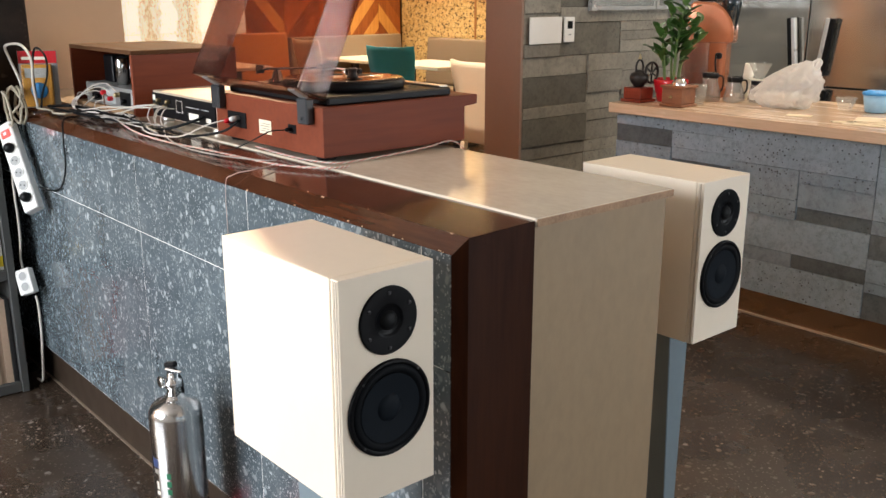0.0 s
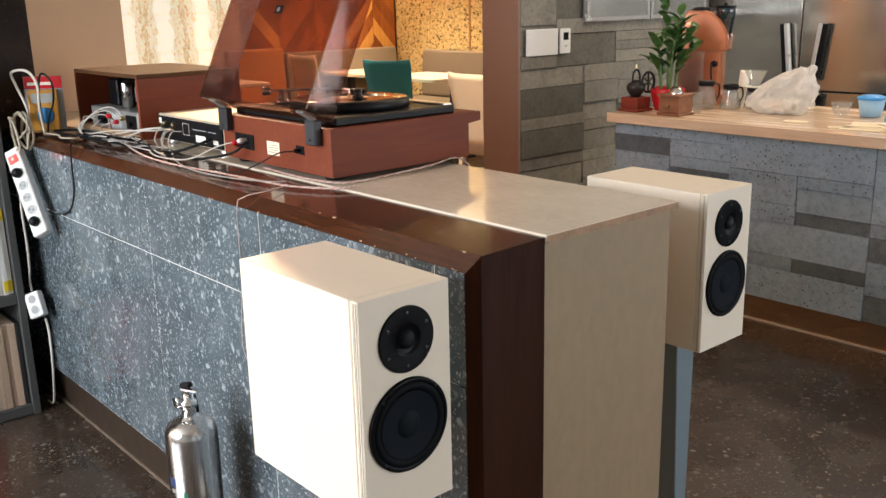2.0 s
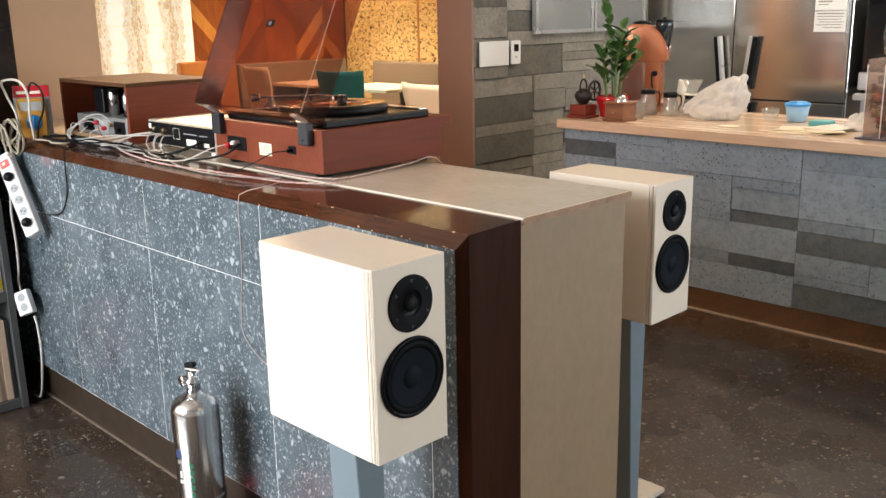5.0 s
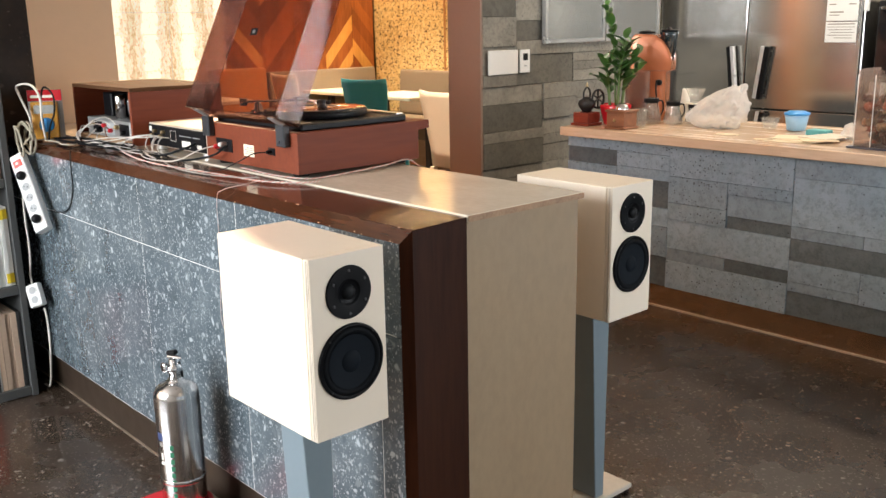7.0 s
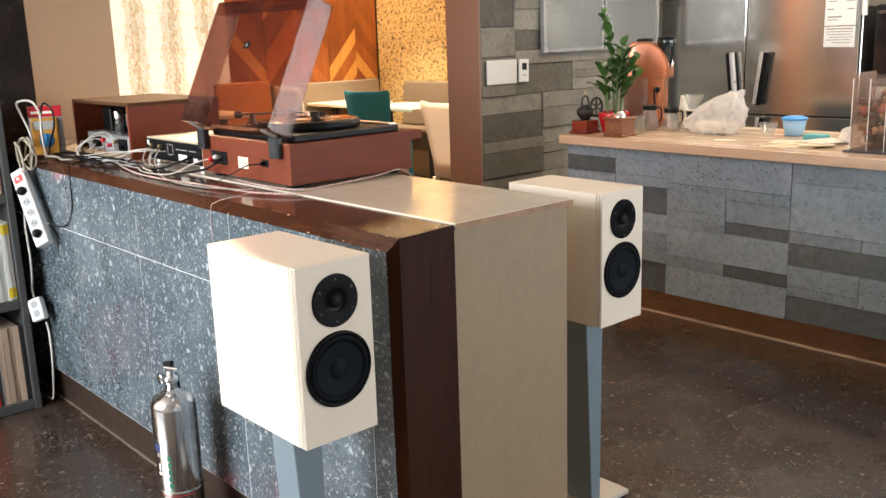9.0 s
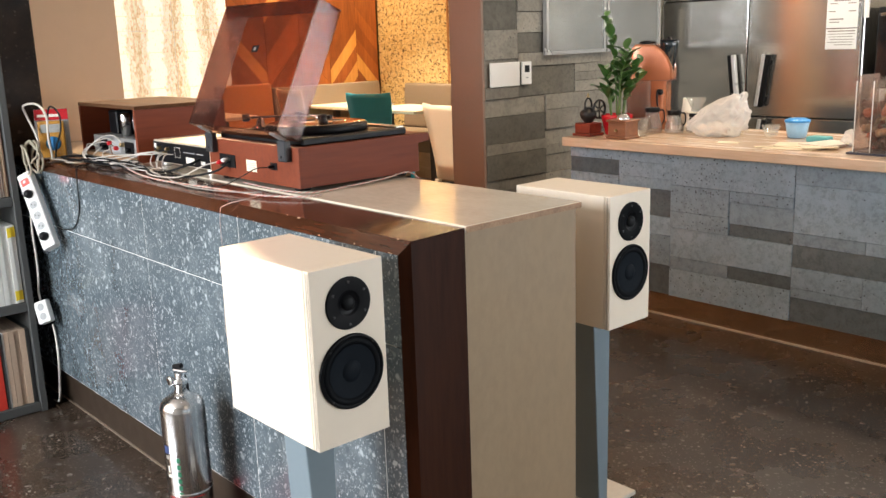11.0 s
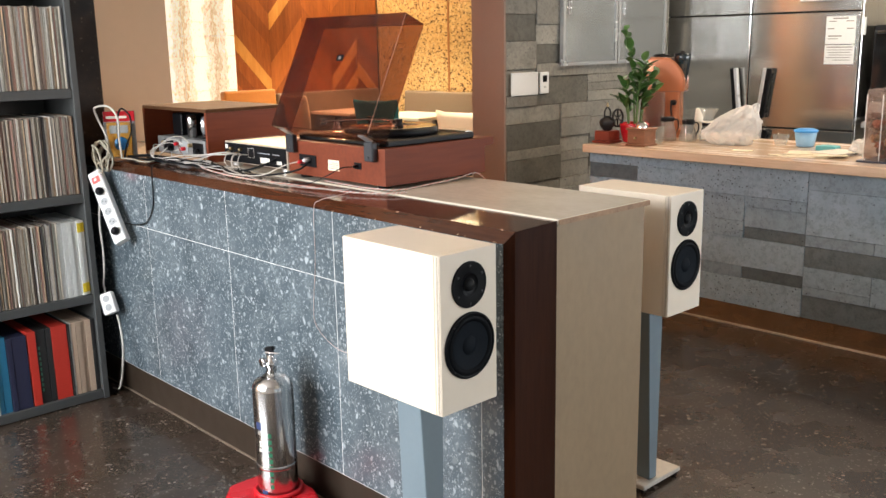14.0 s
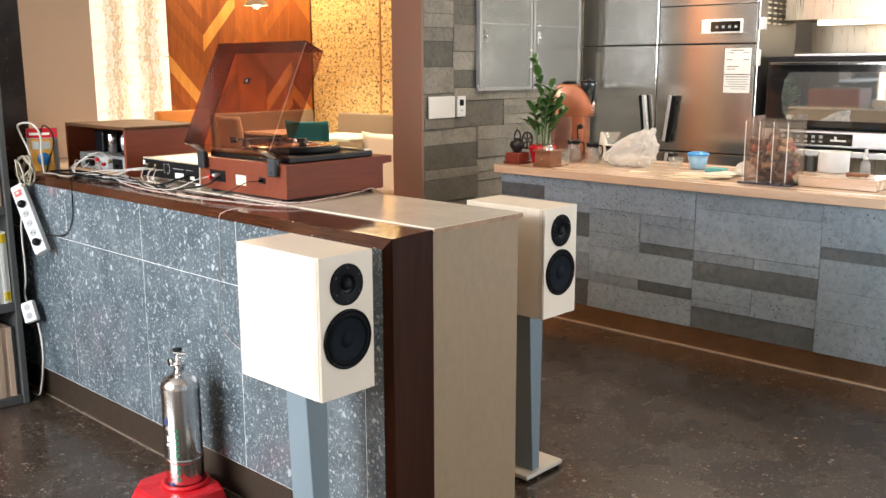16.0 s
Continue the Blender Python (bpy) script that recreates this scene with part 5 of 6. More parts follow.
part("display", box(-0.038, 0.034, -0.0175, -0.0162, 0.100, 0.132, 0.001), M["ink_light"], mb, "grey display")
part("clear_pack", box(-0.058, 0.058, -0.022, -0.0212, 0.002, 0.147), M["blister"], mm, "clear plastic blister").visible_shadow = False

# ---- things on the bar ----
BZ = 0.8765
pot = thing("pot_plant", "green zamioculcas plant in red glazed pot on bar", "plant", (3.815, 2.715, BZ))
part("pot", lathe([(0, 0), (0.056, 0), (0.064, 0.006), (0.082, 0.085), (0.084, 0.105), (0.080, 0.108), (0.076, 0.098), (0, 0.095)], 32), M["redglaze"], pot, "red glazed pot")
prand = random.Random(5)
STEMS = [((0.0, 0.0), (-0.034, 0.050, 0.53), 17), ((0.02, -0.02), (0.050, -0.075, 0.285), 12), ((0.01, -0.03), (0.062, -0.085, 0.21), 10), ((0.02, 0.0), (0.034, -0.045, 0.34), 12), ((0.0, -0.01), (0.0, -0.045, 0.36), 10), ((-0.02, 0.02), (-0.030, 0.045, 0.25), 8), ((-0.01, 0.03), (-0.040, 0.055, 0.15), 6), ((-0.01, -0.02), (-0.03, -0.05, 0.27), 9)]


def leaf(length, width):
    bm = bmesh.new()
    rows = []
    for k in range(6):
        t = k / 5
        w = width * math.sin(math.pi * min(1, t * 0.94 + 0.06)) ** 0.8 * (1 - 0.25 * t)
        rows.append([bm.verts.new((s * w / 2, t * length, 0.22 * abs(s) * w - 0.25 * length * t * t + 0.02 * length)) for s in (-1, 0, 1)])
    for a, b in zip(rows, rows[1:]):
        for i in range(2):
            bm.faces.new((a[i], a[i + 1], b[i + 1], b[i]))
    for f in bm.faces:
        f.smooth = True
    return bm


leaf_meshes = [mesh_of("leaf", leaf(l, w), M["leaf"]) for l, w in ((0.082, 0.043), (0.094, 0.048), (0.070, 0.038))]
for (bx, by), tip, n in STEMS:
    base = Vector((bx, by, 0.09))
    tipv = Vector((bx + tip[0], by + tip[1], 0.09 + tip[2]))
    mid = (base + tipv) / 2 + Vector((-tip[0] * 0.25, -tip[1] * 0.25, 0.03))
    st_ = part("stem", tube([base, mid, tipv], [0.0055, 0.005, 0.0045, 0.004, 0.003, 0.002], 6, 6), M["stem"], pot, "thick green stem")
    line = spline([base, mid, tipv], 20)
    for k in range(n):
        q = line[int(len(line) * (0.34 + 0.64 * k / (n - 1))) - 1]
        lf = new("leaf", leaf_meshes[prand.randrange(3)])
        lf.parent = st_
        a = (0 if k % 2 else math.pi) + prand.uniform(-0.5, 0.5) + bx * 30
        lf.matrix_local = Matrix.LocRotScale(q, Euler((radians(prand.uniform(28, 60)), prand.uniform(-0.3, 0.3), a + math.atan2(tip[1], tip[0]))), (1, 1, 1))

cm1 = thing("coffee_mill", "dark cast iron coffee mill on reddish wooden base", "coffee mill", (3.70, 2.815, BZ))
part("base", merge(box(-0.06, 0.06, -0.06, 0.06, 0.001, 0.014, 0.003), box(-0.05, 0.05, -0.05, 0.05, 0.0142, 0.068, 0.003)), M["redwood"], cm1, "reddish wooden box base")
part("hopper", moved(lathe([(0, 0), (0.022, 0), (0.026, 0.008), (0.040, 0.025), (0.046, 0.045), (0.040, 0.062), (0.024, 0.070), (0.020, 0.078), (0, 0.08)], 28), Matrix.Translation((0, 0, 0.0685))), M["iron"], cm1, "black iron hopper")
wheel = part("wheel_rim", moved(lathe([(0.044, -0.005), (0.052, -0.005), (0.053, 0.0), (0.052, 0.005), (0.044, 0.005), (0.044, -0.005)], 36, "-y"), Matrix.Translation((0.055, -0.03, 0.135))), M["iron"], cm1, "black flywheel")
for k in range(6):
    part("spoke", moved(box(-0.003, 0.003, -0.003, 0.003, 0.006, 0.045), Matrix.LocRotScale((0.055, -0.03, 0.135), Euler((0, k * math.pi / 3, 0)), None)), M["iron"], wheel)
part("arch", tube([(-0.022, 0, 0.10), (-0.026, 0, 0.17), (0, 0, 0.196), (0.026, 0, 0.17), (0.022, 0, 0.10)], 0.005, 8), M["iron"], cm1)
part("finial", moved(lathe([(0, 0), (0.006, 0), (0.008, 0.008), (0.004, 0.014), (0.006, 0.020), (0, 0.026)], 14), Matrix.Translation((0, 0, 0.198))), M["brass"], cm1)
cm2 = thing("coffee_mill", "brown wooden box coffee mill with metal dome on bar", "coffee mill", (3.685, 2.575, BZ))
part("box", merge(box(-0.062, 0.062, -0.062, 0.062, 0.001, 0.012, 0.003), box(-0.054, 0.054, -0.054, 0.054, 0.0122, 0.085, 0.003), box(-0.062, 0.062, -0.062, 0.062, 0.0852, 0.096, 0.003)), M["brownwood"], cm2, "brown wooden box")
part("drawer_knob", moved(lathe([(0, 0), (0.004, 0), (0.008, 0.006), (0.006, 0.012), (0, 0.013)], 14, "-x"), Matrix.Translation((-0.0545, 0, 0.045))), M["brass"], cm2)
part("dome", moved(lathe([(0.034, 0), (0.033, 0.012), (0.026, 0.024), (0.012, 0.032), (0, 0.034)], 28), Matrix.Translation((0, 0, 0.0965))), M["inox"], cm2, "metal dome lid")

gr = thing("coffee_machine", "copper coloured coffee grinder with dark bean hopper", "coffee grinder", Matrix.LocRotScale((4.16, 2.735, BZ), Euler((0, 0, radians(22))), None))
gp = [(0.105, 0.001), (-0.110, 0.001), (-0.110, 0.045), (-0.085, 0.055), (-0.085, 0.262), (-0.112, 0.268), (-0.113, 0.335), (-0.095, 0.385), (-0.065, 0.425), (-0.02, 0.457), (0.090, 0.462), (0.105, 0.44), (0.118, 0.30)]
part("body", prism(gp, -0.07, 0.07, "x", 0.012), M["copper"], gr, "glossy copper painted body")
part("waist_seam", box(-0.0712, 0.0712, -0.1132, 0.1165, 0.2655, 0.2685), M["sweet_brown"], gr)
hp_ = part("hopper", moved(lathe([(0, 0), (0.026, 0), (0.047, 0.130), (0.050, 0.150), (0.046, 0.156), (0, 0.156)], 32), Matrix.Translation((-0.02, -0.088, 0.318))), M["smokedark"], gr, "dark smoked bean hopper")
part("hopper_lid", moved(lathe([(0, 0), (0.050, 0), (0.050, 0.006), (0.014, 0.009), (0.012, 0.02), (0, 0.022)], 28), Matrix.Translation((-0.02, -0.088, 0.4745))), M["black"], hp_)
part("lid", moved(lathe([(0, 0), (0.045, 0), (0.047, 0.008), (0.03, 0.016), (0, 0.018)], 24), Matrix.Translation((0, 0.035, 0.462))), M["black"], gr, "black top cap")
part("dial", moved(lathe([(0, 0), (0.016, 0), (0.015, 0.012), (0.006, 0.02), (0, 0.02)], 20, "-x"), Matrix.Translation((-0.0705, -0.055, 0.205))), M["black"], gr, "black control dial")
part("lever", tube([(-0.072, -0.045, 0.215), (-0.095, -0.045, 0.21), (-0.10, -0.045, 0.17), (-0.10, -0.05, 0.13)], 0.005, 8), M["black"], gr)
part("spout", box(-0.10, -0.0705, -0.01, 0.03, 0.10, 0.15, 0.008, 2), M["chrome"], gr, "chrome spout")
pk = thing("acrylic_container", "pinkish clear acrylic container beside the coffee grinder", "container", Matrix.LocRotScale((4.015, 2.725, BZ), Euler((0, 0, radians(22))), None))
part("wall", box(-0.03, -0.027, -0.058, 0.058, 0.004, 0.268), M["clearpink"], pk)
part("wall", box(0.027, 0.03, -0.058, 0.058, 0.004, 0.268), M["clearpink"], pk)
part("side", box(-0.0268, 0.0268, -0.058, -0.055, 0.004, 0.268), M["clearpink"], pk)
part("side", box(-0.0268, 0.0268, 0.055, 0.058, 0.004, 0.268), M["clearpink"], pk)
part("base", box(-0.03, 0.03, -0.058, 0.058, 0.0, 0.0038), M["clearpink"], pk)
fl = thing("paper_filters", "rolled stack of white paper coffee filters", "filter", Matrix.LocRotScale((4.16, 2.535, BZ + 0.003), Euler((radians(9), 0, 0)), None))
part("roll", lathe([(0, 0.001), (0.020, 0.001), (0.026, 0.17), (0.024, 0.171), (0.018, 0.01), (0, 0.009)], 24), M["paper"], fl)
cg = thing("drinking_glass", "small clear drinking glass behind the coffee mill", "glass", (3.80, 2.545, BZ))
part("tumbler", lathe([(0, 0.001), (0.026, 0.001), (0.036, 0.095), (0.034, 0.095), (0.024, 0.006), (0, 0.005)], 28), M["clear"], cg)


def carafe(at, h, r, label):
    c = thing("coffee_carafe", label, "carafe", at, "glass carafes on the bar")
    part("jug", lathe([(0.0, 0.001), (r * 0.9, 0.001), (r, 0.006), (r * 0.98, h * 0.25), (r * 0.62, h * 0.82), (r * 0.66, h), (r * 0.63, h), (r * 0.59, h * 0.82), (r * 0.94, h * 0.26), (r * 0.95, 0.010), (0, 0.006)], 32), M["clear"], c, "clear glass jug")
    part("collar", moved(lathe([(r * 0.63, 0), (r * 0.72, 0), (r * 0.74, 0.022), (r * 0.66, 0.024), (r * 0.63, 0)], 28), Matrix.Translation((0, 0, h * 0.82))), M["black"], c, "black collar")
    part("handle", tube([(r * 0.66, -r * 0.25, h * 0.88), (r * 1.25, -r * 0.45, h * 0.84), (r * 1.35, -r * 0.48, h * 0.5), (r * 0.97, -r * 0.36, h * 0.25)], 0.004, 8), M["black"], c)
    return c


carafe((3.97, 2.60, BZ), 0.135, 0.052, "clear glass coffee carafe with black collar")
carafe((4.03, 2.505, BZ), 0.115, 0.050, "small clear glass carafe with black collar")
dc = carafe((4.11, 2.425, BZ), 0.10, 0.050, "clear glass carafe topped with glass dripper")
dr = thing("coffee_dripper", "clear glass cone dripper on a carafe", "dripper", (4.11, 2.425, BZ + 0.1015))
part("cone", lathe([(0.018, 0.0), (0.020, 0.010), (0.052, 0.078), (0.055, 0.080), (0.050, 0.078), (0.017, 0.010), (0.015, 0.0), (0.018, 0.0)], 32), M["clear"], dr, "clear conical glass")
part("ring", lathe([(0.022, 0.001), (0.046, 0.001), (0.048, 0.004), (0.046, 0.007), (0.022, 0.007), (0.022, 0.001)], 28), M["paper"], dr)

# crumpled clear bag
bgm = bmesh.new()
bmesh.ops.create_icosphere(bgm, subdivisions=5, radius=1.0)
for v in bgm.verts:
    p = v.co.copy()
    n = noise.noise(p * 2.6) * 0.26 + 0.22 * (0.35 - abs(noise.noise(p * 4.2))) + 0.12 * (0.3 - abs(noise.noise(p * 9.0)))
    p *= 1 + n
    p.y *= 0.145
    p.x *= 0.11
    p.z *= 0.125 if p.z > 0 else 0.095
    lift = max(0.0, p.z)
    p.y = p.y * (1 - 3.2 * lift) - lift * 0.75
    v.co = Vector((p.x, p.y, max(p.z, -0.07) + 0.071))
for f in bgm.faces:
    f.smooth = True
bag = thing("plastic_bag", "crumpled translucent plastic bag holding a white box", "plastic bag", (4.02, 2.24, BZ))
part("film", bgm, M["bagfilm"], bag, "thin wrinkled translucent film")
part("contents", moved(box(-0.05, 0.05, -0.09, 0.09, 0.006, 0.06, 0.012, 2), Matrix.Identity(4)), M["paper"], bag, "pale box inside")
part("handle_loop", merge(tube([(0, -0.10, 0.125), (0, -0.135, 0.175), (0.005, -0.15, 0.21), (0.01, -0.125, 0.205), (0.0, -0.10, 0.16)], 0.012, 8), tube([(0.01, -0.07, 0.12), (0.02, -0.11, 0.165), (0.02, -0.14, 0.18)], 0.014, 8)), M["bagfilm"], bag, "twisted bag handle")

cup = thing("plastic_tub", "translucent tub with blue lid standing on bar", "tub", (4.14, 1.875, BZ))
part("tub", lathe([(0, 0.001), (0.040, 0.001), (0.044, 0.004), (0.056, 0.075), (0.053, 0.076), (0.041, 0.008), (0, 0.006)], 32), M["tubblue"], cup, "pale blue tub")
part("lid", moved(lathe([(0, 0), (0.060, 0), (0.061, 0.008), (0.056, 0.012), (0.044, 0.013), (0.042, 0.018), (0, 0.019)], 32), Matrix.Translation((0, 0, 0.0765))), M["lidblue"], cup, "bright blue lid")
gl = thing("glass_bowl", "small clear glass bowl on the bar", "bowl", (4.10, 1.99, BZ))
part("bowl", lathe([(0, 0.001), (0.024, 0.001), (0.03, 0.006), (0.045, 0.06), (0.042, 0.06), (0.027, 0.009), (0, 0.006)], 28), M["clear"], gl)
prr = random.Random(9)
for k, (x, y, w, h, a) in enumerate(((3.76, 1.70, 0.21, 0.15, 12), (3.80, 1.66, 0.21, 0.15, -6), (3.84, 1.70, 0.21, 0.15, 20), (3.78, 1.58, 0.15, 0.10, 35), (3.90, 1.60, 0.15, 0.21, -14), (3.74, 1.80, 0.12, 0.05, 40), (3.78, 2.03, 0.10, 0.06, 15))):
    single("paper_sheet", moved(box(-h / 2, h / 2, -w / 2, w / 2, 0, 0.0028), Matrix.LocRotScale((x, y, BZ + 0.0002 + (0.003 * k if k < 5 else 0.0)), Euler((0, 0, radians(a))), None)), M["papercream" if k != 4 else "paper"], "pale paper sheet lying on the wooden bar", "paper", "loose papers on the bar")
bt = thing("bottle", "clear glass bottle on the bar", "bottle", (4.14, 1.49, BZ))
part("glass", lathe([(0, 0.001), (0.028, 0.001), (0.031, 0.005), (0.031, 0.075), (0.012, 0.115), (0.011, 0.145), (0.009, 0.145), (0.009, 0.113), (0.028, 0.073), (0.028, 0.008), (0, 0.006)], 28), M["clear"], bt)
part("cap", moved(lathe([(0, 0), (0.0125, 0), (0.0125, 0.014), (0, 0.015)], 18), Matrix.Translation((0, 0, 0.1455))), M["plastic_white"], bt)
sp_ = thing("sponge_pad", "small teal cloth lying on the bar", "cloth", (4.02, 1.70, BZ))
part("pad", box(-0.035, 0.035, -0.05, 0.05, 0.001, 0.028, 0.008, 2), M["tealcloth"], sp_)

wrap = bmesh.new()
bmesh.ops.create_icosphere(wrap, subdivisions=4, radius=1.0)
for v in wrap.verts:
    p = v.co * (1 + 0.35 * noise.noise(v.co * 2.3) + 0.3 * (0.3 - abs(noise.noise(v.co * 6.0))))
    v.co = Vector((p.x * 0.05, p.y * 0.065, max(p.z * 0.045, -0.03) + 0.0305))
for f in wrap.faces:
    f.smooth = True
single("plastic_wrap", moved(wrap, Matrix.Translation((3.98, 1.50, BZ))), M["bagfilm"], "crumpled clear plastic wrap lying on the bar", "plastic wrap")
ac = thing("acrylic_dispenser", "clear acrylic dispenser with three compartments of wrapped sweets", "dispenser", (3.79, 1.29, BZ))
part("tray", box(-0.10, 0.13, -0.13, 0.13, 0.0, 0.008, 0.001), M["traydark"], ac, "dark base tray")
for k in range(4):
    y = -0.105 + 0.07 * k
    part("partition", box(-0.085, 0.115, y - 0.002, y + 0.002, 0.0085, 0.325 if k == 3 else 0.30), M["clearpink" if k == 3 else "acrylic"], ac, "clear acrylic partition")
# pale strips painted in as glare down the partition fronts
for k in range(4):
    part("partition_edge", box(-0.0925, -0.0892, -0.1065 + 0.07 * k, -0.1035 + 0.07 * k, 0.0085, 0.302), M["notice"], ac, "pale strip standing in for glare on the acrylic")
part("front_pane", box(-0.089, -0.0855, -0.107, 0.107, 0.0085, 0.30), M["acrylic"], ac, "clear acrylic pane")
part("rear_pane", box(0.1155, 0.119, -0.107, 0.107, 0.0085, 0.31), M["acrylic"], ac)
sr = random.Random(3)
sweet_mesh = [mesh_of("sweet", moved(lathe([(0, -0.028), (0.014, -0.022), (0.006, -0.016), (0.013, -0.006), (0.013, 0.006), (0.006, 0.016), (0.014, 0.022), (0, 0.028)], 8), Matrix.Rotation(radians(90), 4, "X")), m_) for m_ in (M["sweet_red"], M["sweet_gold"], M["sweet_brown"])]
for k in range(3):
    for i in range(15 + 3 * (k % 2)):
        s = new("sweet", sweet_mesh[sr.choice((0, 0, 1, 2, 2)) if k != 1 else sr.choice((1, 1, 2, 0))])
        s.parent = ac
        s.matrix_local = Matrix.LocRotScale((-0.055 + 0.13 * sr.random(), -0.07 + 0.07 * k + sr.uniform(-0.010, 0.010), 0.03 + 0.0125 * i), Euler((sr.uniform(-1, 1), sr.uniform(-1, 1), sr.uniform(0, 3))), (1.35, 1.2, 1.35))
bd = thing("wooden_board", "thick pale wooden chopping board on the bar", "board", (3.86, 0.98, BZ))
part("board", box(-0.09, 0.16, -0.19, 0.17, 0.001, 0.052, 0.003), M["bartop"], bd)
rl = thing("paper_roll", "white paper cup stack standing on wooden board", "paper roll", (4.0, 1.075, BZ + 0.0525))
part("roll", lathe([(0.02, 0.001), (0.070, 0.001), (0.072, 0.004), (0.072, 0.098), (0.070, 0.101), (0.02, 0.101), (0.02, 0.001)], 40), M["plastic_white"], rl)
sb = thing("pump_bottle", "clear pump bottle with white top on wooden board", "bottle", (3.97, 0.915, BZ + 0.0525))
part("bottle", lathe([(0, 0.001), (0.020, 0.001), (0.022, 0.004), (0.022, 0.058), (0.010, 0.072), (0.008, 0.072), (0.019, 0.056), (0.019, 0.006), (0, 0.005)], 24), M["clear"], sb)
part("pump", moved(lathe([(0, 0), (0.011, 0), (0.011, 0.015), (0.005, 0.018), (0.005, 0.030), (0.009, 0.032), (0.006, 0.05), (0, 0.052)], 16), Matrix.Translation((0, 0, 0.0725))), M["plastic_white"], sb)
tk = thing("tamper", "small dark wood handled tool on board", "tool", Matrix.LocRotScale((3.83, 0.90, BZ + 0.066), Euler((radians(90), 0, radians(20))), None))
part("handle", lathe([(0, -0.05), (0.012, -0.046), (0.008, -0.02), (0.011, 0.0), (0.006, 0.03), (0.013, 0.04), (0, 0.05)], 16), M["brownwood"], tk)

# ---- kitchen: refrigerator ----
FRM = Matrix.Translation((5.464, 2.190, 0)) @ Matrix.Rotation(radians(3), 4, "Z")
fr = thing("refrigerator", "large stainless steel kitchen refrigerator with black handles", "refrigerator", FRM)
FW, FD = 1.365, 0.72
part("gasket", box(0.0285, 0.0335, 0.004, FW - 0.004, 0.085, 2.04), M["rubber"], fr, "dark door gasket")
part("body", box(0.034, FD, 0, FW, 0.08, 2.05, 0.004), M["steel"], fr, "stainless steel body")
for x, y in ((0.1, 0.08), (0.1, FW - 0.08), (FD - 0.08, 0.08), (FD - 0.08, FW - 0.08)):
    part("foot", moved(lathe([(0, 0), (0.025, 0), (0.02, 0.02), (0.02, 0.0795), (0, 0.0795)], 14), Matrix.Translation((x, y, 0))), M["black"], fr)
for j, (y0, y1) in enumerate(((0.0, 0.7245), (0.7255, FW))):
    for z0, z1 in ((0.09, 0.830), (0.838, 1.585), (1.593, 1.85 if j == 0 else 2.04)):
        d = part("door", box(0.0, 0.028, y0 + 0.003, y1 - 0.003, z0 + 0.001, z1 + 0.002, 0.005, 2), M["steel"], fr, "brushed steel door")
hp = [(-0.048, -0.02), (-0.036, 0.012), (-0.022, 0.022), (-0.014, 0.012), (-0.03, -0.02)]
for side, y, lean in ((1, 0.800, -7), (-1, 0.585, 7)):
    for z0, z1 in ((0.90, 1.235), (0.66, 0.822)):
        hm = Matrix.LocRotScale((0, y, (z0 + z1) / 2), Euler((radians(lean), 0, 0)), None)
        L = (z1 - z0) / 2
        h = part("handle", moved(box(-0.055, -0.022, -0.020, 0.020, -L, L, 0.008, 2), hm), M["black"], fr, "black curved door handle")
        part("handle_inlay", moved(box(-0.058, -0.028, -0.0205 * side - 0.013, -0.0205 * side + 0.013, -L * 0.98, L * 0.99, 0.005, 2), hm), M["silverplastic"], h, "silver inlay")
        part("handle_mount", moved(box(-0.0225, 0.0, -0.015, 0.015, -L * 0.8, -L * 0.6), hm), M["black"], h)
        part("handle_mount", moved(box(-0.0225, 0.0, -0.015, 0.015, L * 0.6, L * 0.8), hm), M["black"], h)
part("crown_panel", box(0.002, 0.033, 0.003, 0.719, 1.856, 2.045, 0.003), M["steel"], fr)
dp = part("display", box(-0.012, -0.0005, 0.10, 0.395, 1.660, 1.755, 0.004), M["plastic_white"], fr, "pale control display")
part("display_glass", box(-0.0135, -0.0122, 0.115, 0.325, 1.672, 1.740, 0.001), M["gloss_black"], dp, "black display glass")
for k in range(4):
    part("display_mark", box(-0.0142, -0.0136, 0.135 + 0.045 * k, 0.155 + 0.045 * k, 1.695, 1.712), M["ink_light"], dp)
nt_ = thing("notice_sheet", "printed white notice sheets taped to refrigerator door", "notice", FRM @ Matrix.Translation((-0.0015, -0.006, 1.26)) @ Matrix.Diagonal((1, 1.2, 1.33, 1)))
part("sheet", box(-0.001, 0.0, 0.03, 0.185, 0.095, 0.225), M["notice"], nt_)
part("sheet", box(-0.001, 0.0, 0.03, 0.185, 0.0, 0.09), M["notice"], nt_)
for z, y0, y1, hgt in ((0.212, 0.07, 0.15, 0.006), (0.200, 0.04, 0.08, 0.004), (0.200, 0.13, 0.17, 0.004), (0.165, 0.04, 0.075, 0.005), (0.165, 0.14, 0.175, 0.005), (0.13, 0.10, 0.17, 0.006), (0.118, 0.12, 0.17, 0.004), (0.078, 0.04, 0.175, 0.005), (0.066, 0.04, 0.175, 0.003), (0.054, 0.05, 0.17, 0.003), (0.042, 0.04, 0.16, 0.003), (0.03, 0.05, 0.175, 0.003), (0.018, 0.05, 0.14, 0.003)):
    part("print_line", box(-0.0018, -0.0011, y0, y1, z, z + hgt), M["ink"], nt_)
for z in range(6):
    for k in range(4):
        part("vent_slot", box(0.16 + 0.10 * k, 0.225 + 0.10 * k, -0.0012, -0.0002, 1.72 + 0.035 * z, 1.732 + 0.035 * z), M["ventlight"], fr, "pale ventilation slot")
part("side_switch", box(0.02, 0.09, -0.03, -0.0005, 1.68, 1.76, 0.004), M["plastic_white"], fr, "white side switch")
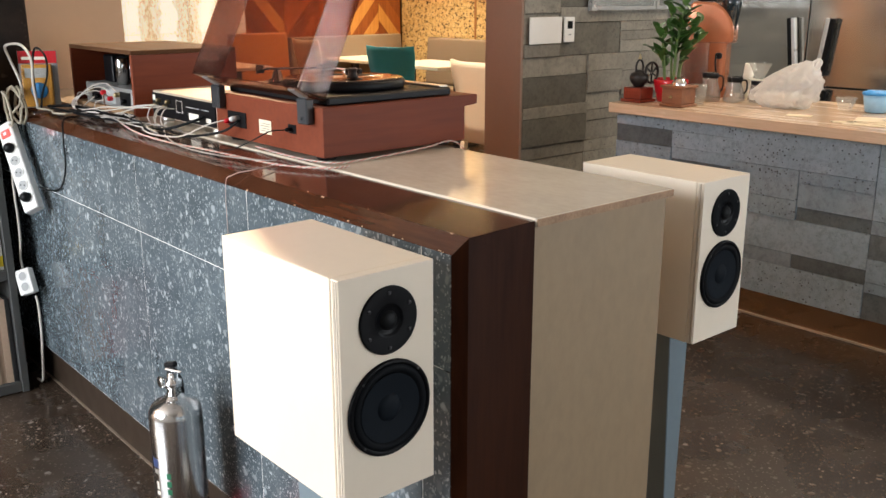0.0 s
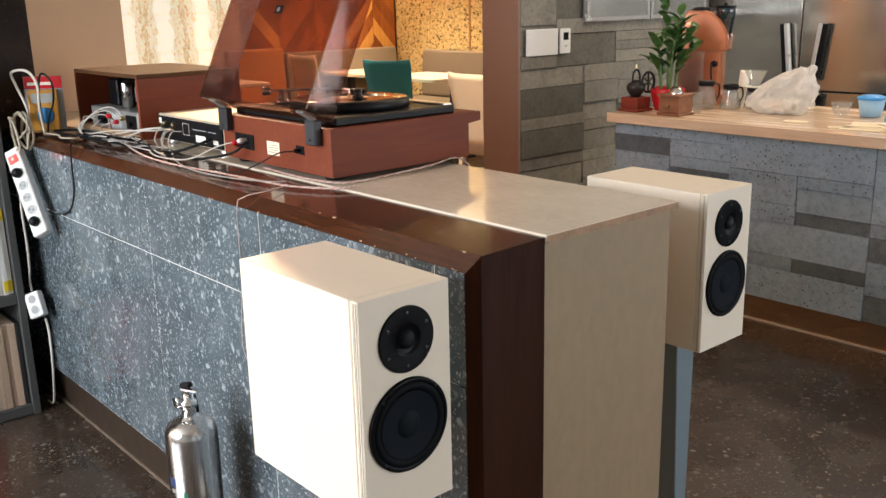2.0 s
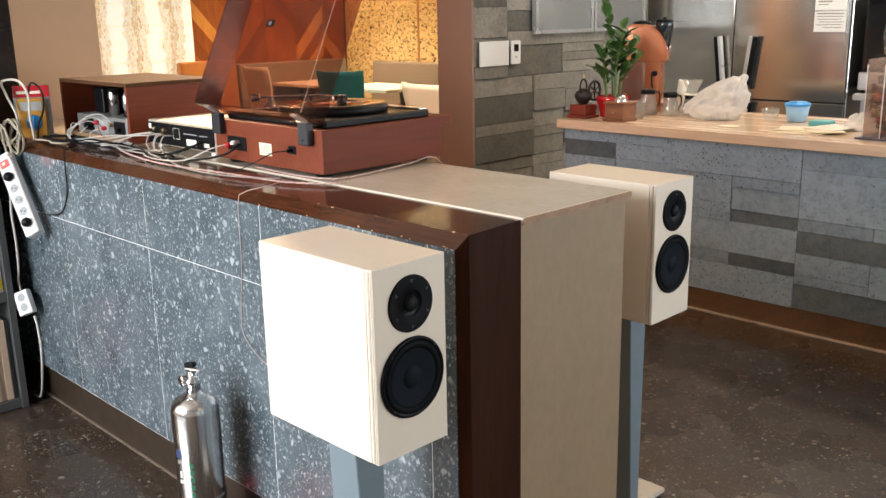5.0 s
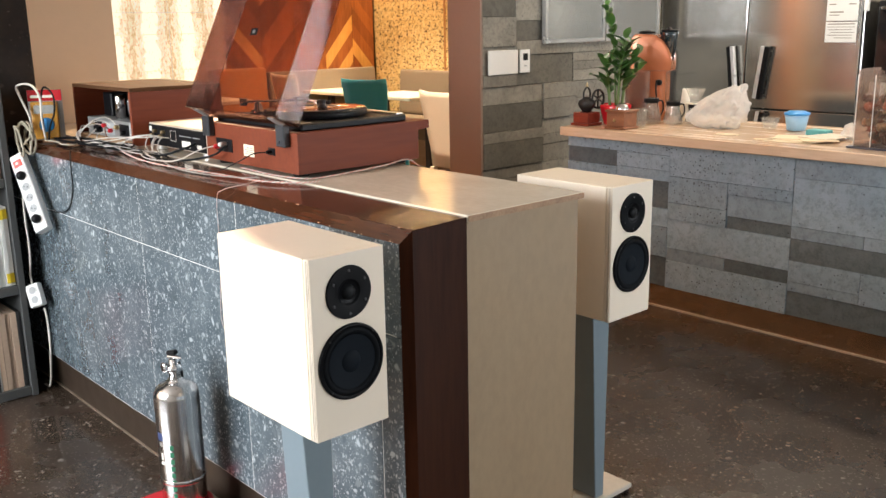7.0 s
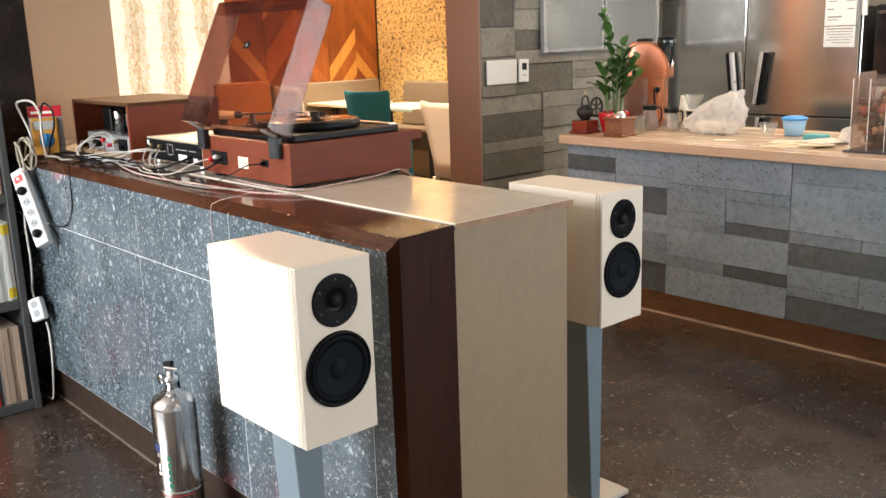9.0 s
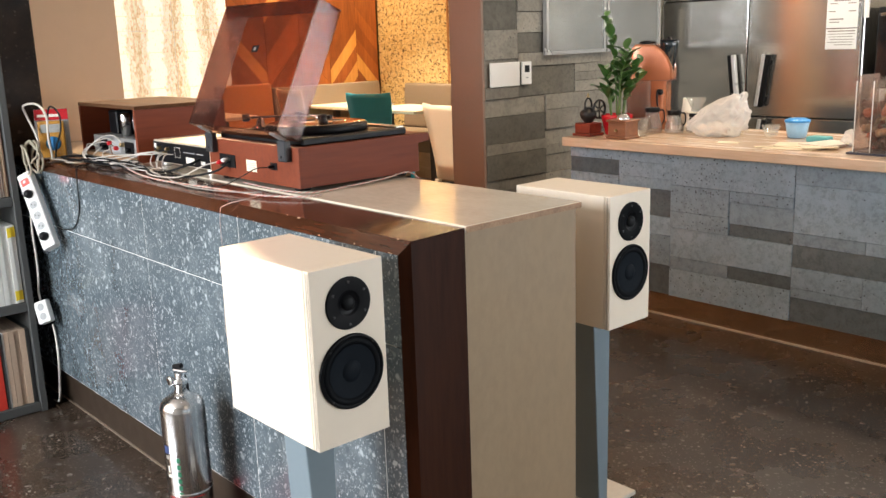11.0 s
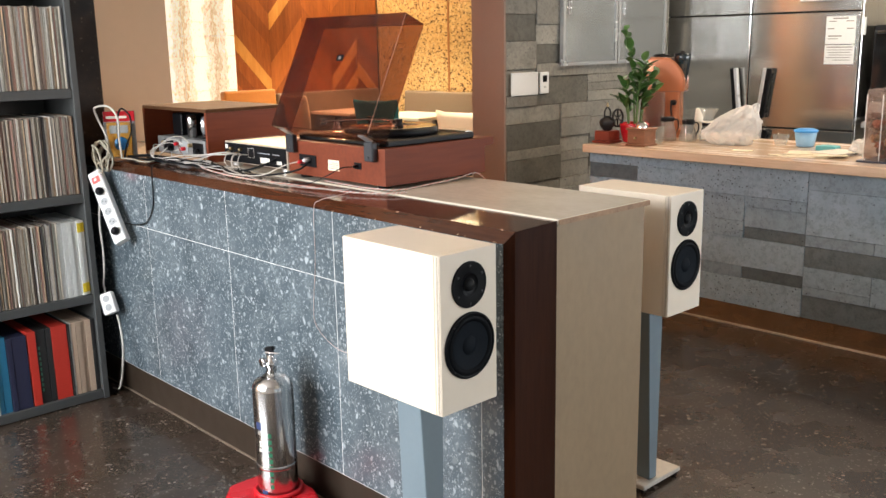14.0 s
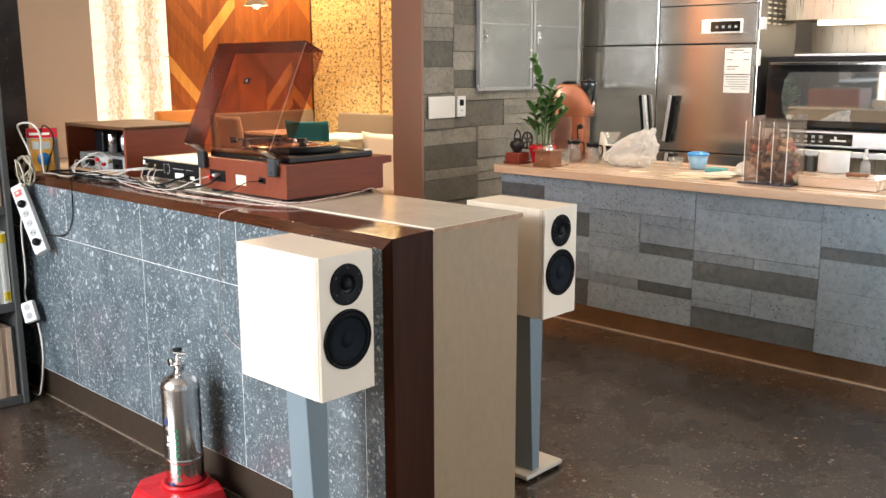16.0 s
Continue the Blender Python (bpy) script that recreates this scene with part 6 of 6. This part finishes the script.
part("side_clip", box(0.0, 0.03, -0.025, -0.0005, 1.44, 1.55, 0.003), M["plastic_white"], fr, "white side bracket")

# ---- kitchen: oven and surroundings ----
ov = thing("convection_oven", "black convection oven with large window and steel control panel", "oven", (5.50, 1.16, 0.90))
OW = 0.97
part("body", box(0.03, 0.75, 0, OW, 0.001, 0.60, 0.01, 2), M["black"], ov, "black enamelled body")
odoor = part("door", box(0.0, 0.0295, 0.01, OW - 0.01, 0.135, 0.57, 0.012, 2), M["gloss_black"], ov, "black glass door")
ow = prism([(0.10, 0.215), (0.115, 0.19), (0.80, 0.19), (0.835, 0.24), (0.85, 0.34), (0.835, 0.45), (0.80, 0.50), (0.115, 0.50), (0.10, 0.475)], -0.004, -0.0005, "x")
part("window", ow, M["ovenglass"], odoor, "reflective oven window")
part("trim_bar", box(-0.012, -0.0005, 0.02, OW - 0.03, 0.545, 0.565, 0.004, 2), M["chrome"], odoor, "bright metal door bar")
cp = part("control_panel", box(-0.015, 0.0295, 0.0, OW, 0.02, 0.125, 0.006, 2), M["steel_soft"], ov, "steel control panel")
ck = part("control_glass", box(-0.018, -0.0155, 0.36, OW - 0.12, 0.035, 0.110, 0.003), M["gloss_black"], cp, "black key strip")
for k in range(6):
    part("key_mark", box(-0.0192, -0.0182, 0.80 - 0.05 * k, 0.822 - 0.05 * k, 0.075, 0.095), M["ink_light"], ck)
    part("key_mark", box(-0.0192, -0.0182, 0.80 - 0.05 * k, 0.822 - 0.05 * k, 0.048, 0.062), M["ink_light"], ck)
part("maker_mark", merge(box(-0.0192, -0.0182, 0.40, 0.50, 0.06, 0.072), box(-0.0192, -0.0182, 0.46, 0.475, 0.073, 0.09)), M["notice"], ck)
part("tray_on_top", box(0.05, 0.45, 0.10, 0.80, 0.601, 0.618, 0.004), M["steel_soft"], ov, "steel tray on oven top")
otab = thing("oven_table", "stainless steel table under the convection oven", "table", (5.48, -0.6, 0))
part("worktop", box(0, 0.85, 0, 2.75, 0.86, 0.899, 0.003), M["steel_soft"], otab, "steel worktop")
part("lower_shelf", box(0.03, 0.82, 0.02, 2.73, 0.20, 0.22), M["steel_soft"], otab)
for x in (0.05, 0.80):
    for y in (0.06, 1.37, 2.69):
        part("leg", box(x - 0.02, x + 0.02, y - 0.02, y + 0.02, 0.0, 0.8595), M["steel_soft"], otab)
tray2 = thing("steel_bowl", "wide round stainless steel bowl on the kitchen worktop", "bowl", (5.78, 0.86, 0.8995))
part("bowl", lathe([(0, 0.001), (0.12, 0.001), (0.17, 0.03), (0.21, 0.11), (0.222, 0.113), (0.222, 0.118), (0.207, 0.117), (0.165, 0.036), (0.118, 0.007), (0, 0.006)], 48), M["inox"], tray2)
structure("hood_splashback", box(6.35, 6.749, -1.6, 2.18, 0.0, 2.1), M["steelwarm"], "stainless steel splashback panel behind the oven", "wall panel")
hood = thing("extractor_hood", "stainless steel extractor hood with light strip above oven", "hood", (5.80, -0.6, 1.745))
part("canopy", prism([(0.0, 0.0), (0.0, 0.16), (0.30, 0.55), (0.595, 0.55), (0.595, 0.0)], 0, 2.75, "y", 0.004), M["steelwarm"], hood, "steel canopy")
part("light_strip", box(0.06, 0.10, 0.2, 2.55, -0.035, -0.0005, 0.004), M["tube"], hood, "lit tube light")
structure("kitchen_end_wall", box(6.60, 6.749, 2.19, 3.615, 0, 2.8), M["white"], "plain wall behind the refrigerator", "wall")

# ---- wall cabinets, switch plates ----
for k, (x0, x1) in enumerate(((4.078, 4.640), (4.650, 5.215))):
    wc = thing("electric_cabinet", "flat grey metal wall cabinet with latch", "wall cabinet", (x0, 3.474, 1.285), "metal wall cabinets")
    w = x1 - x0
    part("frame", merge(box(0, w, -0.030, 0.0, 0, 0.022), box(0, w, -0.030, 0.0, 0.878, 0.90), box(0, 0.022, -0.030, 0, 0.0221, 0.8779), box(w - 0.022, w, -0.030, 0, 0.0221, 0.8779)), M["cabinetframe"], wc, "raised metal frame")
    part("door", box(0.0225, w - 0.0225, -0.024, -0.001, 0.0225, 0.8775, 0.002), M["cabinetdoor"], wc, "satin metal door")
    part("crease", box(0.024, w - 0.024, -0.0252, -0.0242, 0.435, 0.440), M["cabinetframe"], wc)
    lt = part("latch_plate", box(0.052, 0.078, -0.030, -0.0245, 0.31, 0.40, 0.004), M["chrome"], wc, "chrome latch")
    part("latch_key", moved(lathe([(0, 0), (0.009, 0), (0.009, 0.012), (0, 0.014)], 14, "-y"), Matrix.Translation((0.065, -0.0305, 0.355))), M["chrome"], lt)
single("blank_plate", box(3.618, 3.862, 3.462, 3.4715, 1.118, 1.256, 0.003), M["plastic_white"], "white blank cover plate on concrete wall", "cover plate")
th = thing("thermostat", "white wall thermostat with small dark display", "thermostat", (3.918, 3.4715, 1.188))
part("housing", box(-0.040, 0.040, -0.014, 0, -0.066, 0.066, 0.003), M["plastic_white"], th)
part("display", box(-0.020, 0.020, -0.0152, -0.0142, 0.005, 0.045), M["gloss_black"], th, "dark display")
part("button", box(-0.010, 0.010, -0.0155, -0.0142, -0.030, -0.022), M["ink_light"], th)

# ---- dining room ----
cork = structure("wall_cork", box(6.53, 6.745, 3.75, 8.295, 0, 2.8), M["corkdark"], "wall clad in rough yellow-brown pressed cork slabs", "wall")
crand = random.Random(21)
for k in range(27):
    z = 0.0 + k * 0.1035
    for y0, y1 in ((3.755, 5.60), (5.605, 6.995), (7.02, 8.19)):
        part("cork_slab", box(6.500 + crand.uniform(0, 0.006), 6.5295, y0, y1, z + 0.001, z + 0.1025, 0.0015), M["cork"], cork)
part("cork_batten", box(6.496, 6.5295, 6.9965, 7.0185, 0, 2.795), M["battenwood"], cork, "thin wooden batten")
chev = structure("wall_chevron", box(4.60, 6.495, 8.22, 8.295, 0, 2.8), M["chevron"], "wall clad in orange-brown diagonal wooden boards", "wall")
hrand = random.Random(8)
cols = (4.60, 5.03, 5.45, 5.83, 6.20, 6.495)
chevron_mats = [M["chevron_a"], M["chevron_d"], M["chevron_c"], M["chevron_b"]]
for c in range(5):
    x0, x1 = cols[c] + 0.0015, cols[c + 1] - 0.0015
    up = c % 2 == 1
    rise = (x1 - x0) * 1.15
    z = -0.6
    k = 0
    while z < 2.8:
        h = 0.17
        a, b = (z, z + rise) if up else (z + rise, z)
        pts = [(x0, a), (x1, b), (x1, b + h - 0.0008), (x0, a + h - 0.0008)]
        if min(p[1] for p in pts) > 0.0 and max(p[1] for p in pts) < 2.8:
            mid = (a + b + h) / 2
            m_ = chevron_mats[2] if (c == 0 and abs(mid - 1.32) < 0.085) or (c == 1 and abs(mid - 1.95) < 0.085) or (c == 3 and (abs(mid - 1.22) < 0.085 or abs(mid - 0.9) < 0.085)) or (c == 4 and abs(mid - 1.05) < 0.085) else chevron_mats[hrand.choice((0, 0, 1, 1, 1, 3))]
            part("board", prism(pts, 8.207 - hrand.uniform(0, 0.003), 8.2195), m_, chev)
        z += h
        k += 1
# back-lit printed screen
scr = thing("backlit_screen", "glowing back-lit screen with bark-like brown print", "screen panel", (1.68, 8.22, 0.0), kind="structure")
for i in range(5):
    for j, (z0, z1) in enumerate(((0.35, 0.885), (0.89, 1.555), (1.56, 2.225), (2.23, 2.79))):
        bm = bmesh.new()
        n = 16
        lo, hi = [], []
        for k in range(n + 1):
            u = k / n
            x = i * 0.585 + u * 0.58
            y = -0.02 * math.cos(2 * math.pi * u)
            lo.append(bm.verts.new((x, y, z0)))
            hi.append(bm.verts.new((x, y, z1)))
        for k in range(n):
            bm.faces.new((lo[k], lo[k + 1], hi[k + 1], hi[k])).smooth = True
        part("lit_panel", bm, M["screenglow"], scr)
structure("screen_backing", box(1.68, 4.598, 8.26, 8.295, 0, 2.8), M["white"], "plain wall behind the glowing screen", "wall")


def bench(at, length, rot, fabric, label, hgt=0.93):
    b = thing("bench_seat", label, "bench", Matrix.LocRotScale(at, Euler((0, 0, radians(rot))), None), "upholstered benches")
    part("base", box(0.05, 0.50, 0, length, 0.0, 0.26), M["benchbase"], b, "pale wooden bench base")
    part("seat", box(0.02, 0.52, 0, length, 0.2605, 0.46, 0.03, 3), fabric, b, "padded seat")
    part("backrest", moved(box(-0.03, 0.07, 0, length, 0.0, hgt - 0.46, 0.03, 3), Matrix.LocRotScale((0.065, 0, 0.462), Euler((0, radians(-4), 0)), None)), fabric, b, "padded backrest")
    part("seam_rail", box(0.04, 0.115, 0.002, length - 0.002, 0.4605, 0.475), M["benchdark"], b)
    return b


bench((6.485, 7.62, 0), 3.7, 180, M["benchcloth"], "taupe upholstered bench along the cork wall")
bench((4.38, 8.19, 0), 0.62, -90, M["orangecloth"], "tan orange upholstered bench along the wooden wall", 1.0)
bench((5.02, 8.19, 0), 1.4, -90, M["benchcloth"], "taupe upholstered bench along the wooden wall", 0.95)


def dining_table(at, w, d, label):
    t = thing("dining_table", label, "table", at, "dining tables")
    part("tabletop", box(-w / 2, w / 2, -d / 2, d / 2, 0.715, 0.745, 0.008, 3), M["tabletop"], t, "pale cream tabletop")
    part("leg", box(-0.03, 0.03, -d / 2 + 0.06, -d / 2 + 0.12, 0.012, 0.7145, 0.004), M["tableleg"], t, "black square leg")
    part("leg", box(-0.03, 0.03, d / 2 - 0.12, d / 2 - 0.06, 0.012, 0.7145, 0.004), M["tableleg"], t)
    part("foot_bar", box(-w / 2 + 0.08, w / 2 - 0.08, -d / 2 + 0.05, -d / 2 + 0.13, 0.0, 0.0115, 0.002), M["tableleg"], t)
    part("foot_bar", box(-w / 2 + 0.08, w / 2 - 0.08, d / 2 - 0.13, d / 2 - 0.05, 0.0, 0.0115, 0.002), M["tableleg"], t)
    return t


dining_table((5.72, 6.72, 0), 0.62, 0.84, "cream-topped dining table with dark legs by the bench")
dining_table((5.72, 7.72, 0), 0.62, 0.70, "cream-topped dining table in the room corner")
dining_table((4.10, 7.75, 0), 0.62, 0.70, "cream-topped dining table near the wooden wall")


def chair(at, rot, fabric, label):
    """Padded dining chair facing +x."""
    c = thing("dining_chair", label, "chair", Matrix.LocRotScale(at, Euler((0, 0, radians(rot))), None), "dining chairs")
    bm = bmesh.new()
    rows = []
    for z, w, x, th_ in ((0.40, 0.33, -0.19, 0.035), (0.52, 0.345, -0.20, 0.035), (0.66, 0.39, -0.215, 0.032), (0.80, 0.43, -0.235, 0.028), (0.90, 0.445, -0.255, 0.024), (0.935, 0.44, -0.262, 0.016)):
        ring = []
        for s in (-1, -0.6, 0, 0.6, 1):
            ring.append((x - 0.02 * (1 - s * s) + 0.0, s * w / 2, z + (0.015 * s * s if z > 0.9 else 0)))
        rows.append([bm.verts.new(q) for q in ring] + [bm.verts.new((q[0] + th_, q[1] * 0.97, q[2])) for q in reversed(ring)])
    for a, b in zip(rows, rows[1:]):
        for k in range(10):
            bm.faces.new((a[k], a[(k + 1) % 10], b[(k + 1) % 10], b[k]))
    bm.faces.new(rows[0][::-1])
    bm.faces.new(rows[-1])
    for f in bm.faces:
        f.smooth = True
    bmesh.ops.recalc_face_normals(bm, faces=bm.faces)
    part("backrest", bm, fabric, c, "tapered padded backrest")
    part("seat", box(-0.16, 0.24, -0.215, 0.215, 0.395, 0.455, 0.02, 3), fabric, c, "padded seat")
    for x, y, dx in ((-0.185, -0.155, -0.06), (-0.185, 0.155, -0.06), (0.215, -0.19, 0.01), (0.215, 0.19, 0.01)):
        part("leg", frustum([(x + dx - 0.014, y - 0.014), (x + dx + 0.014, y - 0.014), (x + dx + 0.014, y + 0.014), (x + dx - 0.014, y + 0.014)], [(x - 0.02, y - 0.02), (x + 0.02, y - 0.02), (x + 0.02, y + 0.02), (x - 0.02, y + 0.02)], 0.0, 0.394), fabric, c)
    return c


chair((4.50, 4.58, 0), 0, M["creamleather"], "cream leather padded dining chair with splayed legs")
chair((5.12, 6.42, 0), 26, M["tealleather"], "teal leather padded dining chair at the table")
chair((5.20, 7.70, 0), 0, M["creamleather"], "cream leather padded dining chair in room corner")
# pendant lamp
pl = thing("pendant_lamp", "small white glass pendant lamp hanging on a cord", "lamp", (4.80, 6.9, 2.02))
part("shade", lathe([(0.115, 0.0), (0.10, 0.03), (0.05, 0.065), (0.025, 0.085), (0.02, 0.12), (0.0, 0.12)], 36), M["lampshade"], pl, "white conical shade")
part("bulb", lathe([(0, -0.028), (0.022, -0.022), (0.032, 0.0), (0.024, 0.026), (0.012, 0.045), (0, 0.045)], 24), M["bulb"], pl, "glowing bulb")
part("cord", tube([(0, 0, 0.1205), (0, 0, 0.45), (0, 0, 0.779)], 0.003, 6), M["black"], pl)
# unseen rings added round the ceiling spots
structure("dining_downlights", merge(*[moved(lathe([(0.05, 0.0), (0.07, 0.0), (0.07, 0.02), (0.05, 0.02), (0.05, 0.0)], 24), Matrix.Translation((x, y, 2.778))) for x, y in ((3.45, 4.75), (5.5, 7.2), (2.6, 4.75), (2.95, 2.1))]), M["plastic_white"], "unseen white rings added at the ceiling spot lamps", "downlight")

# concrete blocks of the kitchen partition
krand = random.Random(17)


def block(a, b, z0, z1, dark):
    part("block", box(a + 0.0008, b - 0.0008, 3.4725 + krand.choice((0, 0.004, 0.009, 0.014)), 3.4965, z0 + 0.001, z1 - 0.001, 0.0015), M["block_dark" if dark else "block"], wall_k)


def courses(a, b, z, top, dark_share=0.3):
    while top - z > 0.03:
        h = krand.choice((0.085, 0.11, 0.135, 0.16))
        if top - z - h < 0.05:
            h = top - z
        block(a, b, z, z + h, krand.random() < dark_share)
        z += h


for a, b in ((3.587, 4.10), (4.10, 4.40)):
    courses(a, b, 0.001, 0.505)
for z0, z1, dark in ((0.505, 0.576, 0), (0.576, 0.727, 1), (0.727, 0.788, 0), (0.788, 0.946, 1), (0.946, 1.05, 0)):
    block(3.587, 4.10, z0, z1, dark)
for z0, z1, dark in ((1.05, 1.118, 0), (1.118, 1.274, 0), (1.274, 1.441, 0), (1.441, 1.60, 1)):
    block(3.587, 3.862, z0, z1, dark)
block(3.862, 4.37, 1.05, 1.224, 1)
block(3.862, 4.62, 1.224, 1.305, 0)
for z0, z1, dark in ((1.305, 1.42, 1), (1.42, 1.54, 0), (1.54, 1.71, 0), (1.71, 1.83, 1)):
    block(3.862, 4.10, z0, z1, dark)
courses(3.587, 3.862, 1.60, 2.799)
courses(3.862, 4.10, 1.83, 2.799)
courses(4.10, 4.62, 1.305, 2.799)
for z0, z1, dark in ((0.505, 0.57, 0), (0.57, 0.68, 0), (0.68, 0.74, 0), (0.74, 0.837, 0), (0.837, 0.958, 0), (0.958, 1.05, 0)):
    block(4.10, 4.40, z0, z1, dark)
for z0, z1, dark in ((1.05, 1.118, 0), (1.118, 1.17, 0), (1.17, 1.224, 0)):
    block(4.37, 4.80, z0, z1, dark)
courses(4.40, 4.80, 0.001, 1.05, 0.1)
courses(4.62, 4.80, 1.224, 2.799)
courses(4.80, 5.279, 0.001, 2.799)
